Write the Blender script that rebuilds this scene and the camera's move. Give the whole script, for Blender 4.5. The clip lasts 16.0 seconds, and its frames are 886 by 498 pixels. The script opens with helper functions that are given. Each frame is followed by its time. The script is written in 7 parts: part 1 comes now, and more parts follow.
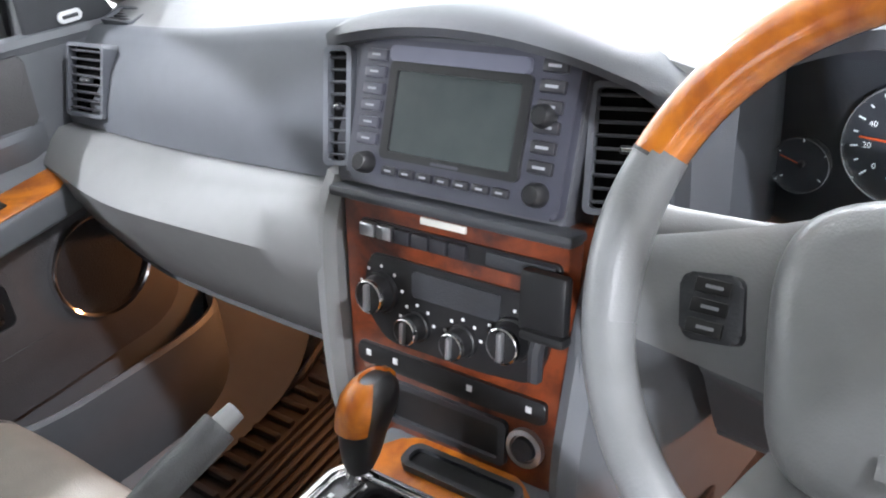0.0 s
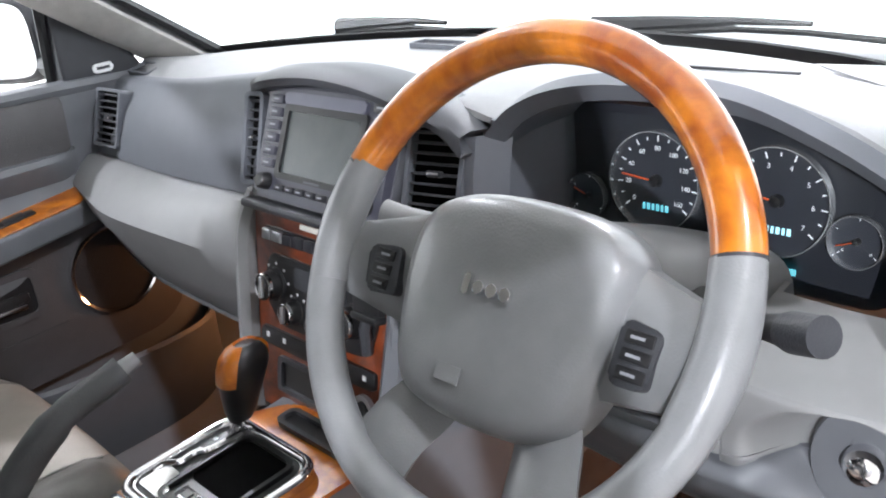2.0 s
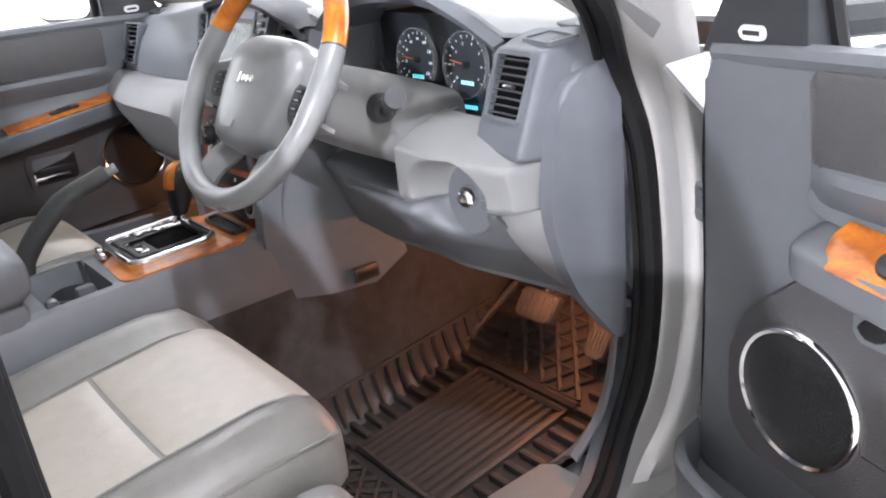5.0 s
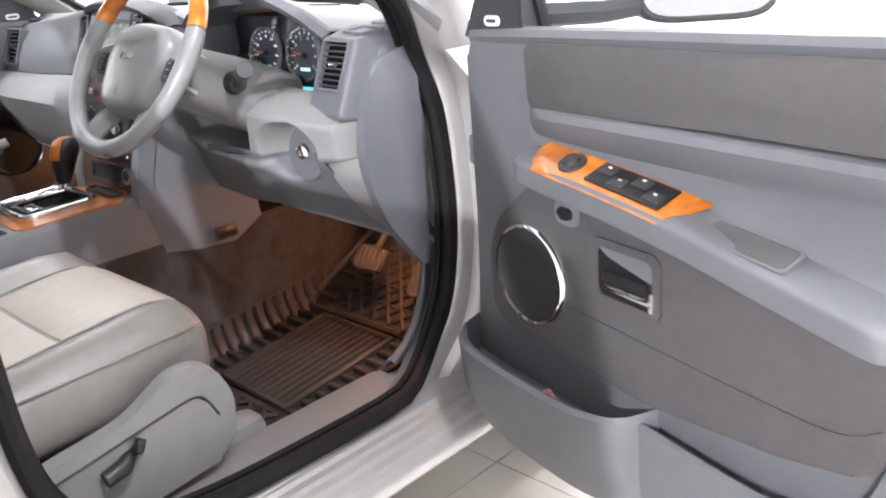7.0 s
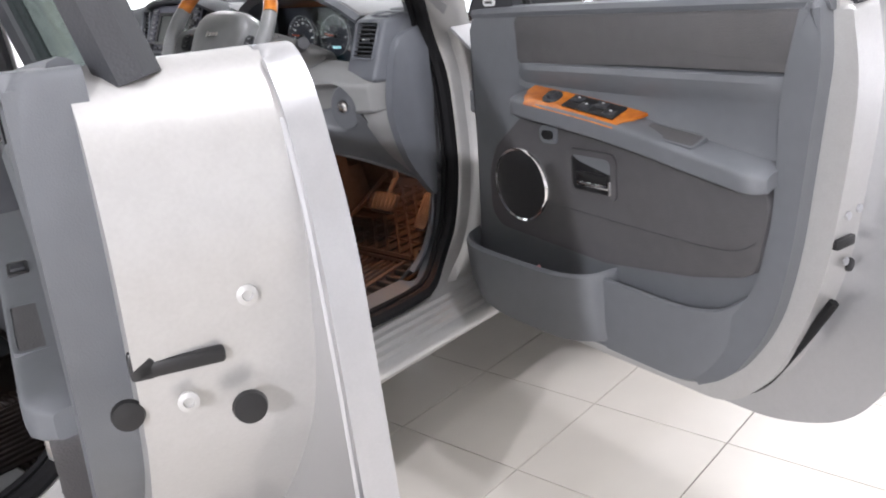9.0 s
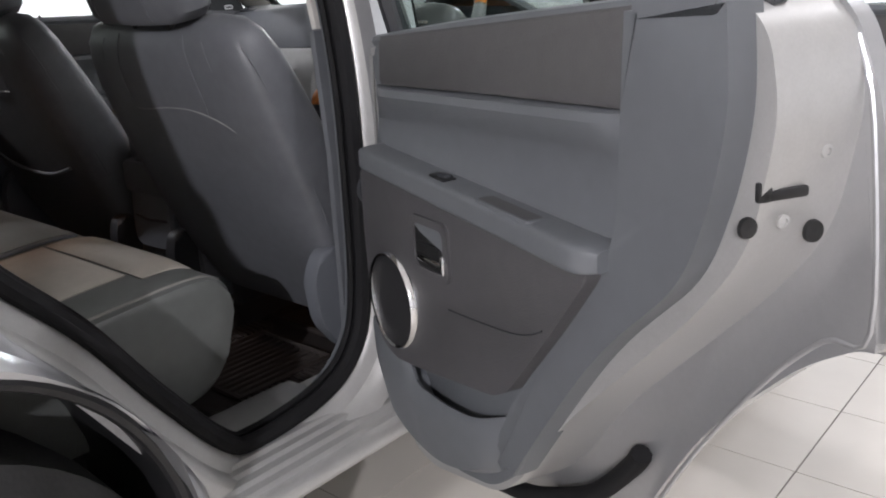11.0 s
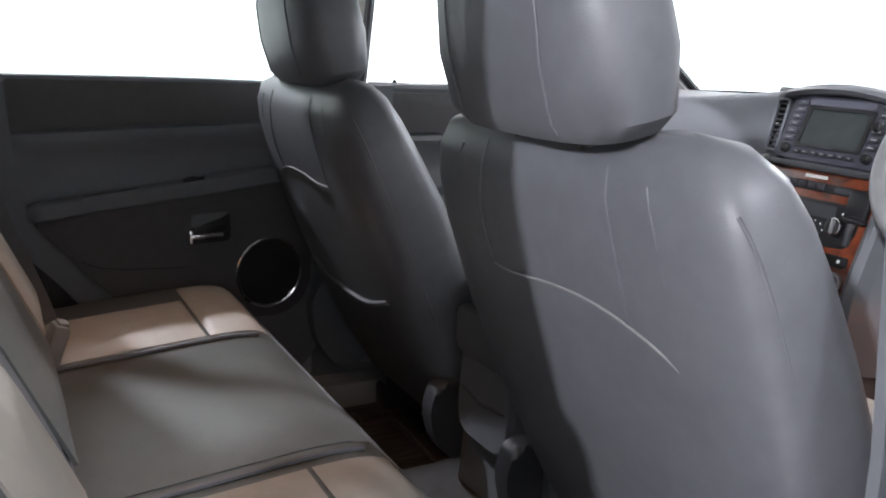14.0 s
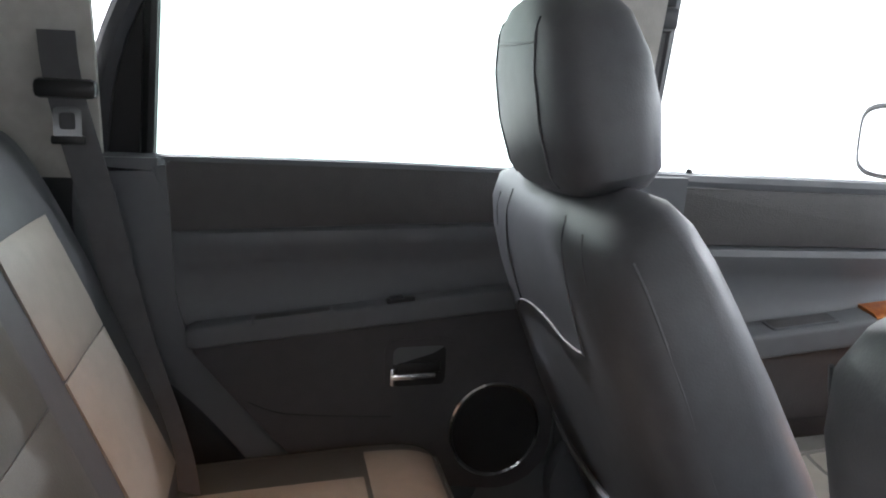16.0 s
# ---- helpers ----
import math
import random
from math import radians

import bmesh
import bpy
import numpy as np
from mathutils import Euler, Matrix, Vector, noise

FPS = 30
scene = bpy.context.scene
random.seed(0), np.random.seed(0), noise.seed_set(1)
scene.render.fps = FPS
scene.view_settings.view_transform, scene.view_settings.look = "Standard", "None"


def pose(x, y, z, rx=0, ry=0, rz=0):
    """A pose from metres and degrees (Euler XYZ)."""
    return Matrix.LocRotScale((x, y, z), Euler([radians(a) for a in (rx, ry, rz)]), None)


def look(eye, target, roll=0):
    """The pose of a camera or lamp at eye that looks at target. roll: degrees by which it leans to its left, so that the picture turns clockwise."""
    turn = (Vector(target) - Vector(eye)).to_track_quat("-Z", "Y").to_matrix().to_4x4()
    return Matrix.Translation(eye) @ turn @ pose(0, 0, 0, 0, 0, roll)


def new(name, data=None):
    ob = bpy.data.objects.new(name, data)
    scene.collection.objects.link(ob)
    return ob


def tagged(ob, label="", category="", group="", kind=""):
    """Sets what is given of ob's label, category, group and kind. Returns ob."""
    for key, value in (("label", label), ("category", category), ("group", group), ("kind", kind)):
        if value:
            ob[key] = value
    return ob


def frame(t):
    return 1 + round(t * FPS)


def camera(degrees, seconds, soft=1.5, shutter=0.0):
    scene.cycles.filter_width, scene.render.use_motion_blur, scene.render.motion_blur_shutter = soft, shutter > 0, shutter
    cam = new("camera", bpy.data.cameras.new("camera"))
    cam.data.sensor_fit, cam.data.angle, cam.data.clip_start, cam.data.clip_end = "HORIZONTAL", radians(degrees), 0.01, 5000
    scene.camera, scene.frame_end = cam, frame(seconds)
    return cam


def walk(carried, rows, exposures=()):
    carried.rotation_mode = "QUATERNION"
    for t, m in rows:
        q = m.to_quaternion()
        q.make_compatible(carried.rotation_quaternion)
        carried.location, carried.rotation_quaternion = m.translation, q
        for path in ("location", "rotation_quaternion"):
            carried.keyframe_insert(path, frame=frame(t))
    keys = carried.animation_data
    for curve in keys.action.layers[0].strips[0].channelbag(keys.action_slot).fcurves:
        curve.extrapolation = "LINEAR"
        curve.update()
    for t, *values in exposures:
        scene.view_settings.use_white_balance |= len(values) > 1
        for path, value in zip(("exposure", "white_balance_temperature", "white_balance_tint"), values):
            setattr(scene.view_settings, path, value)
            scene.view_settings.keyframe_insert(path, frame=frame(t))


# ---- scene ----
cam = camera(54.0, 16.0, soft=2.0)
PATH = [
    (0, (0.447, -0.278, 1.402), (-0.695, 1.07, 0.465), -7.3),
    (0.5, (0.521, -0.27, 1.432), (-0.663, 1.097, 0.578), -7.2),
    (1, (0.615, -0.274, 1.44), (-0.622, 1.074, 0.63), -6.8),
    (1.5, (0.703, -0.267, 1.427), (-0.6, 1.027, 0.635), -6.9),
    (2, (0.793, -0.268, 1.404), (-0.571, 0.976, 0.635), -7.0),
    (2.5, (0.877, -0.302, 1.396), (-0.502, 0.923, 0.624), -6.7),
    (3, (0.975, -0.362, 1.377), (-0.409, 0.869, 0.625), -5.7),
    (3.5, (1.087, -0.382, 1.369), (-0.336, 0.803, 0.615), -6.1),
    (4, (1.231, -0.379, 1.352), (-0.256, 0.736, 0.614), -6.6),
    (4.2, (1.287, -0.385, 1.356), (-0.21, 0.712, 0.61), -6.7),
    (6.3, (1.762, -0.438, 1.314), (0.283, 0.718, 0.624), -5.5),
    (6.5, (1.783, -0.497, 1.32), (0.359, 0.725, 0.627), -4.9),
    (7, (1.864, -0.624, 1.307), (0.544, 0.717, 0.631), -4.2),
    (7.5, (1.957, -0.728, 1.295), (0.697, 0.674, 0.625), -4.3),
    (8, (2.075, -0.837, 1.29), (0.844, 0.593, 0.627), -4.5),
    (8.2, (2.12, -0.881, 1.294), (0.89, 0.551, 0.634), -4.7),
    (10.3, (2.13, -1.516, 1.306), (0.877, -0.102, 0.65), -4.2),
    (10.5, (2.078, -1.55, 1.298), (0.825, -0.13, 0.654), -3.8),
    (11, (1.939, -1.655, 1.28), (0.717, -0.194, 0.669), -2.0),
    (11.5, (1.803, -1.699, 1.284), (0.597, -0.222, 0.681), -1.1),
    (12, (1.628, -1.642, 1.283), (0.407, -0.172, 0.693), -0.1),
    (12.5, (1.52, -1.519, 1.283), (0.168, -0.158, 0.718), 0.5),
    (13, (1.421, -1.421, 1.293), (-0.063, -0.192, 0.755), 1.0),
    (13.5, (1.285, -1.297, 1.285), (-0.322, -0.216, 0.784), 1.4),
    (14, (1.148, -1.197, 1.293), (-0.56, -0.272, 0.818), 2.2),
    (14.5, (1.009, -1.095, 1.303), (-0.785, -0.341, 0.841), 2.7),
    (15, (0.86, -1.036, 1.301), (-0.989, -0.417, 0.857), 2.9),
    (15.5, (0.733, -1.023, 1.309), (-1.143, -0.475, 0.884), 3.0),
    (16, (0.59, -0.995, 1.323), (-1.334, -0.611, 0.932), 2.5),
]
walk(cam, [(t, look(eye, target, roll)) for t, eye, target, roll in PATH], [(0, 0.05, 6450, 9), (0.5, 0.1, 6450, 9), (1.0, 0.0, 6450, 10), (1.5, -0.27, 6500, 10), (2.0, -0.36, 6500, 10), (3.0, -0.22, 6450, 10), (4.2, -0.15, 6450, 11), (6.5, -0.12, 6800, 13), (7.5, -0.12, 6800, 13), (8.2, -0.38, 6700, 12), (9.0, -1.05, 6700, 12), (10.3, -1.65, 6800, 12), (11.5, -1.57, 6750, 12), (13, -1.05, 6550, 12), (14.5, -0.35, 6500, 11), (16, -0.15, 6500, 10)])

# ---- light ----
world = bpy.data.worlds.new("showroom_air")
world.use_nodes = True
world.node_tree.nodes["Background"].inputs[0].default_value = (0.95, 0.98, 1.0, 1)
world.node_tree.nodes["Background"].inputs[1].default_value = 0.03
scene.world = world


def area_lamp(name, loc, target, sx, sy, watts, color=(1, 1, 1)):
    data = bpy.data.lights.new(name, "AREA")
    data.shape, data.size, data.size_y, data.energy, data.color = "RECTANGLE", sx, sy, watts, color
    ob = new(name, data)
    ob.matrix_world = look(loc, target)
    return ob


def point_lamp(name, loc, watts, color, radius=0.02):
    data = bpy.data.lights.new(name, "POINT")
    data.energy, data.color, data.shadow_soft_size = watts, color, radius
    ob = new(name, data)
    ob.location = loc
    return ob


# spot rows of the showroom ceiling
LAMPS = ((4.6, -6.8, 960, (0.4, -0.9, 1.0)), (2.5, -0.1, 84, (0.6, 0.1, 0.7)), (-2.6, 1.2, 55, (-0.5, 0.5, 1.0)), (-2.5, -1.9, 190, (0.1, -0.4, 1.0)), (-0.8, 4.2, 230, (0.0, 0.5, 1.1)), (2.6, 2.4, 30, (1.2, 0.5, 0.5)))
for lx, ly, watts, aim in LAMPS:
    area_lamp("ceiling_lamp_light", (lx, ly, 3.42), aim, 0.15, 0.15, watts, (0.96, 0.98, 1.07))
# courtesy lights of the car: both footwells and the roof
point_lamp("footwell_light_driver", (0.51, 0.62, 0.775), 4.6, (1.0, 0.38, 0.16))
point_lamp("footwell_light_passenger", (-0.53, 0.53, 0.785), 1.7, (1.0, 0.42, 0.17))
dome = bpy.data.lights.new("dome_light", "SPOT")
dome.energy, dome.color, dome.shadow_soft_size, dome.spot_size, dome.spot_blend = 8.0, (1.0, 0.44, 0.15), 0.04, radians(78), 0.7
new("dome_light", dome).matrix_world = look((0.0, -0.95, 1.54), (-0.12, -1.0, 0.72))


# ---- materials ----
def material(name, color, rough=0.5, metal=0.0, var=0.12, scale=40.0, bump=0.0, bump_scale=300.0, coat=0.0, spec=0.5, emit=None, color2=None):
    m = bpy.data.materials.new(name)
    m.use_nodes = True
    nt = m.node_tree
    b = nt.nodes["Principled BSDF"]
    b.inputs["Roughness"].default_value, b.inputs["Metallic"].default_value = rough, metal
    b.inputs["Coat Weight"].default_value = coat
    b.inputs["Coat Roughness"].default_value = 0.05
    b.inputs["Specular IOR Level"].default_value = spec
    co = nt.nodes.new("ShaderNodeTexCoord")
    n1 = nt.nodes.new("ShaderNodeTexNoise")
    n1.inputs["Scale"].default_value, n1.inputs["Detail"].default_value = scale * 0.15, 4
    n2 = nt.nodes.new("ShaderNodeTexNoise")
    n2.inputs["Scale"].default_value, n2.inputs["Detail"].default_value = scale, 3
    nt.links.new(co.outputs["Object"], n1.inputs["Vector"])
    nt.links.new(co.outputs["Object"], n2.inputs["Vector"])
    add = nt.nodes.new("ShaderNodeMath")
    add.operation = "ADD"
    nt.links.new(n1.outputs["Fac"], add.inputs[0])
    nt.links.new(n2.outputs["Fac"], add.inputs[1])
    ramp = nt.nodes.new("ShaderNodeMapRange")
    ramp.inputs["From Min"].default_value, ramp.inputs["From Max"].default_value = 0.7, 1.3
    nt.links.new(add.outputs[0], ramp.inputs["Value"])
    mix = nt.nodes.new("ShaderNodeMix")
    mix.data_type = "RGBA"
    dark = tuple(c * (1 - var) for c in color)
    light = tuple(min(1, c * (1 + var)) for c in (color2 or color))
    mix.inputs["A"].default_value, mix.inputs["B"].default_value = (*dark, 1), (*light, 1)
    nt.links.new(ramp.outputs["Result"], mix.inputs["Factor"])
    nt.links.new(mix.outputs["Result"], b.inputs["Base Color"])
    rr = nt.nodes.new("ShaderNodeMapRange")
    rr.inputs["To Min"].default_value, rr.inputs["To Max"].default_value = max(0.02, rough - 0.07), min(1, rough + 0.07)
    nt.links.new(n1.outputs["Fac"], rr.inputs["Value"])
    nt.links.new(rr.outputs["Result"], b.inputs["Roughness"])
    if bump:
        n3 = nt.nodes.new("ShaderNodeTexVoronoi")
        n3.inputs["Scale"].default_value = bump_scale
        nt.links.new(co.outputs["Object"], n3.inputs["Vector"])
        bp = nt.nodes.new("ShaderNodeBump")
        bp.inputs["Strength"].default_value, bp.inputs["Distance"].default_value = bump, 0.001
        nt.links.new(n3.outputs["Distance"], bp.inputs["Height"])
        nt.links.new(bp.outputs["Normal"], b.inputs["Normal"])
    if emit:
        b.inputs["Emission Color"].default_value, b.inputs["Emission Strength"].default_value = (*emit[0], 1), emit[1]
    return m


def wood_material(name, dark, light, scale=9.0):
    m = bpy.data.materials.new(name)
    m.use_nodes = True
    nt = m.node_tree
    b = nt.nodes["Principled BSDF"]
    b.inputs["Roughness"].default_value, b.inputs["Coat Weight"].default_value, b.inputs["Coat Roughness"].default_value = 0.3, 1.0, 0.03
    co = nt.nodes.new("ShaderNodeTexCoord")
    n1 = nt.nodes.new("ShaderNodeTexNoise")
    n1.inputs["Scale"].default_value, n1.inputs["Detail"].default_value, n1.inputs["Distortion"].default_value = scale, 8, 2.2
    n2 = nt.nodes.new("ShaderNodeTexNoise")
    n2.inputs["Scale"].default_value, n2.inputs["Detail"].default_value, n2.inputs["Distortion"].default_value = scale * 6, 4, 1.0
    nt.links.new(co.outputs["Object"], n1.inputs["Vector"])
    nt.links.new(co.outputs["Object"], n2.inputs["Vector"])
    mixf = nt.nodes.new("ShaderNodeMath")
    mixf.operation = "MULTIPLY_ADD"
    mixf.inputs[1].default_value = 0.35
    nt.links.new(n2.outputs["Fac"], mixf.inputs[0])
    nt.links.new(n1.outputs["Fac"], mixf.inputs[2])
    ramp = nt.nodes.new("ShaderNodeValToRGB")
    ramp.color_ramp.elements[0].position, ramp.color_ramp.elements[0].color = 0.48, (*dark, 1)
    ramp.color_ramp.elements[1].position, ramp.color_ramp.elements[1].color = 0.82, (*light, 1)
    nt.links.new(mixf.outputs[0], ramp.inputs["Fac"])
    nt.links.new(ramp.outputs["Color"], b.inputs["Base Color"])
    return m


def glass_material(name, tint=(0.96, 0.98, 0.975)):
    m = bpy.data.materials.new(name)
    m.use_nodes = True
    nt = m.node_tree
    nt.nodes.remove(nt.nodes["Principled BSDF"])
    out = nt.nodes["Material Output"]
    tr = nt.nodes.new("ShaderNodeBsdfTransparent")
    tr.inputs["Color"].default_value = (*tint, 1)
    gl = nt.nodes.new("ShaderNodeBsdfGlossy")
    gl.inputs["Roughness"].default_value = 0.02
    lw = nt.nodes.new("ShaderNodeLayerWeight")
    pw = nt.nodes.new("ShaderNodeMath")
    pw.operation = "POWER"
    pw.inputs[1].default_value = 5.0
    nt.links.new(lw.outputs["Facing"], pw.inputs[0])
    fr = nt.nodes.new("ShaderNodeMath")
    fr.operation = "MULTIPLY_ADD"
    fr.inputs[1].default_value, fr.inputs[2].default_value = 0.45, 0.02
    nt.links.new(pw.outputs[0], fr.inputs[0])
    mx = nt.nodes.new("ShaderNodeMixShader")
    nt.links.new(fr.outputs[0], mx.inputs["Fac"])
    nt.links.new(tr.outputs[0], mx.inputs[1])
    nt.links.new(gl.outputs[0], mx.inputs[2])
    nt.links.new(mx.outputs[0], out.inputs["Surface"])
    return m


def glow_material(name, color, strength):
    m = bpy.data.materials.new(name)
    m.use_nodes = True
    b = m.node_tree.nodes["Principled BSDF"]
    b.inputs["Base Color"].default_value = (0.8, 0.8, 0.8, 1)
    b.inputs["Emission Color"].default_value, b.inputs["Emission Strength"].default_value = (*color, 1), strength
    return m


DASH = material("soft_grey_plastic", (0.124, 0.133, 0.150), 0.55, bump=0.15, bump_scale=900, var=0.05)
# The face plastic again, made paler for light falling on the pad.
DASH_LIT = material("lit_grey_plastic", (0.26, 0.265, 0.27), 0.55, bump=0.3, bump_scale=700, var=0.05)
HOOD = material("dark_slate_plastic", (0.070, 0.073, 0.082), 0.5, bump=0.15, bump_scale=900, var=0.05)
LIGHT = material("light_stone_plastic", (0.212, 0.214, 0.216), 0.5, bump=0.15, bump_scale=900, var=0.05)
MIDG = material("slate_grey_plastic", (0.128, 0.136, 0.148), 0.5, bump=0.15, bump_scale=900, var=0.05)
DARK = material("charcoal_plastic", (0.035, 0.037, 0.042), 0.45, bump=0.2, bump_scale=500)
BLACK = material("black_plastic", (0.012, 0.012, 0.013), 0.4)
RUBBER = material("black_rubber", (0.010, 0.010, 0.011), 0.75, bump=0.1, bump_scale=300, spec=0.2)
BAND = material("grained_grey_vinyl", (0.088, 0.086, 0.088), 0.6, bump=0.5, bump_scale=500, var=0.08)
PANEL = material("door_card_vinyl", (0.070, 0.068, 0.072), 0.6, bump=0.5, bump_scale=500, var=0.08)
LEATHER = material("stone_leather", (0.40, 0.365, 0.32), 0.42, bump=0.25, bump_scale=420, var=0.07)
LEATHER_G = material("grey_leather", (0.096, 0.101, 0.097), 0.38, bump=0.25, bump_scale=420, var=0.08)
LEATHER_D = material("dark_slate_leather", (0.104, 0.108, 0.118), 0.46, bump=0.10, bump_scale=420, var=0.1)
LEATHER_M = material("pale_grey_leather", (0.205, 0.198, 0.186), 0.4, bump=0.25, bump_scale=420, var=0.08)
RIMLEATHER = material("wheel_leather", (0.215, 0.220, 0.225), 0.30, coat=0.08, bump=0.12, bump_scale=500, var=0.08)
THREAD = material("pale_thread", (0.20, 0.20, 0.20), 0.6)
CARPET = material("charcoal_carpet", (0.05, 0.048, 0.047), 0.95, bump=1.0, bump_scale=900, var=0.3)
MAT = material("rubber_mat", (0.036, 0.030, 0.028), 0.52, bump=0.3, bump_scale=300, var=0.2)
WOOD = wood_material("amber_burl_wood", (0.30, 0.062, 0.005), (0.64, 0.20, 0.014), 10)
WOOD_D = wood_material("dark_burl_wood", (0.035, 0.007, 0.003), (0.20, 0.042, 0.012), 12)
CHROME = material("chrome", (0.82, 0.82, 0.83), 0.08, 1.0, var=0.03)
SATIN = material("satin_silver", (0.55, 0.56, 0.58), 0.3, 0.9, var=0.05)
PAINT = material("silver_paint", (0.47, 0.475, 0.49), 0.34, 0.65, var=0.03, scale=600, coat=1.0)
PAINT_IN = material("silver_paint_inner", (0.50, 0.497, 0.49), 0.36, 0.42, var=0.04, scale=300, coat=0.4)
HEADLINER = material("headliner_cloth", (0.58, 0.565, 0.53), 0.9, bump=0.4, bump_scale=900)
SCREEN = material("dark_screen", (0.040, 0.048, 0.048), 0.18, coat=0.15, spec=0.35)
GAUGE = material("gauge_face", (0.030, 0.033, 0.043), 0.45)
LITPRINT = glow_material("backlit_print", (0.80, 0.90, 1.0), 0.38)
KEYP = material("dim_print", (0.26, 0.27, 0.29), 0.5)
WHITE = material("white_print", (0.75, 0.76, 0.77), 0.5)
LCD = glow_material("cyan_display", (0.10, 0.75, 0.95), 1.3)
RED = material("red_plastic", (0.45, 0.03, 0.015), 0.35)
NEEDLE = material("orange_needle", (0.75, 0.10, 0.02), 0.4)
GLASS = glass_material("clear_glass")
TINT_LIGHT = glass_material("tinted_side_glass", (0.68, 0.76, 0.73))
# Unseen quarter and rear panes, tinted nearly black to block lamp light.
TINTED = glass_material("light_blocking_glass", (0.05, 0.055, 0.055))
TILE = material("cream_tile", (0.66, 0.62, 0.565), 0.16, var=0.035, scale=6, coat=0.2)
GROUT = material("grout", (0.12, 0.105, 0.09), 0.9)
# Walls are no lamps; added emission per side whitens windows and lights the cabin.
BACK = [glow_material("glowing_showroom_wall", c, v) for c, v in (((0.90, 0.975, 1.07), 2.3), ((0.945, 0.965, 1.055), 1.3), ((0.945, 0.965, 1.055), 0.2), ((0.95, 0.98, 1.04), 2.8))]
CEIL = material("white_ceiling", (0.8, 0.8, 0.8), 0.8)
TUBE = glow_material("lamp_diffuser", (0.95, 0.98, 1.04), 12.0)
TYRE = material("tyre_rubber", (0.016, 0.016, 0.016), 0.8, bump=0.5, bump_scale=120)
PAPER = material("pink_paper", (0.75, 0.35, 0.35), 0.7)
BELT = material("grey_webbing", (0.11, 0.11, 0.115), 0.75, bump=0.25, bump_scale=1600)
SLAT = material("vent_slat_grey", (0.055, 0.058, 0.065), 0.5)
# Near-black colour that stands for the shade deep inside openings.
DEPTH_SHADE = material("depth_shade_black", (0.006, 0.006, 0.006), 0.95, spec=0.05)
RING = material("bright_dial_ring", (0.80, 0.81, 0.83), 0.18, 0.8)
GRILLE = material("black_grille", (0.012, 0.012, 0.014), 0.7, bump=1.0, bump_scale=450)
PLATEG = material("smoked_plate", (0.05, 0.05, 0.052), 0.3)

# ---- building helpers ----
BASE = {}


def finish(bm, name, mat, angle=38):
    me = bpy.data.meshes.new(name)
    bmesh.ops.recalc_face_normals(bm, faces=bm.faces)
    bm.to_mesh(me)
    bm.free()
    me.materials.append(mat)
    me.polygons.foreach_set("use_smooth", [True] * len(me.polygons))
    me.set_sharp_from_angle(angle=radians(angle))
    return me


def thing(name, base, label, category, group="", kind=""):
    ob = new(name)
    ob.empty_display_size = 0.05
    ob.location = base
    BASE[ob.name] = Vector(base)
    return tagged(ob, label, category, group, kind)


def part(name, bm, mat, parent=None, label="", angle=38):
    """Links a bmesh, in world places, as one mesh under a thing or a part."""
    if parent is not None:
        bmesh.ops.translate(bm, verts=bm.verts, vec=-BASE[parent.name])
    ob = new(name, finish(bm, name, mat, angle))
    if parent is not None:
        ob.parent = parent
        BASE[ob.name] = BASE[parent.name]
    return tagged(ob, label) if label else ob


def solid(name, bm, mat, label, category, group="", kind="", angle=38):
    ob = new(name, finish(bm, name, mat, angle))
    BASE[ob.name] = Vector((0, 0, 0))
    return tagged(ob, label, category, group, kind)


def box(cx, cy, cz, sx, sy, sz, bevel=0.0, m=None, seg=2, bm=None):
    own = bmesh.new()
    bmesh.ops.create_cube(own, size=1)
    bmesh.ops.scale(own, vec=(sx, sy, sz), verts=own.verts)
    if bevel:
        bmesh.ops.bevel(own, geom=own.edges[:], offset=min(bevel, 0.49 * min(sx, sy, sz)), segments=seg, affect="EDGES", profile=0.5)
    bmesh.ops.transform(own, matrix=(m or Matrix()) @ Matrix.Translation((cx, cy, cz)), verts=own.verts)
    return merge(bm, own)


def merge(bm, own):
    if bm is None:
        return own
    me = bpy.data.meshes.new("tmp")
    own.to_mesh(me)
    own.free()
    bm.from_mesh(me)
    bpy.data.meshes.remove(me)
    return bm


def loft(rings, cap=True, closed=True, bm=None):
    bm = bm or bmesh.new()
    vs = [[bm.verts.new(p) for p in r] for r in rings]
    n = len(rings[0])
    for a, b in zip(vs, vs[1:]):
        for i in range(n if closed else n - 1):
            j = (i + 1) % n
            bm.faces.new((a[i], a[j], b[j], b[i]))
    if cap and closed:
        bm.faces.new(vs[0][::-1])
        bm.faces.new(vs[-1])
    return bm


def sheet(rows, thick, bm=None):
    """A surface through rows of points, given thickness."""
    own = loft(rows, cap=False, closed=False)
    bmesh.ops.recalc_face_normals(own, faces=own.faces)
    bmesh.ops.solidify(own, geom=own.faces[:], thickness=thick)
    return merge(bm, own)


def frames(points, closed=False):
    pts = [Vector(p) for p in points]
    n = len(pts)
    out = []
    normal = None
    for i, p in enumerate(pts):
        a = pts[i - 1] if (i or closed) else p
        b = pts[(i + 1) % n] if (i < n - 1 or closed) else p
        t = (b - a).normalized()
        if normal is None:
            normal = t.orthogonal().normalized()
        normal = (normal - t * normal.dot(t)).normalized()
        out.append((p, t, normal, t.cross(normal)))
    return out


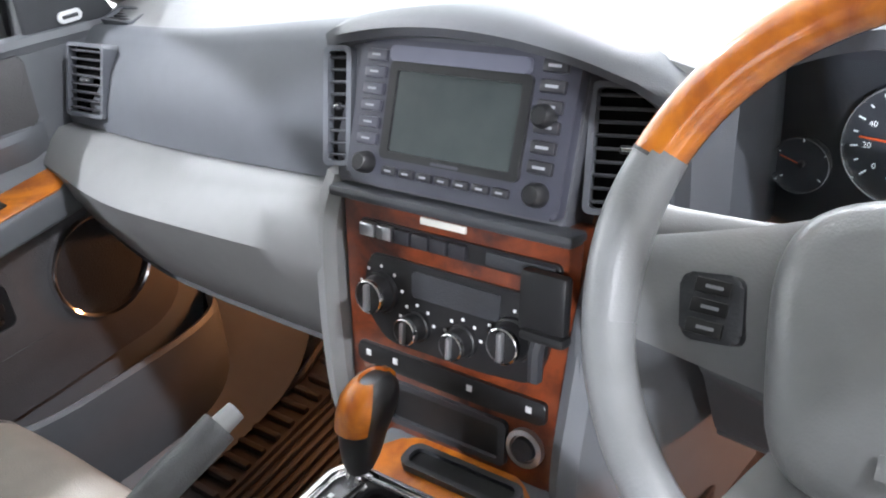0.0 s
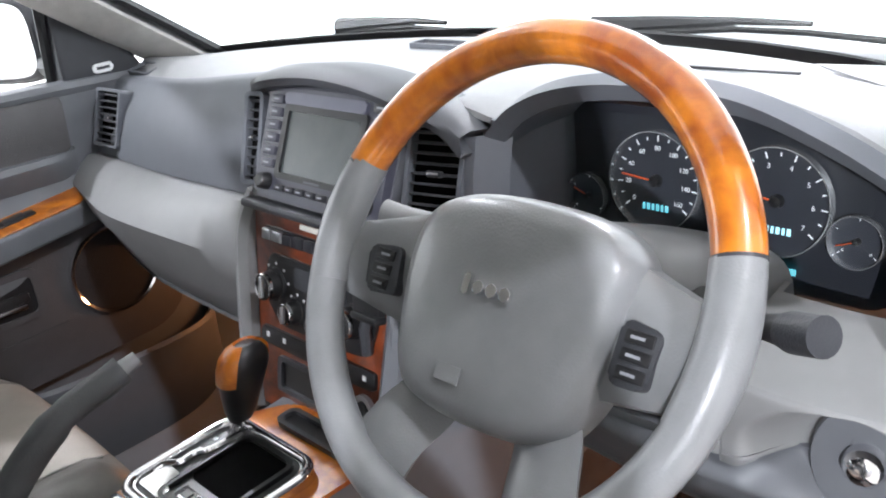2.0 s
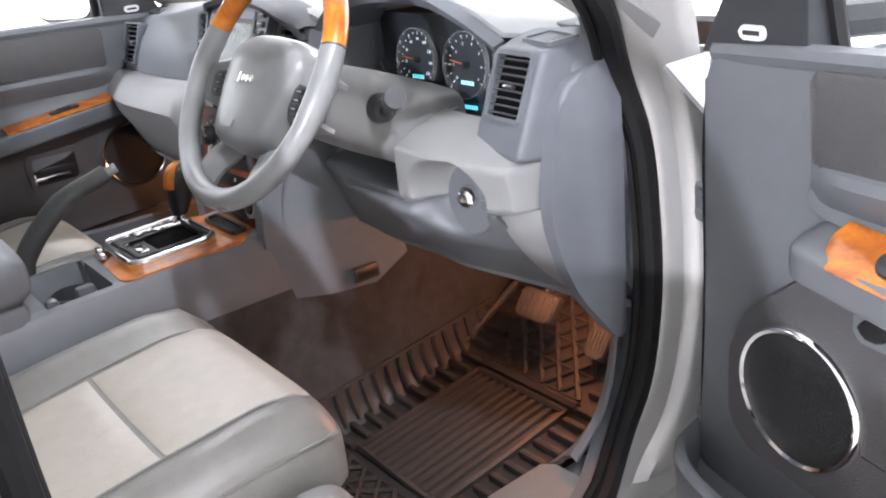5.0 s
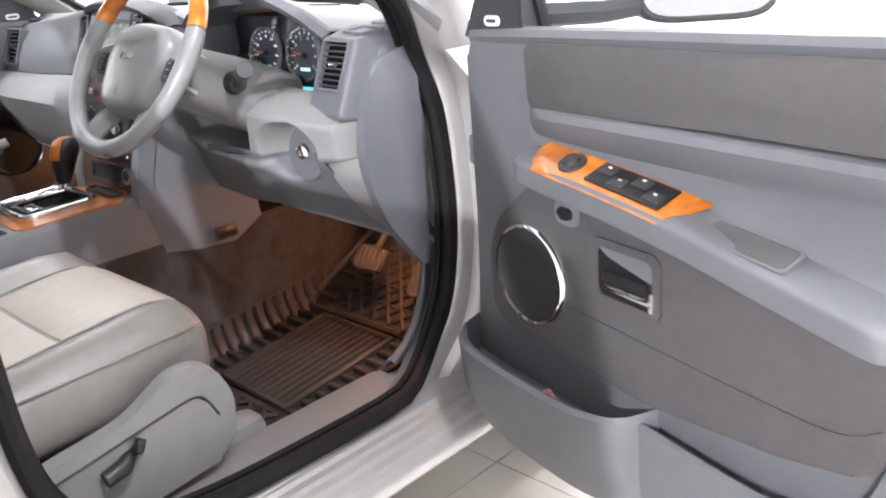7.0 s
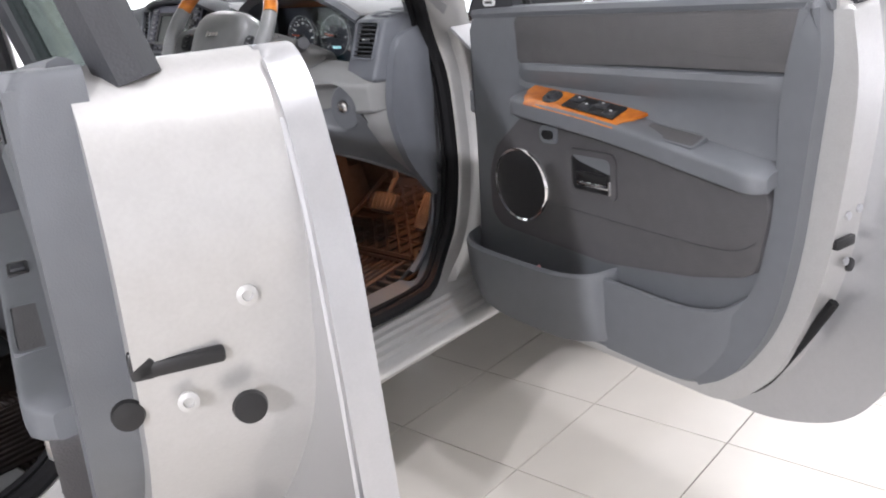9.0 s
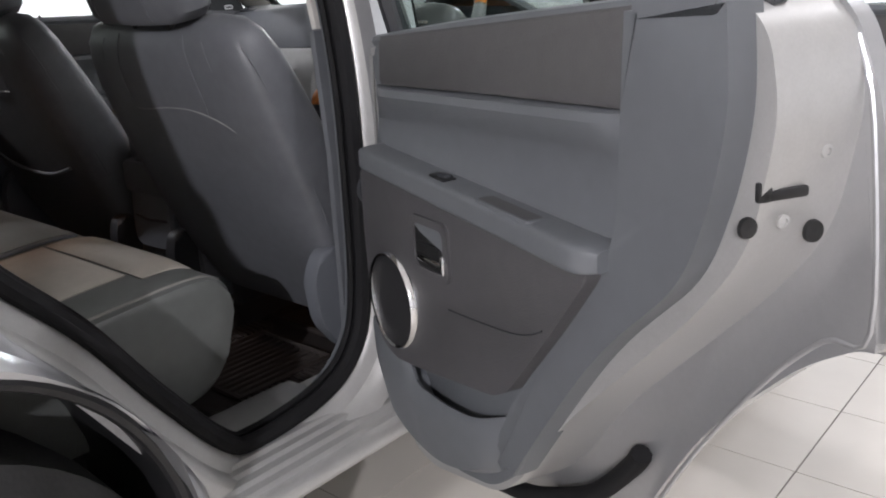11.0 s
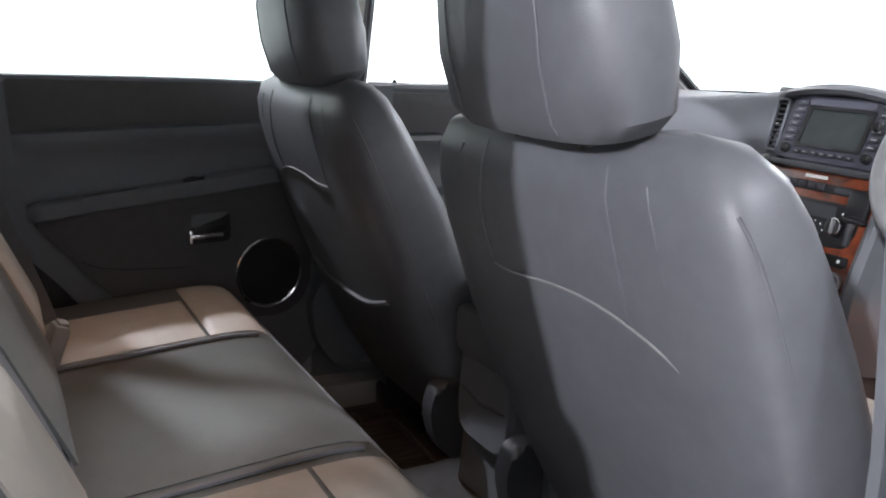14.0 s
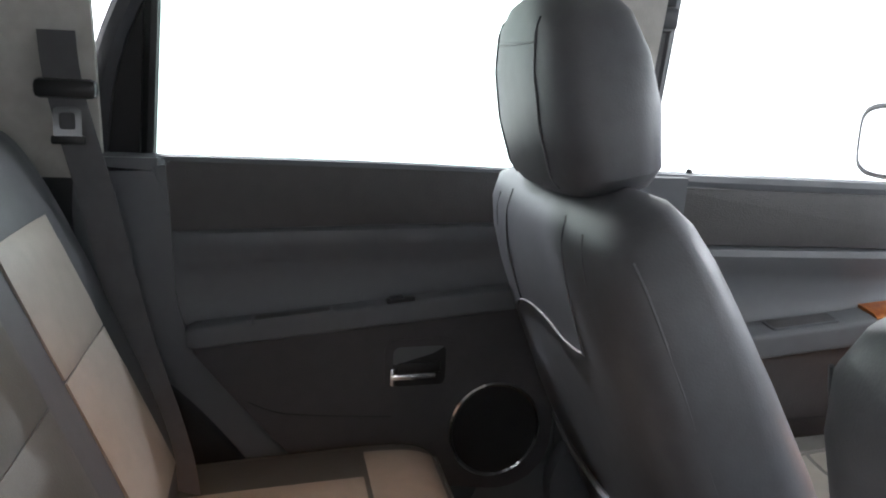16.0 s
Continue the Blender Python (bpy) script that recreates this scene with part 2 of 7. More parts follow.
def tube(points, r, n=8, closed=False, bm=None, flat=1.0):
    fr = frames(points, closed)
    rr = r if isinstance(r, (list, tuple)) else [r] * len(fr)
    rings = [[p + (u * math.cos(k * 2 * math.pi / n) + v * math.sin(k * 2 * math.pi / n) * flat) * q for k in range(n)] for (p, t, u, v), q in zip(fr, rr)]
    if closed:
        rings.append(rings[0])
        own = loft(rings, cap=False)
        bmesh.ops.remove_doubles(own, verts=own.verts, dist=1e-6)
        return merge(bm, own)
    return merge(bm, loft(rings))


def spline(points, n=8, closed=False):
    """A smooth line through a few points."""
    pts = [Vector(p) for p in points]
    out = []
    m = len(pts)
    for i in range(m if closed else m - 1):
        p0 = pts[i - 1] if (i or closed) else pts[0]
        p1, p2 = pts[i], pts[(i + 1) % m]
        p3 = pts[(i + 2) % m] if (i < m - 2 or closed) else pts[-1]
        for k in range(n):
            t = k / n
            out.append(0.5 * (2 * p1 + (p2 - p0) * t + (2 * p0 - 5 * p1 + 4 * p2 - p3) * t * t + (3 * p1 - p0 - 3 * p2 + p3) * t ** 3))
    if not closed:
        out.append(pts[-1])
    return out


def knots(x, table):
    """Smooth values between knots: table of (x, values)."""
    if x <= table[0][0]:
        return table[0][1]
    n = len(table)
    slope = []
    for i in range(n):
        p, q = table[max(0, i - 1)], table[min(n - 1, i + 1)]
        s = [(b - a) / (q[0] - p[0]) for a, b in zip(p[1], q[1])]
        if 0 < i < n - 1:
            c = table[i]
            for j in range(len(s)):
                l, r = (c[1][j] - p[1][j]) / (c[0] - p[0]), (q[1][j] - c[1][j]) / (q[0] - c[0])
                if l * r <= 0:
                    s[j] = 0.0
                elif abs(s[j]) > 2.5 * min(abs(l), abs(r)):
                    s[j] = math.copysign(2.5 * min(abs(l), abs(r)), s[j])
        slope.append(s)
    for i in range(n - 1):
        (a, va), (b, vb) = table[i], table[i + 1]
        if x <= b:
            h = b - a
            t = (x - a) / h
            return tuple(p * (1 + 2 * t) * (1 - t) ** 2 + q * t * t * (3 - 2 * t) + sp * h * t * (1 - t) ** 2 + sq * h * t * t * (t - 1) for p, q, sp, sq in zip(va, vb, slope[i], slope[i + 1]))
    return table[-1][1]


def lathe(profile, m, n=28, bm=None):
    """Profile of (radius, height) turned about the local z axis."""
    rings = [[m @ Vector((r * math.cos(k * 2 * math.pi / n), r * math.sin(k * 2 * math.pi / n), h)) for k in range(n)] for r, h in profile]
    return merge(bm, loft(rings))


def superring(c, u, v, a, b, p=3.2, n=32):
    out = []
    for k in range(n):
        t = 2 * math.pi * (k + 0.5) / n
        cs, sn = math.cos(t), math.sin(t)
        out.append(Vector(c) + Vector(u) * (a * math.copysign(abs(cs) ** (2 / p), cs)) + Vector(v) * (b * math.copysign(abs(sn) ** (2 / p), sn)))
    return out


def plate(outline, d0, d1, m, bevel=0.0, seg=2, bm=None):
    """A flat outline in the local xy plane, from depth d0 to d1 along local z; the edge at d1 is rounded."""
    own = bmesh.new()
    lo = [own.verts.new((x, y, d0)) for x, y in outline]
    hi = [own.verts.new((x, y, d1)) for x, y in outline]
    n = len(outline)
    own.faces.new(lo[::-1])
    top = own.faces.new(hi)
    for i in range(n):
        own.faces.new((lo[i], lo[(i + 1) % n], hi[(i + 1) % n], hi[i]))
    if bevel:
        bmesh.ops.bevel(own, geom=list(top.edges), offset=bevel, segments=seg, affect="EDGES", profile=0.5)
        own.normal_update()
        top = max((q for q in own.faces if q.normal.z > 0.9), key=lambda q: q.calc_area(), default=None)
        if top:
            bmesh.ops.inset_individual(own, faces=[top], thickness=min(0.002, bevel * 0.4))
    bmesh.ops.transform(own, matrix=m, verts=own.verts)
    return merge(bm, own)


def round_outline(points, r, seg=5):
    """A polygon with rounded corners; r may be one radius or one for each corner."""
    pts = [Vector((*p, 0)) for p in points]
    out = []
    n = len(pts)
    for i, p in enumerate(pts):
        q = r[i] if isinstance(r, (list, tuple)) else r
        a, b = (pts[i - 1] - p), (pts[(i + 1) % n] - p)
        q = min(q, 0.45 * a.length, 0.45 * b.length)
        if q < 1e-4:
            out.append((p.x, p.y))
            continue
        s, e = p + a.normalized() * q, p + b.normalized() * q
        for k in range(seg + 1):
            t = k / seg
            w = s * (1 - t) ** 2 + p * 2 * t * (1 - t) + e * t * t
            out.append((w.x, w.y))
    return out


def rect(x0, y0, x1, y1, r=0.0):
    return round_outline([(x0, y0), (x1, y0), (x1, y1), (x0, y1)], r) if r else [(x0, y0), (x1, y0), (x1, y1), (x0, y1)]


def basis(o, x, z):
    """A frame at o with its local x along x and its local z near z."""
    x = Vector(x).normalized()
    z = Vector(z)
    z = (z - x * z.dot(x)).normalized()
    y = z.cross(x)
    m = Matrix((x, y, z)).transposed().to_4x4()
    m.translation = Vector(o)
    return m


def hole_plate(outline, hole, d0, d1, m, bm=None):
    """A flat outline with one opening through it; both loops have the same count."""
    own = bmesh.new()
    n = len(outline)
    q = [[own.verts.new((x, y, d)) for x, y in loop] for d in (d0, d1) for loop in (outline, hole)]
    for i in range(n):
        j = (i + 1) % n
        for a, b in ((q[0], q[1]), (q[1], q[3]), (q[3], q[2]), (q[2], q[0])):
            own.faces.new((a[i], a[j], b[j], b[i]))
    bmesh.ops.transform(own, matrix=m, verts=own.verts)
    return merge(bm, own)


def ring_rect(x0, y0, x1, y1, r, n=8):
    out = []
    for cx, cy, a0 in ((x1 - r, y1 - r, 0), (x0 + r, y1 - r, 90), (x0 + r, y0 + r, 180), (x1 - r, y0 + r, 270)):
        for k in range(n):
            a = radians(a0 + 90 * k / (n - 1))
            out.append((cx + r * math.cos(a), cy + r * math.sin(a)))
    return out


def vent(name, m, w, h, slats, label, parent=None, frame_mat=None, tab=True):
    """An air outlet: frame, black back, slats and a chrome tab, in the frame m (x right, y up, z out)."""
    t = thing(name, m.translation, label, "air vent", group="dashboard vents")
    fr = hole_plate(ring_rect(-w / 2 - 0.005, -h / 2 - 0.005, w / 2 + 0.005, h / 2 + 0.005, 0.007), ring_rect(-w / 2, -h / 2, w / 2, h / 2, 0.004), -0.03, 0.003, m)
    part("vent_frame", fr, frame_mat or DASH, t)
    # Shallow near-black sheet, painted as the shade behind the slats.
    part("vent_back", box(0, 0, -0.012, w, h, 0.004, m=m), DEPTH_SHADE, t)
    for k in range(slats):
        y = -h / 2 + h * (k + 0.5) / slats
        part("slat", box(0, y, -0.005, w * 0.98, 0.0028, 0.009, 0.001, m), SLAT, t)
    if tab:
        tb = part("tab", box(0, 0.0, -0.001, w * 0.30, 0.007, 0.008, 0.002, m), DARK, t)
        part("tab_trim", box(0, 0.0, 0.0035, w * 0.24, 0.0035, 0.002, 0.0008, m), CHROME, tb, "chrome tab trim")
    return t

# ---- showroom ----
GX, GY, TS = 0.961, 0.841, 0.40
solid("floor", box(0, 0, -0.03, 24, 24, 0.05), GROUT, "dark grout bed under cream showroom tiles", "floor", kind="structure")
FLOOR = bpy.data.objects["floor"]

solid("ceiling", box(0, 0, 3.60, 24, 24, 0.1), CEIL, "plain white showroom ceiling", "ceiling", kind="structure")
# Each wall takes its own added glow: north, south, east, west.
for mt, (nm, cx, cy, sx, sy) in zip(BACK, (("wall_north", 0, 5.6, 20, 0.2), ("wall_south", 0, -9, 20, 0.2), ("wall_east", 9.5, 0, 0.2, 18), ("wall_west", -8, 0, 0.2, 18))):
    solid(nm, box(cx, cy, 1.75, sx, sy, 3.6), mt, "white showroom wall with an added glow of its own", "wall", kind="structure")
for lx, ly, watts, aim in LAMPS:
    lamp = thing("ceiling_light", (lx, ly, 3.55), "white rectangular ceiling light with a glowing diffuser", "ceiling light", group="ceiling lights")
    part("frame", hole_plate(ring_rect(-0.14, -0.14, 0.14, 0.14, 0.02), ring_rect(-0.11, -0.11, 0.11, 0.11, 0.02), -0.05, 0.0, pose(lx, ly, 3.55)), CEIL, lamp)
    part("diffuser", box(lx, ly, 3.53, 0.21, 0.21, 0.01), TUBE, lamp)

# ---- car body ----
CAR = thing("car_body", (0, -0.6, 0.0), "silver off-road estate car body with its doors standing open", "car body", kind="structure")


def tumble(z):
    d = z - 1.14
    return 0.803 - 0.15 * (d + math.sqrt(d * d + 0.03))


def opening(loop, side=1, grow=0.0):
    pts = [(y, z) for y, z in loop]
    c = Vector((sum(p[0] for p in pts) / len(pts), sum(p[1] for p in pts) / len(pts)))
    out = []
    n = len(pts)
    for i, (y, z) in enumerate(pts):
        a, b = Vector(pts[i - 1]), Vector(pts[(i + 1) % n])
        t = (b - a).normalized()
        nrm = Vector((t.y, -t.x))
        if nrm.dot(Vector((y, z)) - c) < 0:
            nrm = -nrm
        p = Vector((y, z)) + nrm * grow
        out.append((p.x, p.y))
    return out


FRONT_LOOP = [(0.435, 1.20), (0.525, 1.05), (0.548, 0.908), (0.545, 0.725), (0.495, 0.58), (0.37, 0.515), (0.05, 0.512), (-0.13, 0.525), (-0.235, 0.555), (-0.298, 0.62), (-0.328, 0.722), (-0.337, 0.89), (-0.34, 1.15), (-0.345, 1.40), (-0.34, 1.56), (-0.22, 1.60), (0.0, 1.575), (0.16, 1.46), (0.32, 1.32)]
REAR_LOOP = [(-0.535, 1.50), (-0.532, 1.25), (-0.537, 0.966), (-0.545, 0.69), (-0.585, 0.577), (-0.675, 0.522), (-0.83, 0.503), (-0.895, 0.53), (-1.0, 0.658), (-1.104, 0.803), (-1.215, 0.925), (-1.252, 1.008), (-1.265, 1.124), (-1.265, 1.30), (-1.23, 1.45), (-1.10, 1.585), (-0.80, 1.61), (-0.58, 1.60)]


def inset(y, z):
    t = min(1.0, max(0.0, (y - 0.30) / 0.20))
    s = min(1.0, max(0.0, (1.29 - z) / 0.24))
    return 0.072 * t * t * (3 - 2 * t) * s * s * (3 - 2 * s)


def loop3(loop, x_out, grow, n=6, side=1):
    flat = spline([(0, y, z) for y, z in opening(loop, grow=grow)], n, True)
    return [(side * (tumble(p.z) + x_out - inset(p.y, p.z)), p.y, p.z) for p in flat]


def band(loop, steps, name, mat, side=1, label=""):
    """A profile of (outward shift, growth) carried round an opening."""
    rows = [loop3(loop, xo, g, side=side) for xo, g in steps]
    rows = [r + [r[0]] for r in rows]
    own = loft(rows, cap=False, closed=False)
    bmesh.ops.remove_doubles(own, verts=own.verts, dist=1e-5)
    bmesh.ops.recalc_face_normals(own, faces=own.faces)
    bmesh.ops.solidify(own, geom=own.faces[:], thickness=0.002)
    return part(name, own, mat, CAR, label)


for lp, nm in ((FRONT_LOOP, "front"), (REAR_LOOP, "rear")):
    part("door_seal", tube(loop3(lp, 0.006, 0.0), 0.016, 8, True, flat=1.0), RUBBER, CAR, "black rubber door seal")
    part("seal_lip", tube(loop3(lp, -0.012, -0.014), 0.007, 6, True), RUBBER, CAR)
    band(lp, [(-0.01, 0.008), (0.012, 0.018), (0.02, 0.028), (0.03, 0.045), (0.052, 0.052), (0.062, 0.066), (0.064, 0.088)], "door_frame", PAINT_IN, label="silver painted door surround")
    band(lp, [(-0.02, 0.004), (-0.038, 0.006), (-0.050, 0.010)], "frame_trim", MIDG)

# sill
prof = [(0.66, 0.478), (0.76, 0.487), (0.80, 0.492), (0.822, 0.490), (0.828, 0.484), (0.842, 0.483), (0.847, 0.476), (0.862, 0.474), (0.867, 0.466), (0.880, 0.463), (0.885, 0.455), (0.896, 0.451), (0.904, 0.44), (0.905, 0.425), (0.895, 0.412), (0.86, 0.405), (0.78, 0.36), (0.66, 0.36)]
part("sill", loft([[(x, y, z) for x, z in prof] for y in (0.80, 0.4, 0.0, -0.4, -0.8, -0.985)]), PAINT_IN, CAR, "silver lower sill")
part("sill", loft([[(-x, y, z) for x, z in prof] for y in (0.80, 0.4, 0.0, -0.4, -0.8, -0.985)]), PAINT_IN, CAR)
# scuff plates
for y0, y1 in ((0.40, -0.24), (-0.62, -0.86)):
    n = 10
    rows = [[(0.615, y0 + (y1 - y0) * k / n, 0.470), (0.65, y0 + (y1 - y0) * k / n, 0.488), (0.72, y0 + (y1 - y0) * k / n, 0.494), (0.776, y0 + (y1 - y0) * k / n, 0.502)] for k in range(n + 1)]
    part("scuff_plate", sheet(rows, 0.006), LIGHT, CAR, "grey plastic scuff plate on the sill")
# curved trim from the sill up to the kick panel, and the passenger door seal
CURVES = {-1: (((0.47, 0.80), (0.455, 0.66), (0.43, 0.585), (0.37, 0.528), (0.25, 0.510), (0.0, 0.506), (-0.30, 0.505)), ((0.62, 0.80), (0.60, 0.62), (0.54, 0.51), (0.44, 0.462), (0.27, 0.445), (0.0, 0.44), (-0.30, 0.44)), 0.703, 0.618),
          1: (((0.508, 0.78), (0.50, 0.68), (0.482, 0.61), (0.45, 0.555), (0.40, 0.516)), ((0.62, 0.78), (0.60, 0.62), (0.56, 0.53), (0.50, 0.490), (0.40, 0.478)), 0.702, 0.640)}
for s, (outer, inner, xo, xi) in CURVES.items():
    outer, inner = [spline([(0, y, z) for y, z in c], 5) for c in (outer, inner)]
    rows = []
    for p, q in zip(outer, inner):
        rows.append([(s * xo, p.y, p.z), (s * (xo - 0.012), 0.93 * p.y + 0.07 * q.y, 0.97 * p.z + 0.03 * q.z + 0.004), (s * (0.6 * xo + 0.4 * xi), 0.65 * p.y + 0.35 * q.y, 0.78 * p.z + 0.22 * q.z + 0.004), (s * (0.3 * xo + 0.7 * xi), 0.3 * p.y + 0.7 * q.y, 0.35 * p.z + 0.65 * q.z), (s * xi, q.y, q.z)])
    part("sill_trim", sheet(rows, 0.006), MIDG, CAR, "curved grey plastic trim between sill and kick panel")
FH = basis((-0.650, 0.520, 0.700), (0.85, 0.9, 0), (0.6, -0.58, 0.25))
fh = part("footwell_housing", hole_plate(ring_rect(-0.045, -0.032, 0.045, 0.032, 0.008), ring_rect(-0.037, -0.024, 0.037, 0.024, 0.006), -0.01, 0.012, FH), MIDG, CAR, "framed recess in the kick panel")
# Near-black block painted as the shade inside the framed opening.
part("recess", box(0, 0, -0.004, 0.074, 0.048, 0.008, 0, FH), DEPTH_SHADE, fh)
part("door_seal", tube(spline([(-0.712, 0.455, 1.02), (-0.712, 0.475, 0.90), (-0.712, 0.468, 0.74), (-0.712, 0.43, 0.60), (-0.712, 0.35, 0.530), (-0.712, 0.05, 0.522), (-0.712, -0.25, 0.53)], 6), 0.010, 8), RUBBER, CAR, "black rubber door seal")
# pillar between the doors
for s in (1, -1):
    rows = []
    for z in (0.45, 0.6, 0.8, 1.0, 1.15, 1.3, 1.45, 1.62):
        x = s * (tumble(z) + 0.060)
        y0, y1 = (-0.385, -0.495) if s > 0 else (-0.45, -0.56)
        yc = 0.5 * (y0 + y1)
        rows.append([(x, y0, z), (x + s * 0.004, yc, z), (x, y1, z), (x - s * 0.10, y1 - 0.01, z), (x - s * 0.12, yc, z), (x - s * 0.10, y0 + 0.01, z)])
    part("middle_pillar", loft(rows), PAINT, CAR)
    rows = [[(s * (tumble(z) - 0.062), y, z) for y in ((-0.352, -0.38, -0.44, -0.50, -0.525) if s > 0 else (-0.435, -0.45, -0.48, -0.53, -0.55))] for z in (1.185, 1.3, 1.45, 1.58)]
    part("pillar_trim", sheet(rows, 0.012), HEADLINER, CAR, "beige upper pillar trim")
    rows = [[(s * (tumble(z) - 0.066), y, z) for y in (-0.345, -0.38, -0.44, -0.50, -0.53)] for z in (0.47, 0.7, 0.95, 1.18)]
    part("pillar_trim", sheet(rows, 0.012), MIDG, CAR, "grey lower pillar trim")
# striker and bump stops
part("striker", tube([(0.845, -0.395, 0.90), (0.89, -0.395, 0.90), (0.89, -0.395, 0.93), (0.845, -0.395, 0.93)], 0.005, 6), SATIN, CAR)
part("rubber_stop", box(0.868, -0.36, 0.53, 0.02, 0.03, 0.035, 0.006), RUBBER, CAR)
part("rubber_stop", lathe([(0.0, 0), (0.028, 0), (0.028, 0.006), (0.018, 0.012), (0.0, 0.012)], basis((0.855, -0.565, 0.910), (0, 1, 0), (1, 0, 0)), 18), DARK, CAR)
part("striker", tube([(0.86, -1.318, 1.005), (0.905, -1.318, 1.005), (0.905, -1.318, 1.03), (0.86, -1.318, 1.03)], 0.005, 6), SATIN, CAR)

# rear quarter with the wheel arch
AY, AZ, AR = -1.43, 0.40, 0.40


def arch_point(deg, inset=0.0):
    c, s = math.cos(radians(deg)), math.sin(radians(deg))
    return (AY + (AR - inset) * math.copysign(abs(c) ** 0.909, c), AZ + (AR + 0.065 - inset) * math.copysign(abs(s) ** 0.909, s))


def quarter(s):
    """Rings from the door edge and roof to the wheel arch."""
    n = 40
    inner, outer = [], []
    for k in range(n + 1):
        a = radians(-8 + 196 * k / n)
        inner.append(arch_point(math.degrees(a)))
    edge = spline([(0, -0.975, 0.40), (0, -0.985, 0.52), (0, -1.06, 0.64), (0, -1.16, 0.775), (0, -1.27, 0.90), (0, -1.325, 1.0), (0, -1.33, 1.10), (0, -1.34, 1.16), (0, -1.60, 1.19), (0, -2.0, 1.18), (0, -2.30, 1.10), (0, -2.34, 0.8), (0, -2.30, 0.45), (0, -2.0, 0.36), (0, -1.85, 0.35)], 4)
    tot = len(edge) - 1
    for k in range(n + 1):
        f = k / n * tot
        i = min(int(f), tot - 1)
        p = edge[i].lerp(edge[i + 1], f - i)
        outer.append((p.y, p.z))
    rows = []
    for t, bulge in ((0, 0.935), (0.06, 0.938), (0.12, 0.93), (0.2, 0.912), (0.4, 0.905), (0.7, 0.898), (0.9, 0.885), (0.97, 0.872), (1.0, 0.855)):
        rows.append([(s * bulge, a[0] + (b[0] - a[0]) * t, a[1] + (b[1] - a[1]) * t) for a, b in zip(inner, outer)])
    return sheet(rows, 0.004)


for s in (1, -1):
    part("rear_wing", quarter(s), PAINT, CAR, "silver rear wing with a round wheel arch")
    arc = [(s * 0.925, *arch_point(a, 0.006)) for a in range(-8, 190, 6)]
    part("arch_lip", tube(arc, 0.012, 8), BLACK, CAR, "dark plastic wheel arch lip")
    rows = [[(x, *arch_point(a, 0.004)) for a in range(-8, 190, 9)] for x in (s * 0.92, s * 0.6)]
    part("arch_liner", sheet(rows, 0.006), BLACK, CAR)
    part("arch_back", plate([arch_point(a) for a in range(-8, 190, 9)], 0, 0.01, basis((s * 0.60, 0, 0), (0, 1, 0), (1, 0, 0))), BLACK, CAR)
    # upper quarter with its window
    rows = [[(s * (tumble(z) + 0.055), y, z) for z in (1.16, 1.30, 1.45, 1.60)] for y in (-1.33, -1.42)]
    part("rear_pillar", sheet(rows, 0.02), PAINT, CAR)
    rows = [[(s * (tumble(z) + 0.045), y, z) for z in (1.19, 1.30, 1.45, 1.58)] for y in (-1.42, -2.10)]
    part("quarter_glass", sheet(rows, 0.005), TINTED, CAR, "unseen glass, darkened to keep lamp light out of the rear")
    rows = [[(s * (tumble(z) - 0.02), y, z) for z in (0.75, 1.0, 1.16)] for y in (-1.28, -1.6, -2.2)]
    part("cargo_trim", sheet(rows, 0.02), DARK, CAR)
    rows = [[(s * (tumble(z) - 0.03), y, z) for z in (1.16, 1.3, 1.45, 1.60)] for y in ((-1.235, -1.34, -1.46) if s < 0 else (-1.30, -1.36, -1.46))]
    part("pillar_trim", sheet(rows, 0.015), HEADLINER, CAR, "beige rear pillar trim")
    rows = [[(s * (0.56 + 0.0 * y), y, 1.60 if y > -2 else 1.55) for y in (0.0, -1.0, -2.15)], [(s * 0.66, y, 1.585 if y > -2 else 1.54) for y in (0.0, -1.0, -2.15)]]
    part("roof_rail_trim", sheet(rows, 0.02), HEADLINER, CAR)

# tyres
for s in (1, -1):
    for wy in (AY, 1.39):
        w = thing("wheel", (s * 0.78, wy, 0), "road wheel with a black tyre and alloy rim", "wheel", group="road wheels")
        m = basis((s * 0.78, wy, 0.372), (0, 1, 0), (s, 0, 0))
        part("tyre", lathe([(0.22, -0.11), (0.33, -0.12), (0.365, -0.10), (0.372, 0), (0.365, 0.10), (0.33, 0.12), (0.22, 0.10)], m, 48), TYRE, w)
        part("rim", lathe([(0.0, 0.05), (0.06, 0.06), (0.12, 0.04), (0.20, 0.07), (0.222, 0.10), (0.222, -0.1), (0.0, -0.1)], m, 40), SATIN, w)

# roof, windscreen, bonnet and rear
rows = [[(x, y, 1.70 - 0.10 * (abs(x) / 0.66) ** 3 - (0.03 if y > -0.1 or y < -2.1 else 0)) for x in (-0.68, -0.6, -0.4, -0.2, 0, 0.2, 0.4, 0.6, 0.68)] for y in (0.0, -0.15, -0.8, -1.5, -2.1, -2.3)]
part("roof", sheet(rows, 0.03), PAINT, CAR)
rows = [[(x, y, 1.63 - 0.05 * (abs(x) / 0.66) ** 3 - (0.03 if y > -0.1 or y < -2.1 else 0)) for x in (-0.66, -0.4, 0, 0.4, 0.66)] for y in (0.0, -0.15, -0.8, -1.5, -2.1, -2.25)]
part("headliner", sheet(rows, 0.01), HEADLINER, CAR, "beige cloth headliner")


def screen_base(x):
    return (x, 0.80 - 0.22 * (abs(x) / 0.70) ** 2.2, 1.178 - 0.012 * (abs(x) / 0.7) ** 2)


def screen_top(x):
    return (x * 0.86, 0.02 - 0.06 * (abs(x) / 0.7) ** 2, 1.635 - 0.05 * (abs(x) / 0.7) ** 2)


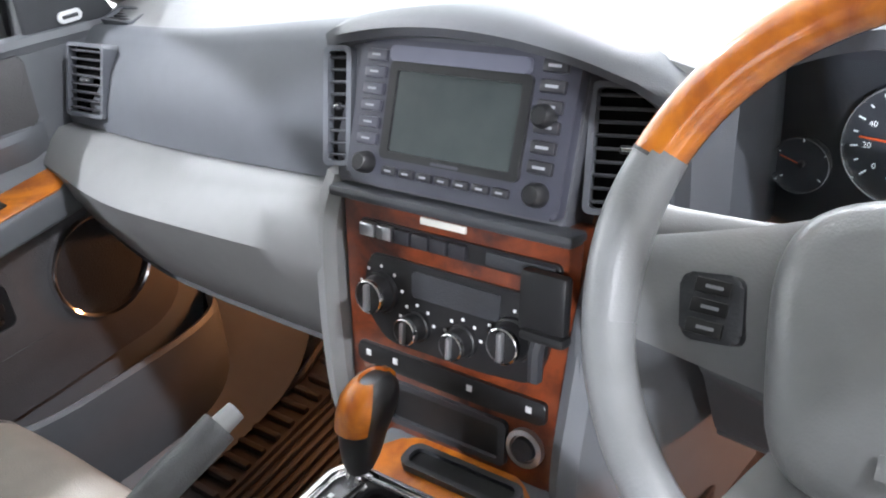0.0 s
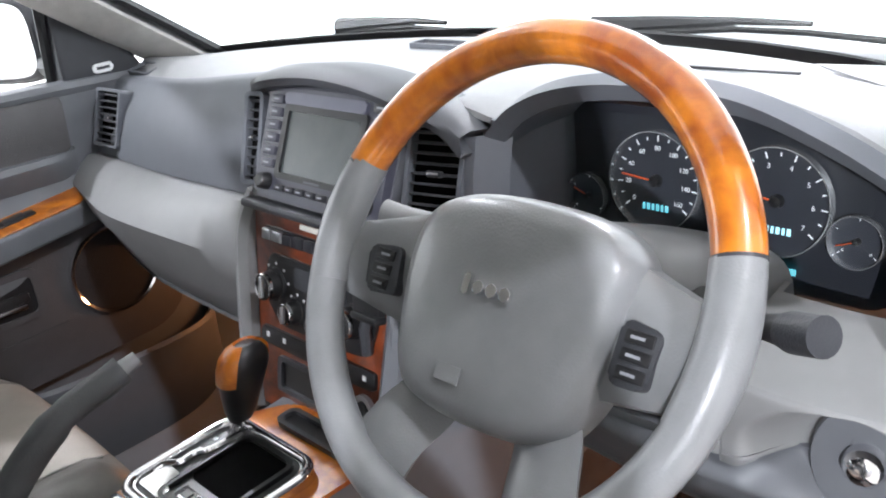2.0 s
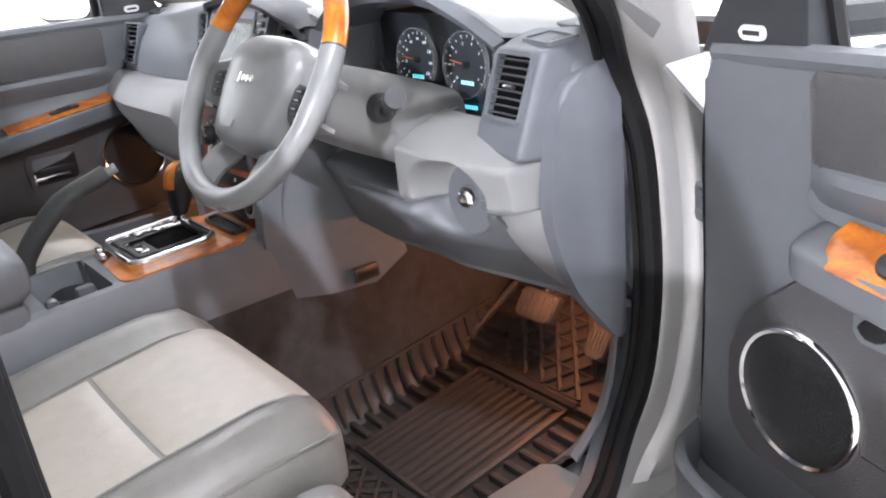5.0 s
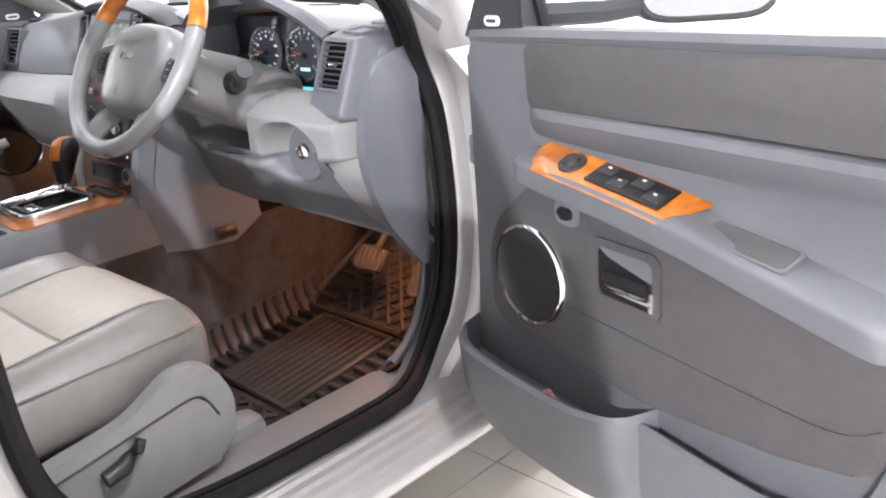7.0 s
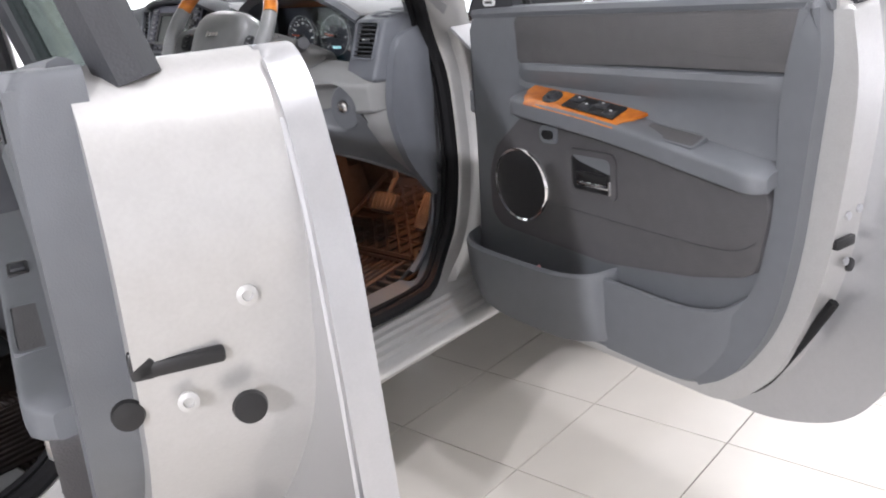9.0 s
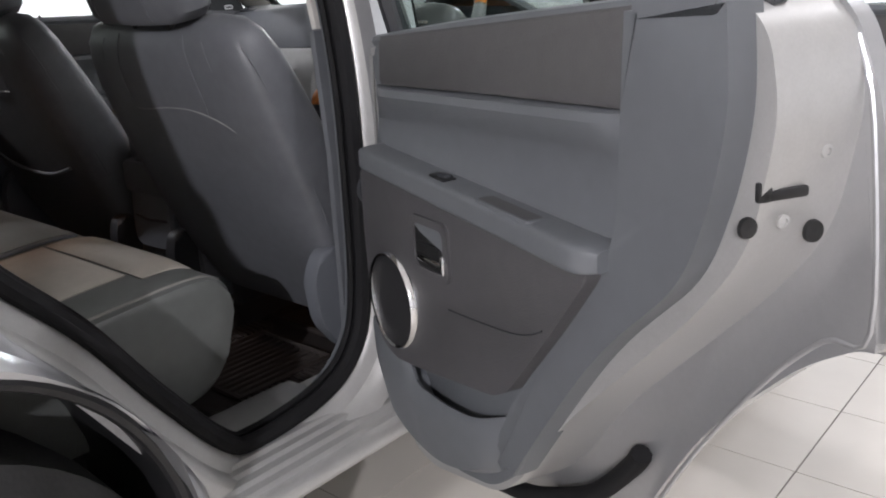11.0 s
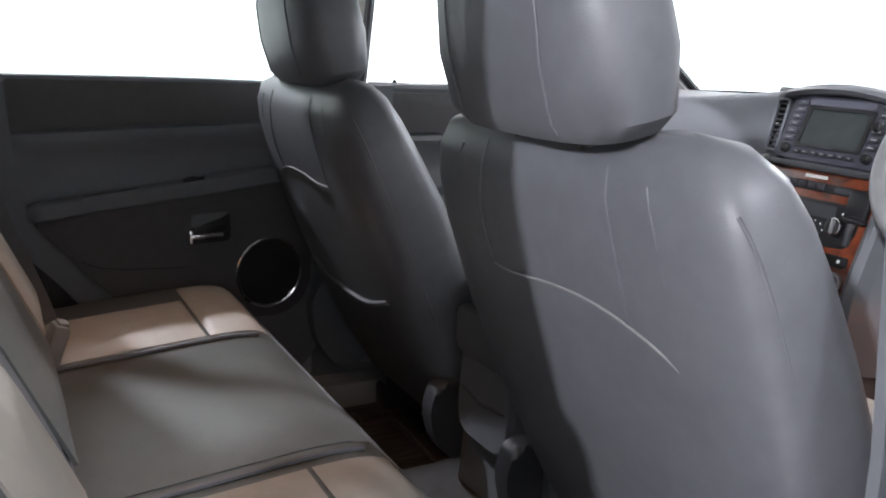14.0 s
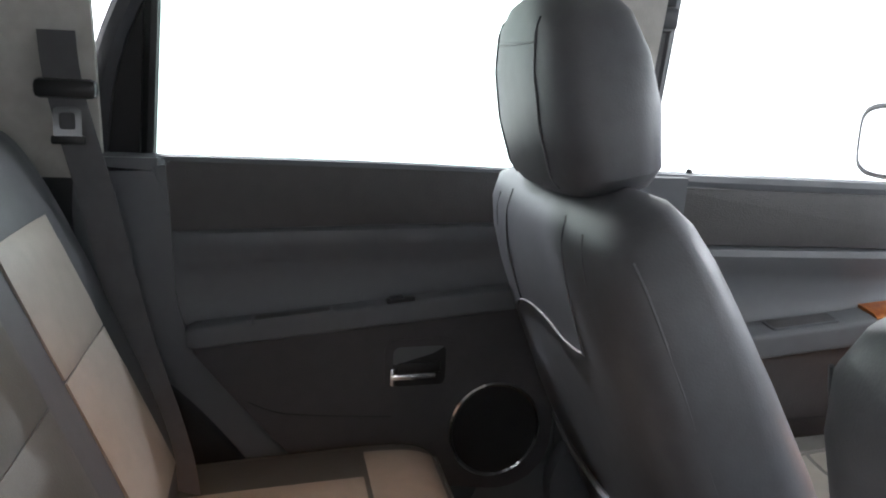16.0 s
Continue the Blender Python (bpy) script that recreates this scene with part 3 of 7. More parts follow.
XS = [-0.70 + 0.10 * k for k in range(15)]


def screen_row(t, lift=0.0):
    return [tuple(a + (b - a) * t for a, b in zip(screen_base(x), screen_top(x))) for x in XS]


part("windscreen", sheet([screen_row(0.0), screen_row(0.5), screen_row(1.0)], 0.005), GLASS, CAR).visible_shadow = False
part("screen_border", sheet([[(x, y - 0.012, z + 0.000) for x, y, z in screen_row(-0.03)], [(x, y - 0.012, z + 0.004) for x, y, z in screen_row(0.014)]], 0.003), BLACK, CAR, "black border along the foot of the windscreen")
for s in (1, -1):
    lo, hi = Vector(screen_base(0.70)), Vector(screen_top(0.70))
    pts = [lo.lerp(hi, t) for t in (-0.03, 0.25, 0.5, 0.75, 1.0)]
    part("front_pillar", loft([[(s * (p.x + dx), p.y + dy, p.z + dz) for dx, dy, dz in ((-0.015, 0.0, -0.025), (-0.005, 0.02, 0.0), (0.06, 0.0, 0.01), (0.085, -0.03, -0.02), (0.05, -0.05, -0.03))] for p in pts]), PAINT, CAR)
    part("pillar_trim", loft([[(s * (p.x + dx), p.y + dy, p.z + dz) for dx, dy, dz in ((-0.022, -0.012, -0.02), (0.0, 0.0, 0.0), (0.045, -0.035, -0.02), (0.045, -0.062, -0.037), (0.015, -0.052, -0.034))] for p in pts]), HEADLINER, CAR, "pale front pillar trim")
    part("screen_border", tube([Vector((s * (p.x - 0.02), p.y + 0.004, p.z - 0.004)) for p in pts], 0.010, 6), BLACK, CAR)
rows = [[(x, y, z) for x in (-0.80, -0.5, 0, 0.5, 0.80)] for y, z in ((0.84, 1.05), (1.0, 1.04), (1.4, 0.985), (1.8, 0.92), (2.0, 0.86), (2.05, 0.7))]
part("bonnet", sheet(rows, 0.01), PAINT, CAR, "silver bonnet")
part("cowl", sheet([[(x, 0.80 - 0.22 * (abs(x) / 0.7) ** 2.2 + dy, z) for x in XS] for dy, z in ((0.0, 1.160), (0.02, 1.14), (0.05, 1.08))], 0.006), BLACK, CAR)
for s in (1, -1):
    rows = [[(s * x, y, z - (0.17 * max(0.0, y - 0.6) if z > 0.8 else 0.0)) for y in (0.50, 0.6, 0.8, 1.3, 2.0)] for x, z in ((0.80, 1.12), (0.88, 1.05), (0.91, 0.9), (0.90, 0.42))]
    part("front_wing", sheet(rows, 0.006), PAINT, CAR)
part("nose", box(0, 2.08, 0.62, 1.7, 0.10, 0.6, 0.04), PAINT, CAR)
part("nozzle", lathe([(0.0, 0), (0.014, 0), (0.012, 0.02), (0.0, 0.028)], pose(0.60, 1.05, 1.072), 12), DARK, CAR)
rows = [[(x, y, z) for x in (-0.66, 0, 0.66)] for y, z in ((-2.36, 0.5), (-2.38, 1.1), (-2.33, 1.15))]
part("tailgate", sheet(rows, 0.03), PAINT, CAR)
part("rear_glass", sheet([[(x, -2.34, 1.15) for x in (-0.64, 0, 0.64)], [(x * 0.92, -2.24, 1.6) for x in (-0.64, 0, 0.64)]], 0.005), TINTED, CAR, "unseen glass, darkened to keep lamp light out of the rear")
# hinge side of the driver's door opening
rows = [[(x, y, z) for x, y in ((0.745, 0.625), (0.79, 0.632), (0.80, 0.605), (0.845, 0.600), (0.855, 0.635), (0.895, 0.64))] for z in (0.45, 0.6, 0.8, 1.0, 1.12)]
part("hinge_pillar", sheet(rows, 0.006), PAINT_IN, CAR, "silver painted hinge pillar")
# Black tube that stands for the shade in the hinge gap.
part("jamb_gap_shade", tube(spline([(0.868, 0.625, 0.50), (0.870, 0.625, 0.80), (0.862, 0.625, 1.00), (0.855, 0.62, 1.13)], 5), 0.012, 8), RUBBER, CAR, "black tube in place of the shaded gap beside the hinges")
for z in (1.03, 0.72):
    hp = part("hinge_plate", box(0.826, 0.592, z, 0.040, 0.016, 0.055, 0.005), SATIN, CAR, "bare metal hinge plate")
    for dz in (-0.015, 0.015):
        part("bolt", lathe([(0, 0), (0.007, 0), (0.007, 0.004), (0, 0.005)], pose(0.826, 0.584, z + dz) @ pose(0, 0, 0, 90, 0, 0), 10), SATIN, hp)
# wipers
for wx0, wx1, wy in ((-0.56, -0.13, 0.735), (-0.02, 0.52, 0.80)):
    w = thing("wiper", (wx0, wy, 1.19), "black windscreen wiper resting on the glass", "wiper", group="windscreen wipers")
    pts = [(wx0 + (wx1 - wx0) * t, wy + 0.05 - 0.10 * abs(t - 0.45) + 0.02, 1.166 + 0.010 * math.sin(3 * t)) for t in (0, 0.2, 0.4, 0.6, 0.8, 1.0)]
    part("blade", tube(pts, 0.005, 6), BLACK, w)
    part("arm", tube([Vector(p) + Vector((0, 0.012, 0.009)) for p in pts[:4]], [0.019, 0.013, 0.006, 0.004], 8), BLACK, w)

# cabin floor, tunnel, bulkhead
part("floor_pan", box(0, -0.75, 0.40, 1.36, 3.1, 0.03), CARPET, CAR, "charcoal carpet")
rows = [[(x, y, z) for x in (-0.70, -0.2, 0.2, 0.70)] for y, z in ((0.60, 0.41), (0.74, 0.46), (0.88, 0.60), (0.93, 0.85), (0.85, 1.12))]
part("bulkhead", sheet(rows, 0.02), CARPET, CAR, "charcoal carpet on the bulkhead")
rows = []
for y in (0.80, 0.55, 0.3, 0.0, -0.4, -0.7, -1.0):
    h = 0.66 if y > 0.2 else 0.60 if y > -0.3 else 0.50
    rows.append([(-0.22, y, 0.41), (-0.19, y, 0.5), (-0.14, y, h), (0.14, y, h), (0.19, y, 0.5), (0.22, y, 0.41)])
part("tunnel", loft(rows), CARPET, CAR)
for s in (1, -1):
    rows = [[(s * x, y, z) for y in ((0.56, 0.70, 0.90) if s > 0 else (0.56, 0.72, 0.90))] for x, z in ((0.665, 0.41), (0.70, 0.46), (0.71, 0.6), (0.71, 0.9))]
    part("kick_panel", sheet(rows, 0.012), MIDG, CAR, "grey plastic kick panel")
# boot floor and rear shelf, out of sight behind the bench
part("side_trim", plate([(-0.92, 0.42), (-0.92, 0.62), (-1.08, 0.80), (-1.22, 0.95), (-1.27, 1.17), (-1.46, 1.17), (-1.46, 0.42)], 0, 0.012, basis((-0.742, 0, 0), (0, 1, 0), (1, 0, 0))), DARK, CAR, "charcoal side trim behind the rear door")
part("boot_floor", box(0, -1.85, 0.72, 1.30, 0.95, 0.03), CARPET, CAR)


# ---- doors ----
def frame_of(o, u, w, tilt=0.0):
    """Columns: along the door, up, towards the cabin; handedness follows the side of the car."""
    u, w = Vector(u).normalized(), Vector(w).normalized()
    v = Vector((0, 0, 1))
    c, s = math.cos(radians(tilt)), math.sin(radians(tilt))
    u2, v2 = u * c + v * s, v * c - u * s
    m = Matrix((u2, v2, w)).transposed().to_4x4()
    m.translation = Vector(o) + u * s
    return m


def speaker(m, door, cx, cy, r):
    n = 64
    own = loft([[m @ Vector((cx + q * math.cos(2 * math.pi * k / n), cy + q * math.sin(2 * math.pi * k / n), h)) for k in range(n)] for q, h in ((r * 0.93, 0.002), (r * 0.95, 0.010), (r * 1.0, 0.012), (r * 1.04, 0.008), (r * 1.05, 0.0))], cap=False)
    ring = part("speaker_ring", own, CHROME, door, "chrome speaker ring")
    own = loft([[m @ Vector((cx + q * math.cos(2 * math.pi * k / n), cy + q * math.sin(2 * math.pi * k / n), h)) for k in range(n)] for q, h in ((r * 0.94, 0.003), (r * 0.6, 0.006), (r * 0.05, 0.007))])
    part("grille", own, GRILLE, ring, "black speaker grille")


def inner_handle(m, door, u0, v0, u1, v1):
    """A recessed cup with a chrome lever."""
    cup = part("handle_cup", hole_plate(ring_rect(u0 - 0.014, v0 - 0.012, u1 + 0.014, v1 + 0.012, 0.018), ring_rect(u0, v0, u1, v1, 0.012), 0.004, 0.0125, m), PANEL, door, "grey handle surround")
    part("cup_floor", plate(rect(u0 - 0.002, v0 - 0.002, u1 + 0.002, v1 + 0.002), 0.004, 0.0095, m), BLACK, cup)
    part("cup_wall", plate(round_outline([(u0, v1), (u1, v1), (u1, v1 - 0.03), (u0 + 0.02, v1 - 0.012)], 0.006), 0.0095, 0.0115, m), MIDG, cup)
    lever = part("lever", box((u0 + u1) / 2 + 0.010, v0 + 0.016, 0.014, (u1 - u0) * 0.86, 0.011, 0.008, 0.004, m), CHROME, door, "chrome lever")
    part("lever_end", box(u1 + 0.000, v0 + 0.016, 0.013, 0.010, 0.030, 0.009, 0.004, m), CHROME, lever)
    part("lever_back", box((u0 + u1) / 2, v0 + 0.030, 0.010, (u1 - u0) * 0.8, 0.018, 0.008, 0.003, m), BLACK, lever)


def arm_pad(m, u0, u1, top, width, th, low=0.0):
    """A solid rounded pad along the door: its top follows top(u), it stands out by width(u)."""
    rings = []
    n = 26
    for k in range(n + 1):
        t = k / n
        t = 0.5 - 0.5 * math.cos(math.pi * t)
        u = u0 + (u1 - u0) * t
        e = min(u - u0, u1 - u)
        r = 0.030
        q = 1.0 if e > r else max(0.12, 1 - (1 - e / r) ** 2) ** 0.5
        w = width(u) * (0.45 + 0.55 * q)
        h = th * (0.55 + 0.45 * q)
        ring = []
        for p in superring((0, 0, 0), (1, 0, 0), (0, 1, 0), 1, 1, 6.5, 40):
            ww = -0.004 + (w + 0.004) * (p.x + 1) / 2
            zz = top(u) - th * 0.5 - (th - h) * 0.2 + p.y * h * 0.5 - low * max(0.0, p.x) * 0.5
            ring.append(m @ Vector((u, zz, ww)))
        rings.append(ring)
    return loft(rings)


def waist(m, u0, u1, zt, za):
    """The moulded step under the upper insert and the hollow down to the armrest."""
    rows = []
    n = 20
    for k in range(n + 1):
        t = k / n
        u = u0 + (u1 - u0) * t
        f = min(1.0, min(t, 1 - t) * 14) ** 0.5
        a, b = zt(u), za(u)
        rows.append([m @ Vector(p) for p in ((u, a, 0.001), (u, a - 0.005, 0.001 + 0.016 * f), (u, a - 0.015, 0.001 + 0.021 * f), (u, a - 0.028, 0.001 + 0.017 * f), (u, a - 0.042, 0.002 + 0.007 * f), (u, a - 0.054, 0.002), (u, 0.4 * a + 0.6 * b, 0.0015), (u, b + 0.014, 0.004), (u, b, 0.014 * f + 0.002), (u, b, -0.006), (u, a, -0.006))])
    return loft(rows)


MIRROR_AT = (-1.01, 0.335, 1.228)


def front_door(name, m, label, driver):
    d = thing(name, m.translation, label, "car door", group="car doors")
    sh = 0.03 if driver else 0.0
    # outer shell
    shell = round_outline([(-0.02, 1.15), (0.90, 1.17), (0.955, 1.0), (0.955, 0.62), (0.86, 0.46), (0.72, 0.405), (0.02, 0.40), (-0.03, 0.50)], [0.02, 0.03, 0.05, 0.1, 0.1, 0.08, 0.05, 0.03])
    part("outer_shell", plate(shell, -0.155, -0.085, m, 0.012), PAINT, d, "silver painted outer skin")
    core = round_outline([(-0.01, 1.15), (0.852, 1.178), (0.872, 1.06), (0.864, 0.95), (0.835, 0.72), (0.755, 0.53), (0.67, 0.445), (0.03, 0.445), (-0.01, 0.52)], [0.01, 0.02, 0.05, 0.05, 0.1, 0.1, 0.08, 0.05, 0.03])
    part("inner_shell", plate(core, -0.09, -0.016, m, 0.016, 3), PAINT_IN, d, "silver painted door edge")
    part("weather_strip", tube(spline([m @ Vector(p) for p in ((0.834, 0.69, -0.050), (0.812, 0.65, -0.048), (0.768, 0.575, -0.044), (0.712, 0.495, -0.040), (0.63, 0.450, -0.038), (0.50, 0.445, -0.038))], 5), 0.009, 8), RUBBER, d, "black rubber weather strip")
    lt = part("latch", box(0.848, 0.800, -0.042, 0.012, 0.018, 0.050, 0.004, m), BLACK, d, "black latch slot")
    for a, b in ((0.845, -0.040), (0.850, -0.070), (0.770, -0.040)):
        part("bolt", lathe([(0, 0), (0.007, 0), (0.007, 0.003), (0, 0.004)], m @ pose(0.853, a, b) @ pose(0, 0, 0, 0, 90, 0), 10), SATIN, lt)
    part("grommet", lathe([(0, 0), (0.012, 0), (0.011, 0.004), (0, 0.005)], m @ pose(0.845, 0.755, -0.066) @ pose(0, 0, 0, 0, 90, 0), 16), BLACK, d)
    # card
    card = round_outline([(0.0, 1.15), (0.155, 1.158), (0.820, 1.172), (0.828, 1.09), (0.816, 0.978), (0.794, 0.774), (0.762, 0.64), (0.69, 0.525), (0.60, 0.475), (0.10, 0.47), (-0.02, 0.56), (0.0, 0.8)], [0.03, 0.0, 0.02, 0.05, 0.08, 0.1, 0.08, 0.08, 0.08, 0.06, 0.04, 0.1])
    part("door_card", plate(card, -0.02, 0.0, m, 0.008, 3), MIDG, d, "grey moulded door card")
    part("window_ledge", tube(spline([m @ Vector(p) for p in ((0.01, 1.152, -0.012), (0.16, 1.158, -0.008), (0.5, 1.166, -0.008), (0.83, 1.172, -0.012))], 6), 0.014, 8), MIDG, d)
    part("upper_band", plate(round_outline([(0.160, 1.150), (0.80, 1.162), (0.788, 1.068), (0.5, 1.066), (0.166, 1.055)], 0.010), 0.0, 0.010, m, 0.005), BAND, d, "dark grained upper insert")
    edge = round_outline([(0.796, 1.172), (0.824, 1.175), (0.832, 1.09), (0.820, 0.978), (0.798, 0.774), (0.766, 0.635), (0.692, 0.520), (0.60, 0.47), (0.56, 0.55), (0.66, 0.60), (0.735, 0.70), (0.762, 0.83), (0.766, 0.90), (0.768, 1.04)], [0.01, 0.01, 0.03, 0.05, 0.1, 0.08, 0.06, 0.03, 0.02, 0.05, 0.06, 0.05, 0.04, 0.05])
    part("card_border", plate(edge, -0.022, 0.018, m, 0.016, 5), MIDG, d, "grey padded border of the door card", 60)
    # moulded step and armrest
    wz = lambda u: knots(u, [(0.155, (1.008,)), (0.25, (1.001,)), (0.40, (0.987,)), (0.52, (0.971,)), (0.624, (0.952,)), (0.80, (0.922,))])[0] if driver else (0.992 - 0.072 * (u - 0.155) / 0.635)
    part("waist_moulding", waist(m, 0.158, 0.785, lambda u: 1.060 + 0.010 * (u - 0.15), wz), MIDG, d)
    part("armrest", arm_pad(m, 0.150 + sh, 0.770 if driver else 0.780, wz, lambda u: 0.064 + 0.008 * min(1, u / 0.3), 0.038 if driver else 0.045, 0.022 if driver else 0.012), MIDG, d, "padded grey armrest")
    low = round_outline([(0.165 + sh, 0.955), (0.45, 0.93), (0.768, 0.885), (0.742, 0.730), (0.62, 0.70), (0.41, 0.675), (0.10, 0.69), (0.04 + sh, 0.72), (0.04 + sh, 0.85)], [0.03, 0, 0.04, 0.03, 0, 0, 0.02, 0.03, 0.1])
    part("lower_insert", plate(low, 0.0, 0.026, m, 0.004, 2), PANEL, d, "dark grained lower insert")
    pts = [m @ Vector((u, v, 0.0263)) for u, v in ((0.26, 0.772), (0.40, 0.768), (0.55, 0.764), (0.69, 0.766), (0.742, 0.792))]
    part("seam", tube(spline(pts, 4), 0.0008, 5), DARK, d)
    # wood with its switches
    top = lambda u, w: m @ Vector((u, wz(u) + 0.002 - (0.014 * max(0.0, (w - 0.03) / 0.034) - 0.005 * max(0.0, (0.03 - w) / 0.014) if driver else 0.006 * (w - 0.02) / 0.04), w))
    uu = [0.222, 0.229, 0.245, 0.275, 0.315, 0.365, 0.415, 0.460, 0.492, 0.512] if driver else [0.165, 0.175, 0.20, 0.25, 0.30, 0.35, 0.40, 0.43, 0.44]
    rows = []
    for k, u in enumerate(uu):
        nar = 0.35 if k == 0 else 0.7 if k == 1 else 1.0
        w1 = 0.022 + 0.046 * nar
        w0 = 0.016
        if driver:
            w1 += 0.004
        row = []
        for f, dz in ((0, 0), (0.4, 0), (0.8, 0), (1.0, -0.004)):
            w = w0 + f * (w1 - w0)
            ue = u - 0.6 * (w - w0) * max(0.0, (u - 0.40) / 0.112) if driver else u
            row.append(top(ue, w) + Vector((0, 0, dz)))
        rows.append(row)
    own = sheet(rows, 0.006)
    bmesh.ops.translate(own, verts=own.verts, vec=(0, 0, 0.004))
    wood = part("wood_trim", own, WOOD, d, "amber burl wood trim")

    def on_top(u, w, lift=0.0):
        p = top(u, w) + Vector((0, 0, 0.004 + lift))
        return basis(p, (m.to_3x3() @ Vector((1, -0.113, 0))), m.to_3x3() @ Vector((0.113, 1, 0.36 if driver else 0.1)))
    if driver:
        kn = on_top(0.297, 0.040)
        part("mirror_knob", lathe([(0.0, 0.0), (0.021, 0.0), (0.02, 0.003), (0.012, 0.004), (0.011, 0.010), (0.0, 0.011)], kn, 20), DARK, wood)
        for u, w in ((0.360, 0.033), (0.390, 0.046), (0.420, 0.033), (0.450, 0.046)):
            part("window_switch", box(0, 0, 0.002, 0.027, 0.019, 0.007, 0.002, on_top(u, w)), DARK, wood)
            part("switch_mark", box(0, 0.004, 0.0056, 0.006, 0.003, 0.001, 0, on_top(u, w)), WHITE, wood)
        part("switch_plate", box(0, 0, 0.001, 0.135, 0.043, 0.004, 0.002, on_top(0.405, 0.0395)), BLACK, wood)
    else:
        part("window_switch", box(0, 0, 0.003, 0.035, 0.016, 0.008, 0.003, on_top(0.30, 0.040)), DARK, wood)
        part("switch_plate", box(0, 0, 0.001, 0.07, 0.022, 0.004, 0.002, on_top(0.30, 0.040)), BLACK, wood)
    pull = on_top(0.585 if driver else 0.565, 0.042, -0.003)
    pc = part("pull_cup", hole_plate(ring_rect(-0.062, -0.021, 0.062, 0.021, 0.008), ring_rect(-0.057, -0.017, 0.057, 0.017, 0.006), -0.006, 0.0012, pull), MIDG, d)
    # Flush plate, coloured darker for the shade of a recess that isn't sunk.
    part("cup_floor", box(0, 0, 0.000, 0.112, 0.032, 0.002, 0, pull), BAND, pc)
    # lock rocker, handle, speaker
    up = 0.024 if driver else 0.0
    if driver:
        lk = part("lock_bezel", plate(ring_rect(0.214 + sh, 0.877 + up, 0.262 + sh, 0.913 + up, 0.010), 0.024, 0.031, m, 0.003), MIDG, d)
        part("lock_rocker", plate(ring_rect(0.223 + sh, 0.886 + up, 0.253 + sh, 0.904 + up, 0.008), 0.030, 0.036, m, 0.003), BLACK, lk)
    inner_handle(m @ pose(0, 0, 0.018), d, 0.300 + sh, 0.812 + up * 0.2, 0.402 + sh, 0.878 + up * 0.4)
    speaker(m @ pose(0, 0, 0.026), d, 0.150 + sh if driver else 0.158, 0.800 if driver else 0.834, 0.079)
    # pockets
    for nm in ("front_pocket", "rear_pocket"):
        front = nm == "front_pocket"
        u0, u1 = (-0.015, 0.418) if front else (0.400, 0.738)
        rows = []
        n = 28
        for k in range(n + 1):
            t = k / n
            u = u0 + (u1 - u0) * t
            if front:
                e = (1 - abs(2 * t - 1) ** 4) ** 0.5 if 0 < t < 1 else 0.0
                o = 0.004 + 0.088 * e
                zt, zb = (0.655 if driver else 0.692) - 0.006 * e, 0.478 + 0.03 * abs(2 * t - 1) ** 3
            else:
                o = 0.030 * (1 - max(0.0, (t - 0.55) / 0.45) ** 2) + 0.003
                zt = knots(u, [(0.40, (0.646,)), (0.58, (0.640,)), (0.67, (0.652,)), (0.72, (0.69,)), (0.738, (0.715,))])[0]
                zb = knots(u, [(0.40, (0.478,)), (0.56, (0.475,)), (0.68, (0.530,)), (0.738, (0.62,))])[0]
            rows.append([m @ Vector(p) for p in ((u, zb - 0.010, -0.004), (u, zb + 0.004, o * 0.55), (u, 0.55 * zb + 0.45 * zt, o * 0.92), (u, zt - 0.02, o), (u, zt - 0.005, o + 0.001), (u, zt, o - 0.004), (u, zt - 0.004, max(0.0, o - 0.012)), (u, zt - 0.045, max(0.0, o * 0.9 - 0.014)), (u, zt - 0.060, max(0.0, o * 0.7 - 0.016)), (u, zt - 0.064, 0.0005))])
        part(nm, sheet(rows, 0.002), MIDG, d, "grey door pocket")
    # window frame and glass
    part("corner_cap", plate([(-0.012, 1.15), (0.145, 1.15), (0.140, 1.30), (0.105, 1.325), (0.06, 1.284)], -0.05, -0.003, m, 0.006), DARK, d, "black triangular mirror cap")
    badge = part("badge", plate(ring_rect(0.052, 1.170, 0.090, 1.186, 0.0075), -0.004, 0.000, m, 0.002), WHITE, d, "white oval badge")
    part("badge_bar", plate(rect(0.059, 1.1755, 0.083, 1.1805), 0.000, 0.0006, m), DARK, badge)
    fr = [(0.10, 1.31), (0.20, 1.385), (0.42, 1.50), (0.56, 1.555), (0.80, 1.57), (0.845, 1.54), (0.845, 1.17)]
    lean = lambda u, v: m @ Vector((u, v, -0.045 + (max(0, v - 1.16)) * 0.26))
    part("window_frame", tube(spline([lean(u, v) for u, v in fr], 5), 0.020, 8), DARK, d, "black window frame")
    g = [(0.15, 1.15), (0.155, 1.34), (0.43, 1.485), (0.57, 1.535), (0.79, 1.55), (0.825, 1.53), (0.825, 1.16)]
    own = bmesh.new()
    vs = [own.verts.new(lean(u, v)) for u, v in g]
    own.faces.new(vs)
    bmesh.ops.solidify(own, geom=own.faces[:], thickness=0.004)
    part("window_glass", own, GLASS, d, "clear side window").visible_shadow = False
    part("divider", tube([lean(0.150, 1.15), lean(0.150, 1.345)], 0.009, 6), BLACK, d)
    part("lock_pin", lathe([(0.006, 0), (0.006, 0.014), (0.004, 0.018), (0, 0.019)], Matrix.Translation(m @ Vector((0.765, 1.172, -0.012))), 10), BLACK, d)
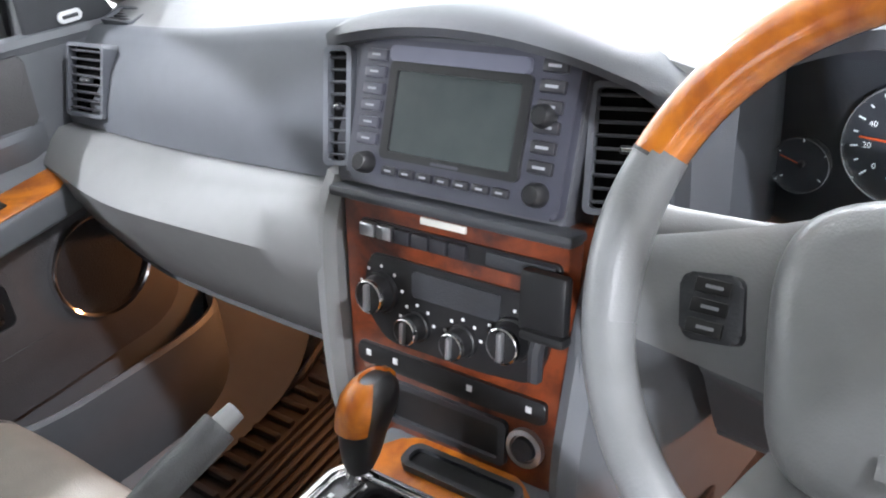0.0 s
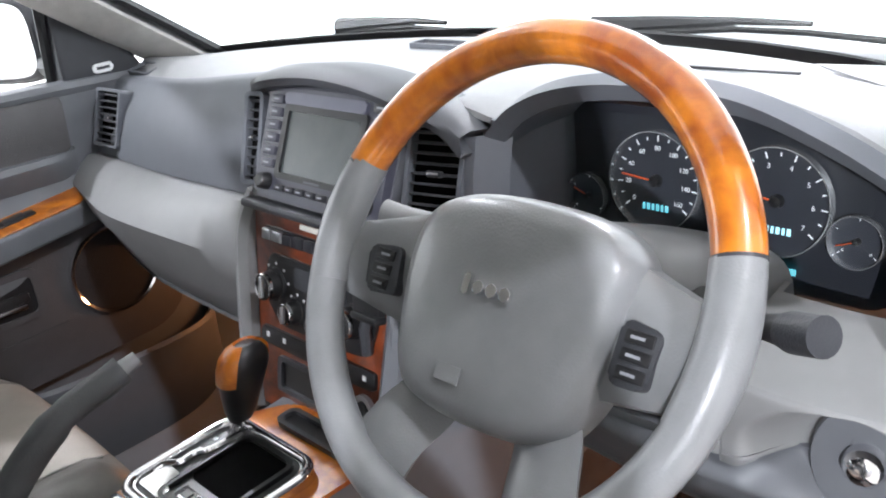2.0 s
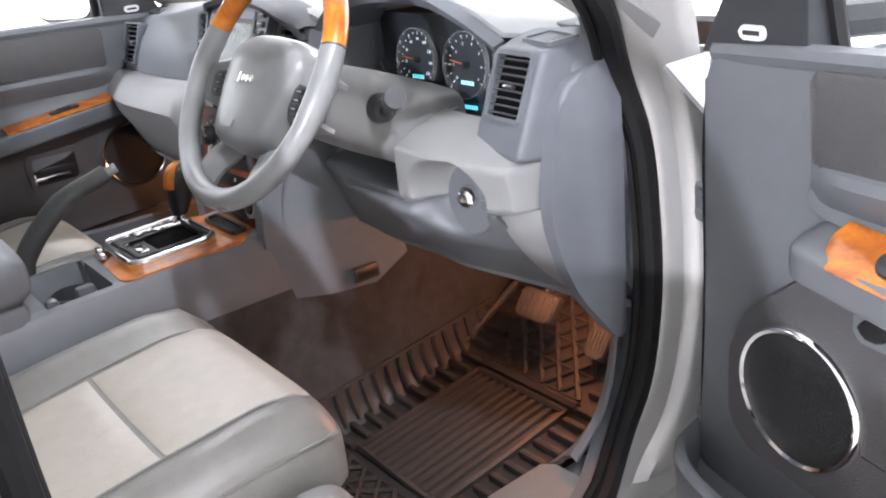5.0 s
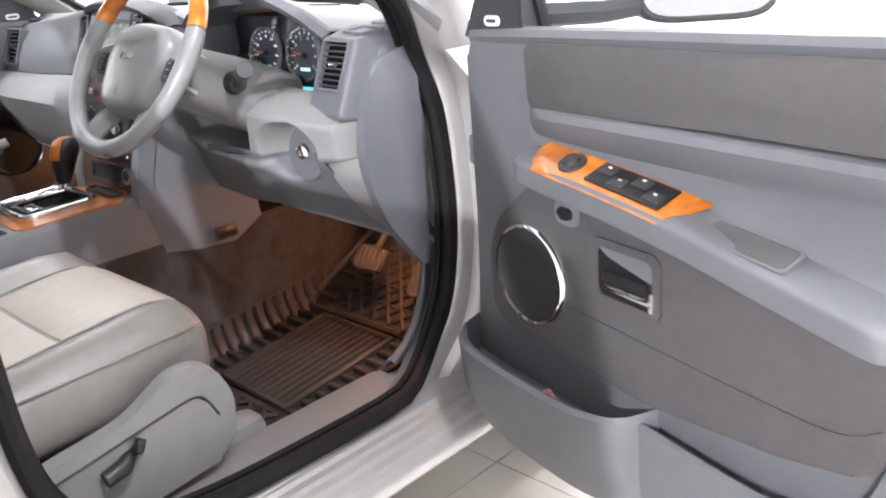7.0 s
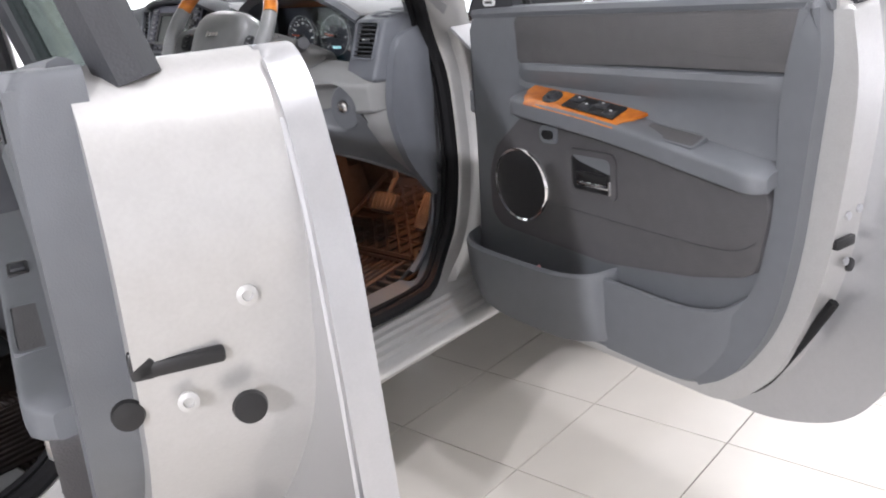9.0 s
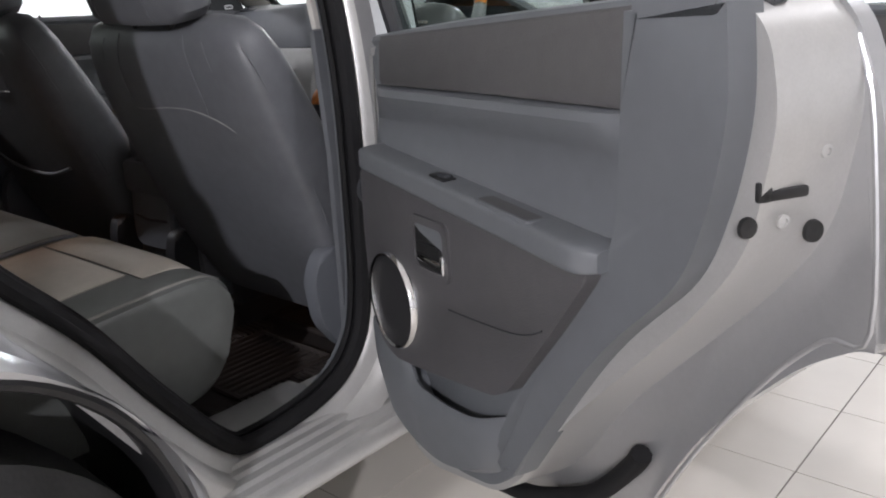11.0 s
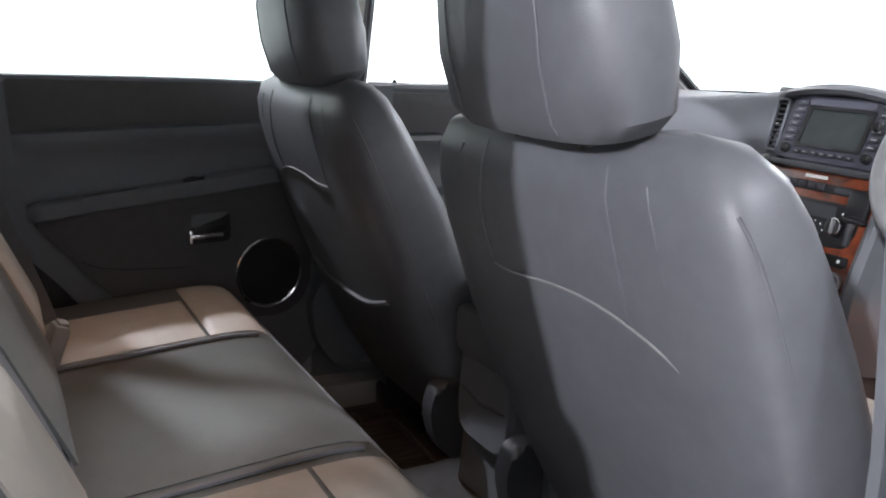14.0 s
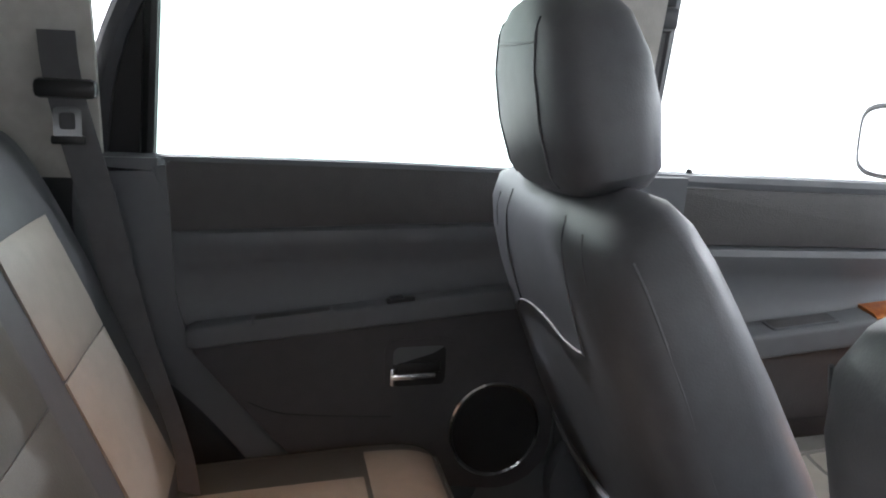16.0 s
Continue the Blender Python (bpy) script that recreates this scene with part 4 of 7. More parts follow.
    # mirror
    if driver:
        mc, mu, mn = Vector((1.145, 0.757, 1.228)), Vector((0.774, 0.634, 0)), Vector((0.634, -0.774, 0))
    else:
        mc, mu, mn = Vector(MIRROR_AT), Vector((0.90, 0.43, 0)), Vector((0.43, -0.90, 0))
    hs = part("mirror_housing", loft([superring(mc + mu * dx + mn * dz, mu, (0, 0, 1), a, b, 4.5, 28) for dz, dx, a, b in ((0.06, 0, 0.108, 0.074), (0.052, 0, 0.115, 0.081), (0.0, 0, 0.118, 0.084), (-0.05, -0.01, 0.10, 0.07), (-0.08, -0.02, 0.05, 0.035))]), DARK, d, "dark grey mirror housing")
    part("mirror_glass", loft([superring(mc + mn * dz, mu, (0, 0, 1), 0.103, 0.069, 4.5, 28) for dz in (0.060, 0.063)]), CHROME, hs, "mirror glass")
    part("mirror_foot", tube([m @ Vector((0.10, 1.185, -0.04)), (m @ Vector((0.10, 1.185, -0.10))).lerp(mc, 0.3) - Vector((0, 0, 0.02)), mc - mn * 0.03 - Vector((0, 0, 0.04))], 0.022, 8), DARK, hs)
    for v in (0.95, 0.62):
        hg = part("hinge", box(-0.03, v, -0.045, 0.06, 0.055, 0.028, 0.006, m), SATIN, d, "bare metal hinge")
        for dv in (-0.014, 0.014):
            part("bolt", lathe([(0, 0), (0.008, 0), (0.008, 0.004), (0, 0.005)], m @ pose(-0.045, v + dv, -0.031), 10), SATIN, hg)
    # Black strip put in to give the hinge gap its shade.
    part("hinge_gap_strip", tube(spline([m @ Vector(p) for p in ((0.0, 1.15, -0.03), (-0.026, 1.06, -0.03), (-0.026, 0.85, -0.03), (-0.034, 0.62, -0.03), (-0.02, 0.52, -0.03))], 5), 0.009, 8), RUBBER, d, "black strip along the hinge edge in place of the dark gap")
    part("cable_boot", tube(spline([m @ Vector(p) for p in ((0.0, 0.78, -0.05), (-0.03, 0.775, -0.06), (-0.05, 0.77, -0.05))], 4), 0.016, 8), RUBBER, d)
    return d


def rear_door(name, m, label, right):
    d = thing(name, m.translation, label, "car door", group="car doors")
    shell = round_outline([(-0.02, 1.16), (0.81, 1.214), (0.838, 1.185), (0.872, 1.10), (0.890, 0.872), (0.86, 0.868), (0.797, 0.830), (0.665, 0.705), (0.553, 0.534), (0.50, 0.42), (0.0, 0.40), (-0.03, 0.5)], [0.02, 0.02, 0.03, 0.1, 0.012, 0.03, 0.12, 0.2, 0.12, 0.02, 0.05, 0.03])
    part("outer_shell", plate(shell, -0.150, -0.126, m, 0.010), PAINT, d, "silver painted outer skin with a wheel arch cut")
    # turned-in flange and pressed step along the rear edge
    flange = spline([m @ Vector(p) for p in ((0.838, 1.17, -0.127), (0.860, 1.09, -0.127), (0.872, 0.89, -0.127), (0.82, 0.865, -0.127), (0.745, 0.79, -0.125), (0.645, 0.66, -0.125), (0.555, 0.52, -0.125), (0.50, 0.44, -0.125))], 5)
    part("hem", tube(flange, 0.0032, 8), PAINT, d)
    core = round_outline([(-0.01, 1.16), (0.80, 1.214), (0.838, 1.18), (0.852, 1.11), (0.824, 0.98), (0.752, 0.895), (0.52, 0.680), (0.43, 0.565), (0.36, 0.50), (0.12, 0.44), (0.02, 0.47), (-0.02, 0.60)], [0.01, 0.02, 0.03, 0.05, 0.08, 0.10, 0.1, 0.08, 0.06, 0.08, 0.05, 0.05])
    part("inner_shell", plate(core, -0.13, -0.012, m, 0.022, 4), PAINT_IN, d, "silver painted door edge")
    part("weather_strip", tube(spline([m @ Vector(p) for p in ((0.57, 0.632, -0.105), (0.545, 0.600, -0.108), (0.47, 0.525, -0.108), (0.389, 0.478, -0.106), (0.30, 0.442, -0.10), (0.22, 0.43, -0.09))], 5), 0.015, 10), RUBBER, d, "black rubber weather strip")
    e = m @ pose(0.826, 1.034, -0.041) @ pose(0, 0, 0, 0, 82, 0)
    lt = part("latch", box(0, 0.0, 0.010, 0.054, 0.011, 0.008, 0.003, e), BLACK, d, "black latch slot")
    part("latch_mouth", box(-0.022, 0.004, 0.010, 0.016, 0.020, 0.008, 0.003, e), BLACK, lt)
    for a, b in ((0.002, 0.030), (0.046, 0.034), (0.000, -0.026)):
        part("bolt", lathe([(0, 0), (0.0068, 0), (0.0068, 0.003), (0.0035, 0.004), (0.003, 0.002), (0, 0.002)], e @ pose(a, b, 0.010), 12), PAINT_IN, lt)
    part("grommet", lathe([(0, 0), (0.0115, 0), (0.0105, 0.004), (0, 0.005)], e @ pose(0.036, -0.040, 0.009), 18), BLACK, d)
    part("grommet", lathe([(0, 0), (0.0105, 0), (0.0095, 0.004), (0, 0.005)], e @ pose(-0.036, -0.028, 0.005), 18), BLACK, d)
    card = round_outline([(0.03, 1.168), (0.70, 1.208), (0.818, 1.212), (0.824, 1.12), (0.806, 1.035), (0.768, 0.945), (0.64, 0.835), (0.545, 0.718), (0.42, 0.565), (0.36, 0.515), (0.22, 0.485), (0.07, 0.505), (-0.01, 0.62), (-0.012, 0.81), (0.0, 0.96), (0.045, 1.05)], [0.02, 0, 0.015, 0.04, 0.05, 0.06, 0.1, 0.08, 0.06, 0.06, 0.08, 0.08, 0.08, 0.1, 0.05, 0.05])
    part("door_card", plate(card, -0.02, 0.0, m, 0.012, 3), MIDG, d, "grey moulded door card")
    part("window_ledge", tube(spline([m @ Vector(p) for p in ((0.03, 1.172, -0.012), (0.35, 1.192, -0.010), (0.785, 1.210, -0.014))], 6), 0.010, 8), MIDG, d)
    part("upper_band", plate(round_outline([(0.080, 1.180), (0.690, 1.207), (0.685, 1.104), (0.35, 1.107), (0.068, 1.105)], 0.008), 0.0, 0.008, m, 0.005), BAND, d, "dark grained upper insert")
    edge = round_outline([(0.690, 1.212), (0.820, 1.215), (0.828, 1.12), (0.810, 1.035), (0.772, 0.943), (0.643, 0.832), (0.548, 0.715), (0.435, 0.565), (0.395, 0.60), (0.458, 0.700), (0.572, 0.835), (0.650, 0.925), (0.676, 0.985), (0.682, 1.095)], [0.01, 0.01, 0.04, 0.05, 0.06, 0.1, 0.08, 0.02, 0.02, 0.04, 0.06, 0.05, 0.04, 0.05])
    part("card_border", plate(edge, -0.022, 0.022, m, 0.020, 5), MIDG, d, "grey padded border of the door card", 60)
    az = lambda u: 1.016 - 0.052 * (u - 0.02) / 0.65
    part("waist_moulding", waist(m, 0.045, 0.684, lambda u: 1.104, az), MIDG, d)
    part("armrest", arm_pad(m, 0.052, 0.662, az, lambda u: 0.058, 0.035, 0.008), MIDG, d, "padded grey armrest")
    low = round_outline([(0.045, 0.992), (0.35, 0.962), (0.662, 0.935), (0.585, 0.842), (0.465, 0.712), (0.22, 0.672), (0.12, 0.66), (0.05, 0.70), (0.04, 0.84)], [0.03, 0, 0.03, 0.06, 0.04, 0.05, 0.04, 0.06, 0.1])
    part("lower_insert", plate(low, 0.0, 0.044, m, 0.005, 2), PANEL, d, "dark grained lower insert")
    part("seam", tube(spline([m @ Vector(p) for p in ((0.33, 0.800, 0.0445), (0.50, 0.815, 0.0445), (0.565, 0.838, 0.0445))], 4), 0.0012, 5), DARK, d)
    tilt = m.to_3x3() @ Vector((1, -0.08, 0))
    sw = basis(m @ Vector((0.320, az(0.320) - 0.0030, 0.036)), tilt, (0, 0, 1))
    s1 = part("window_switch", box(0, 0, 0.001, 0.046, 0.022, 0.006, 0.003, sw), BLACK, d, "black window switch")
    part("rocker", box(0.006, 0, 0.005, 0.022, 0.015, 0.006, 0.002, sw), DARK, s1)
    pull = basis(m @ Vector((0.495, az(0.495) - 0.0020, 0.034)), tilt, (0, 0, 1))
    pc = part("pull_cup", hole_plate(ring_rect(-0.062, -0.021, 0.062, 0.021, 0.008), ring_rect(-0.057, -0.017, 0.057, 0.017, 0.006), -0.006, 0.0012, pull), MIDG, d)
    # Again a flush darker plate in place of the recess's shade.
    part("cup_floor", box(0, 0, 0.000, 0.112, 0.032, 0.002, 0, pull), BAND, pc)
    inner_handle(m @ pose(0, 0, 0.036), d, 0.240, 0.850, 0.330, 0.915)
    speaker(m @ pose(0, 0, 0.044), d, 0.150, 0.768, 0.078)
    # pocket lip along the foot of the card
    rows = []
    for k in range(23):
        t = k / 22
        u = -0.005 + 0.465 * t
        zb = knots(u, [(-0.005, (0.60,)), (0.06, (0.52,)), (0.20, (0.494,)), (0.37, (0.545,)), (0.46, (0.625,))])[0]
        zt = knots(u, [(-0.005, (0.70,)), (0.15, (0.695,)), (0.195, (0.632,)), (0.35, (0.638,)), (0.44, (0.668,)), (0.46, (0.680,))])[0]
        f = max(0.2, (1 - abs(2 * t - 1) ** 8)) ** 0.5 * (1 - 0.75 * max(0.0, (t - 0.6) / 0.4) ** 2)
        o = 0.003 + 0.039 * f
        rows.append([m @ Vector(p) for p in ((u, zb - 0.004, -0.004), (u, zb + 0.012, o * 0.6), (u, 0.5 * (zb + zt), o * 0.95), (u, zt - 0.010, o), (u, zt, o - 0.005), (u, zt - 0.004, max(0.0, o - 0.012)), (u, zt - 0.05 * f, max(0.0, o - 0.018)), (u, zt - 0.055 * f, 0.001))])
    part("door_pocket", sheet(rows, 0.002), MIDG, d, "grey door pocket lip")
    lean = lambda u, v: m @ Vector((u, v, -0.055 + (max(0, v - 1.18)) * 0.26))
    part("window_frame", tube(spline([lean(u, v) for u, v in ((0.03, 1.18), (0.025, 1.40), (0.03, 1.55), (0.10, 1.585), (0.50, 1.575), (0.68, 1.50), (0.77, 1.36), (0.80, 1.20))], 5), 0.020, 8), DARK, d, "black window frame")
    own = bmesh.new()
    own.faces.new([own.verts.new(lean(u, v)) for u, v in ((0.05, 1.17), (0.05, 1.55), (0.11, 1.565), (0.49, 1.555), (0.67, 1.49), (0.70, 1.44), (0.722, 1.18))])
    bmesh.ops.solidify(own, geom=own.faces[:], thickness=0.004)
    part("window_glass", own, TINT_LIGHT, d, "lightly tinted side window").visible_shadow = False
    part("divider", tube([lean(0.722, 1.18), lean(0.70, 1.48)], 0.012, 8), BLACK, d)
    own = bmesh.new()
    own.faces.new([own.verts.new(lean(u, v) + Vector((0, 0, 0))) for u, v in ((0.722, 1.175), (0.70, 1.48), (0.75, 1.40), (0.79, 1.18))])
    bmesh.ops.solidify(own, geom=own.faces[:], thickness=0.012)
    part("corner_blank", own, BLACK, d, "black corner blank")
    part("hinge", box(-0.015, 0.98, -0.06, 0.05, 0.06, 0.03, 0.006, m), PAINT_IN, d)
    part("hinge", box(-0.015, 0.66, -0.06, 0.05, 0.06, 0.03, 0.006, m), PAINT_IN, d)
    return d


def open_frame(x, y, angle, tilt):
    a = radians(angle)
    return frame_of((x, y, 0), (math.cos(a), math.sin(a), 0), (math.sin(a), -math.cos(a), 0), tilt)


front_door("front_door", open_frame(0.90, 0.445, -15, 0.8) @ Matrix.Diagonal((1.04, 1, 1, 1)), "wide open driver's door, grey card with amber wood trim", True)
front_door("front_door", frame_of((-0.72, 0.44, 0), (0, -1, 0), (1, 0, 0)), "closed passenger door, grey card with amber wood trim", False)
rear_door("rear_door", open_frame(0.90, -0.594, -22, 3.0), "wide open rear door, grey card with a chrome speaker ring", True)
rear_door("rear_door", frame_of((-0.725, -0.50, 0), (0, -1, 0), (1, 0, 0)) @ Matrix(((0.94, 0, 0, 0), (-0.032, 1, 0, 0), (0, 0, 0.6, 0), (0, 0, 0, 1))), "closed rear door, dark grey card with a chrome speaker ring", False)
note = box(1.12, 0.35, 0.60, 0.05, 0.004, 0.09, 0.001, Matrix.Translation((1.12, 0.33, 0.60)) @ pose(0, 0, 0, 20, 55, 10) @ Matrix.Translation((-1.12, -0.35, -0.60)))
solid("paper_slip", note, PAPER, "pink slip of paper in the driver's door pocket", "paper")

# ---- dashboard ----
DB = thing("dashboard", (0, 0.5, 0.72), "grey two-tone moulded dashboard across the cabin", "dashboard")

# upper surface, from the windscreen to the front edge
EDGE = [(-0.72, (0.385, 1.158)), (-0.45, (0.350, 1.176)), (-0.20, (0.335, 1.205)), (-0.02, (0.325, 1.226)), (0.16, (0.335, 1.196)), (0.215, (0.350, 1.178)), (0.26, (0.365, 1.212)), (0.35, (0.372, 1.229)), (0.45, (0.385, 1.220)), (0.53, (0.402, 1.192)), (0.580, (0.400, 1.168)), (0.602, (0.440, 1.158)), (0.63, (0.475, 1.157)), (0.69, (0.480, 1.155)), (0.735, (0.48, 1.146))]
rows = []
for k in range(61):
    x = -0.725 + 1.428 * k / 60
    ye, ze = knots(x, EDGE)
    bx, by, bz = screen_base(max(-0.7, min(0.7, x)))
    rows.append([(x, ye + 0.018, ze - 0.008), (x, ye + 0.020, ze - 0.002), (x, ye + 0.030, ze), (x, ye + 0.07, 0.35 * ze + 0.65 * (1.190 - 0.022 * max(0.0, min(1.0, (x - 0.55) / 0.06)))), (x, 0.5 * (ye + by) + 0.03, 1.186 - 0.02 * (abs(x) / 0.72) ** 3), (x, by - 0.05, 1.178 - 0.012 * (abs(x) / 0.7) ** 2), (x, by - 0.01, 1.160)])
part("upper_pad", sheet(rows, 0.008), DASH_LIT, DB, "soft grey upper pad, coloured paler as if lit from above")

# passenger side: dark face, light band, glove box
PASS = [(-0.725, (0.385, 1.155, 0.318, 1.040, 0.262, 1.000, 0.300, 0.905)), (-0.45, (0.350, 1.170, 0.292, 1.048, 0.212, 1.000, 0.262, 0.880)), (-0.14, (0.335, 1.195, 0.285, 1.060, 0.235, 0.990, 0.268, 0.865))]
up, lo, un = [], [], []
for k in range(25):
    x = -0.722 + 0.575 * k / 24
    ye, ze, yr, zr, yb, zb, yl, zl = knots(x, PASS)
    ye, ze = knots(x, EDGE)
    up.append([(x, ye + 0.03, ze - 0.001), (x, ye + 0.014, ze - 0.001), (x, ye + 0.003, ze - 0.006), (x, ye - 0.004, ze - 0.016), (x, 0.6 * ye + 0.4 * yr - 0.006, 0.6 * ze + 0.4 * zr), (x, 0.25 * ye + 0.75 * yr - 0.004, 0.25 * ze + 0.75 * zr), (x, yr + 0.004, zr), (x, yr + 0.012, zr - 0.004)])
    lo.append([(x, yr + 0.008, zr - 0.002), (x, yr - 0.016, zr - 0.001), (x, 0.4 * yr + 0.6 * yb, zr - 0.014), (x, yb, zb), (x, 0.75 * yb + 0.25 * yl, zb - 0.04), (x, 0.35 * yb + 0.65 * yl, 0.35 * zb + 0.65 * zl), (x, yl, zl), (x, yl + 0.012, zl - 0.010)])
    un.append([(x, yl + 0.006, zl - 0.006), (x, yl + 0.05, zl - 0.035), (x, yl + 0.20, zl - 0.06), (x, yl + 0.50, zl - 0.05)])
part("face_panel", sheet(up, 0.006), DASH, DB, "dark grey upper face")
part("glove_box_lid", sheet(lo, 0.006), LIGHT, DB, "light stone glove box lid")
part("underside", sheet(un, 0.006), DARK, DB, "charcoal underside")
part("airbag_mark", box(-0.56, 0.359, 1.12, 0.018, 0.002, 0.012, 0, pose(0, 0, 0)), MIDG, DB)

vent("air_vent", basis((-0.652, 0.325, 1.106), (1, 0.03, 0), (0, -1, 0.35)), 0.074, 0.088, 8, "tall dashboard air vent with dark slats and a chrome tab")
VR = basis((0.6495, 0.366, 1.106), (1, -0.10, 0), (0, -1, 0.40))
vent("air_vent", VR, 0.070, 0.082, 8, "tall dashboard air vent with dark slats and a chrome tab")
vent("air_vent", basis((0.153, 0.316, 1.128), (1, 0.22, 0), (0, -1, 0.42)), 0.062, 0.098, 9, "tall dashboard air vent with dark slats and a chrome tab")
vent("air_vent", basis((-0.143, 0.290, 1.140), (1, 0.30, 0), (0.3, -1, 0.42)), 0.020, 0.105, 9, "narrow dashboard air vent beside the screen")
vent("demister_vent", basis((0.660, 0.437, 1.1580), (1, -0.25, 0), (0, -0.09, 1)), 0.066, 0.040, 5, "small side window demister vent on the dashboard", tab=False)
vent("demister_vent", basis((-0.665, 0.42, 1.168), (1, -0.05, 0), (0, -0.25, 1)), 0.070, 0.030, 5, "small side window demister vent on the dashboard", tab=False)
vent("speaker_grille", basis((-0.10, 0.63, 1.189), (1, 0, 0), (0, 0, 1)), 0.18, 0.026, 3, "dark centre speaker grille on the dashboard top", tab=False)
part("speaker_cover", loft([superring((0.640, 0.535, z), (1, -0.12, 0), (0.12, 1, 0.03), a, b, 2.2, 32) for a, b, z in ((0.064, 0.036, 1.150), (0.064, 0.036, 1.1650), (0.061, 0.033, 1.1665), (0.03, 0.016, 1.1672))]), DASH, DB, "oval grey cover on the dashboard top")
part("light_sensor", lathe([(0.0, 0.0), (0.016, 0.0), (0.016, 0.006), (0.010, 0.012), (0, 0.013)], pose(-0.025, 0.69, 1.186), 18), SATIN, DB, "round sensor on the dashboard top")
part("slot", box(0.06, 0.66, 1.187, 0.04, 0.006, 0.004, 0.001), BLACK, DB)
part("slot", box(0.26, 0.60, 1.1865, 0.30, 0.006, 0.003, 0.001), DARK, DB)

# hood over the centre and its surround
HU, HN = Vector((0, 0.418, 0.908)), Vector((0, -0.908, 0.418))
UN = basis((-0.003, 0.291, 1.142), (1, 0, 0), HN)
hood = []
for k in range(25):
    t = k / 24
    x = -0.172 + 0.366 * t
    z = 1.196 + 0.034 * math.sin(math.pi * min(1, t * 1.02)) ** 0.7 - 0.016 * t - 0.014 * max(0.0, (t - 0.85) / 0.15) ** 2
    y = 0.318
    ed = min(1, 8 * t, 8 * (1 - t))
    hood.append([(x, y + 0.03, z - 0.018), (x, y - 0.002, z - 0.016), (x, y - 0.014 * ed, z - 0.011), (x, y - 0.018 * ed, z - 0.002), (x, y - 0.008 * ed, z + 0.005), (x, y + 0.016, z + 0.008), (x, y + 0.06, z + 0.000)])
part("centre_hood", sheet(hood, 0.004), HOOD, DB, "dark grey hood over the screen")
sur = plate(round_outline([(-0.165, 0.062), (-0.135, -0.078), (0.118, -0.078), (0.119, -0.05), (0.1195, 0.0), (0.119, 0.06), (0.09, 0.075), (0, 0.082), (-0.12, 0.075)], 0.01), -0.06, -0.010, UN, 0.004)
part("centre_surround", sur, HOOD, DB)

# audio and navigation unit
AU = thing("navigation_unit", UN.translation, "dark double-height navigation unit with a blank grey screen", "car stereo")
part("fascia", plate(ring_rect(-0.117, -0.069, 0.117, 0.066, 0.008), -0.012, 0.002, UN, 0.004), material("blue_grey_fascia", (0.046, 0.047, 0.062), 0.32, var=0.05), AU)
part("top_bar", plate(ring_rect(-0.078, 0.046, 0.072, 0.060, 0.004), 0.001, 0.007, UN, 0.002), material("pale_blue_grey", (0.10, 0.103, 0.135), 0.35, var=0.05), AU, "pale blue-grey flap")
part("screen_bezel", hole_plate(ring_rect(-0.076, -0.043, 0.076, 0.046, 0.005), ring_rect(-0.067, -0.036, 0.067, 0.038, 0.003), 0.0, 0.006, UN), BLACK, AU)
part("screen", plate(rect(-0.068, -0.037, 0.068, 0.039), 0.0, 0.003, UN), SCREEN, AU, "glossy dark grey screen")
KEY = material("grey_keys", (0.060, 0.061, 0.076), 0.4)
KEYD = material("dark_keys", (0.02, 0.02, 0.024), 0.4)
for k in range(6):
    y = 0.050 - 0.0155 * k
    b = part("button", box(-0.094, y, 0.004, 0.024, 0.011, 0.006, 0.002, UN), KEY, AU)
    part("print", box(-0.094, y, 0.0074, 0.010, 0.002, 0.0006, 0, UN), KEYP, b)
for k in range(6):
    y = 0.055 - 0.0165 * k
    b = part("button", box(0.095, y, 0.004, 0.024, 0.011, 0.006, 0.002, UN), KEYD, AU)
    part("print", box(0.095, y, 0.0074, 0.012, 0.0025, 0.0006, 0, UN), KEYP, b)
for k in range(7):
    x = -0.062 + 0.0205 * k
    b = part("button", box(x, -0.054, 0.004, 0.017, 0.008, 0.006, 0.002, UN), KEYD, AU)
    part("print", box(x, -0.054, 0.0074, 0.007, 0.0018, 0.0006, 0, UN), KEYP, b)
for x, y in ((-0.092, -0.050), (0.096, -0.050), (0.092, 0.014)):
    part("knob", lathe([(0.0, 0.0), (0.0105, 0.0), (0.0105, 0.004), (0.009, 0.012), (0.007, 0.014), (0, 0.014)], UN @ pose(x, y, 0.002), 18), BLACK, AU, "black ribbed knob")
part("maker_mark", box(0.0, -0.0405, 0.0065, 0.03, 0.0025, 0.0006, 0, UN), KEY, AU)

# lower stack in dark wood
SK = basis((0.0, 0.245, 0.965), (1, 0, 0), (0, -0.976, 0.219))
ST = thing("centre_stack", SK.translation, "dark burl wood centre stack with heater controls", "centre console")
part("wood_panel", plate(round_outline([(-0.132, 0.108), (0.135, 0.108), (0.128, -0.16), (-0.116, -0.16)], 0.006), -0.03, 0.0, SK, 0.004), WOOD_D, ST, "dark red burl wood panel")
part("shelf_bar", box(0.0, 0.104, 0.006, 0.27, 0.012, 0.03, 0.005, SK), DARK, ST, "dark bar under the screen")
part("label_plate", box(-0.008, 0.088, 0.001, 0.052, 0.007, 0.003, 0.001, SK), material("pale_label", (0.62, 0.60, 0.55), 0.4), ST, "pale label strip")
row = part("switch_panel", plate(ring_rect(-0.108, 0.060, 0.118, 0.078, 0.006), 0.0, 0.004, SK, 0.002), BLACK, ST, "black switch panel")
for k in range(6):
    part("switch", box(-0.094 + 0.0215 * k, 0.069, 0.006, 0.019, 0.014, 0.008, 0.002, SK), SATIN if k < 2 else KEYD, row)
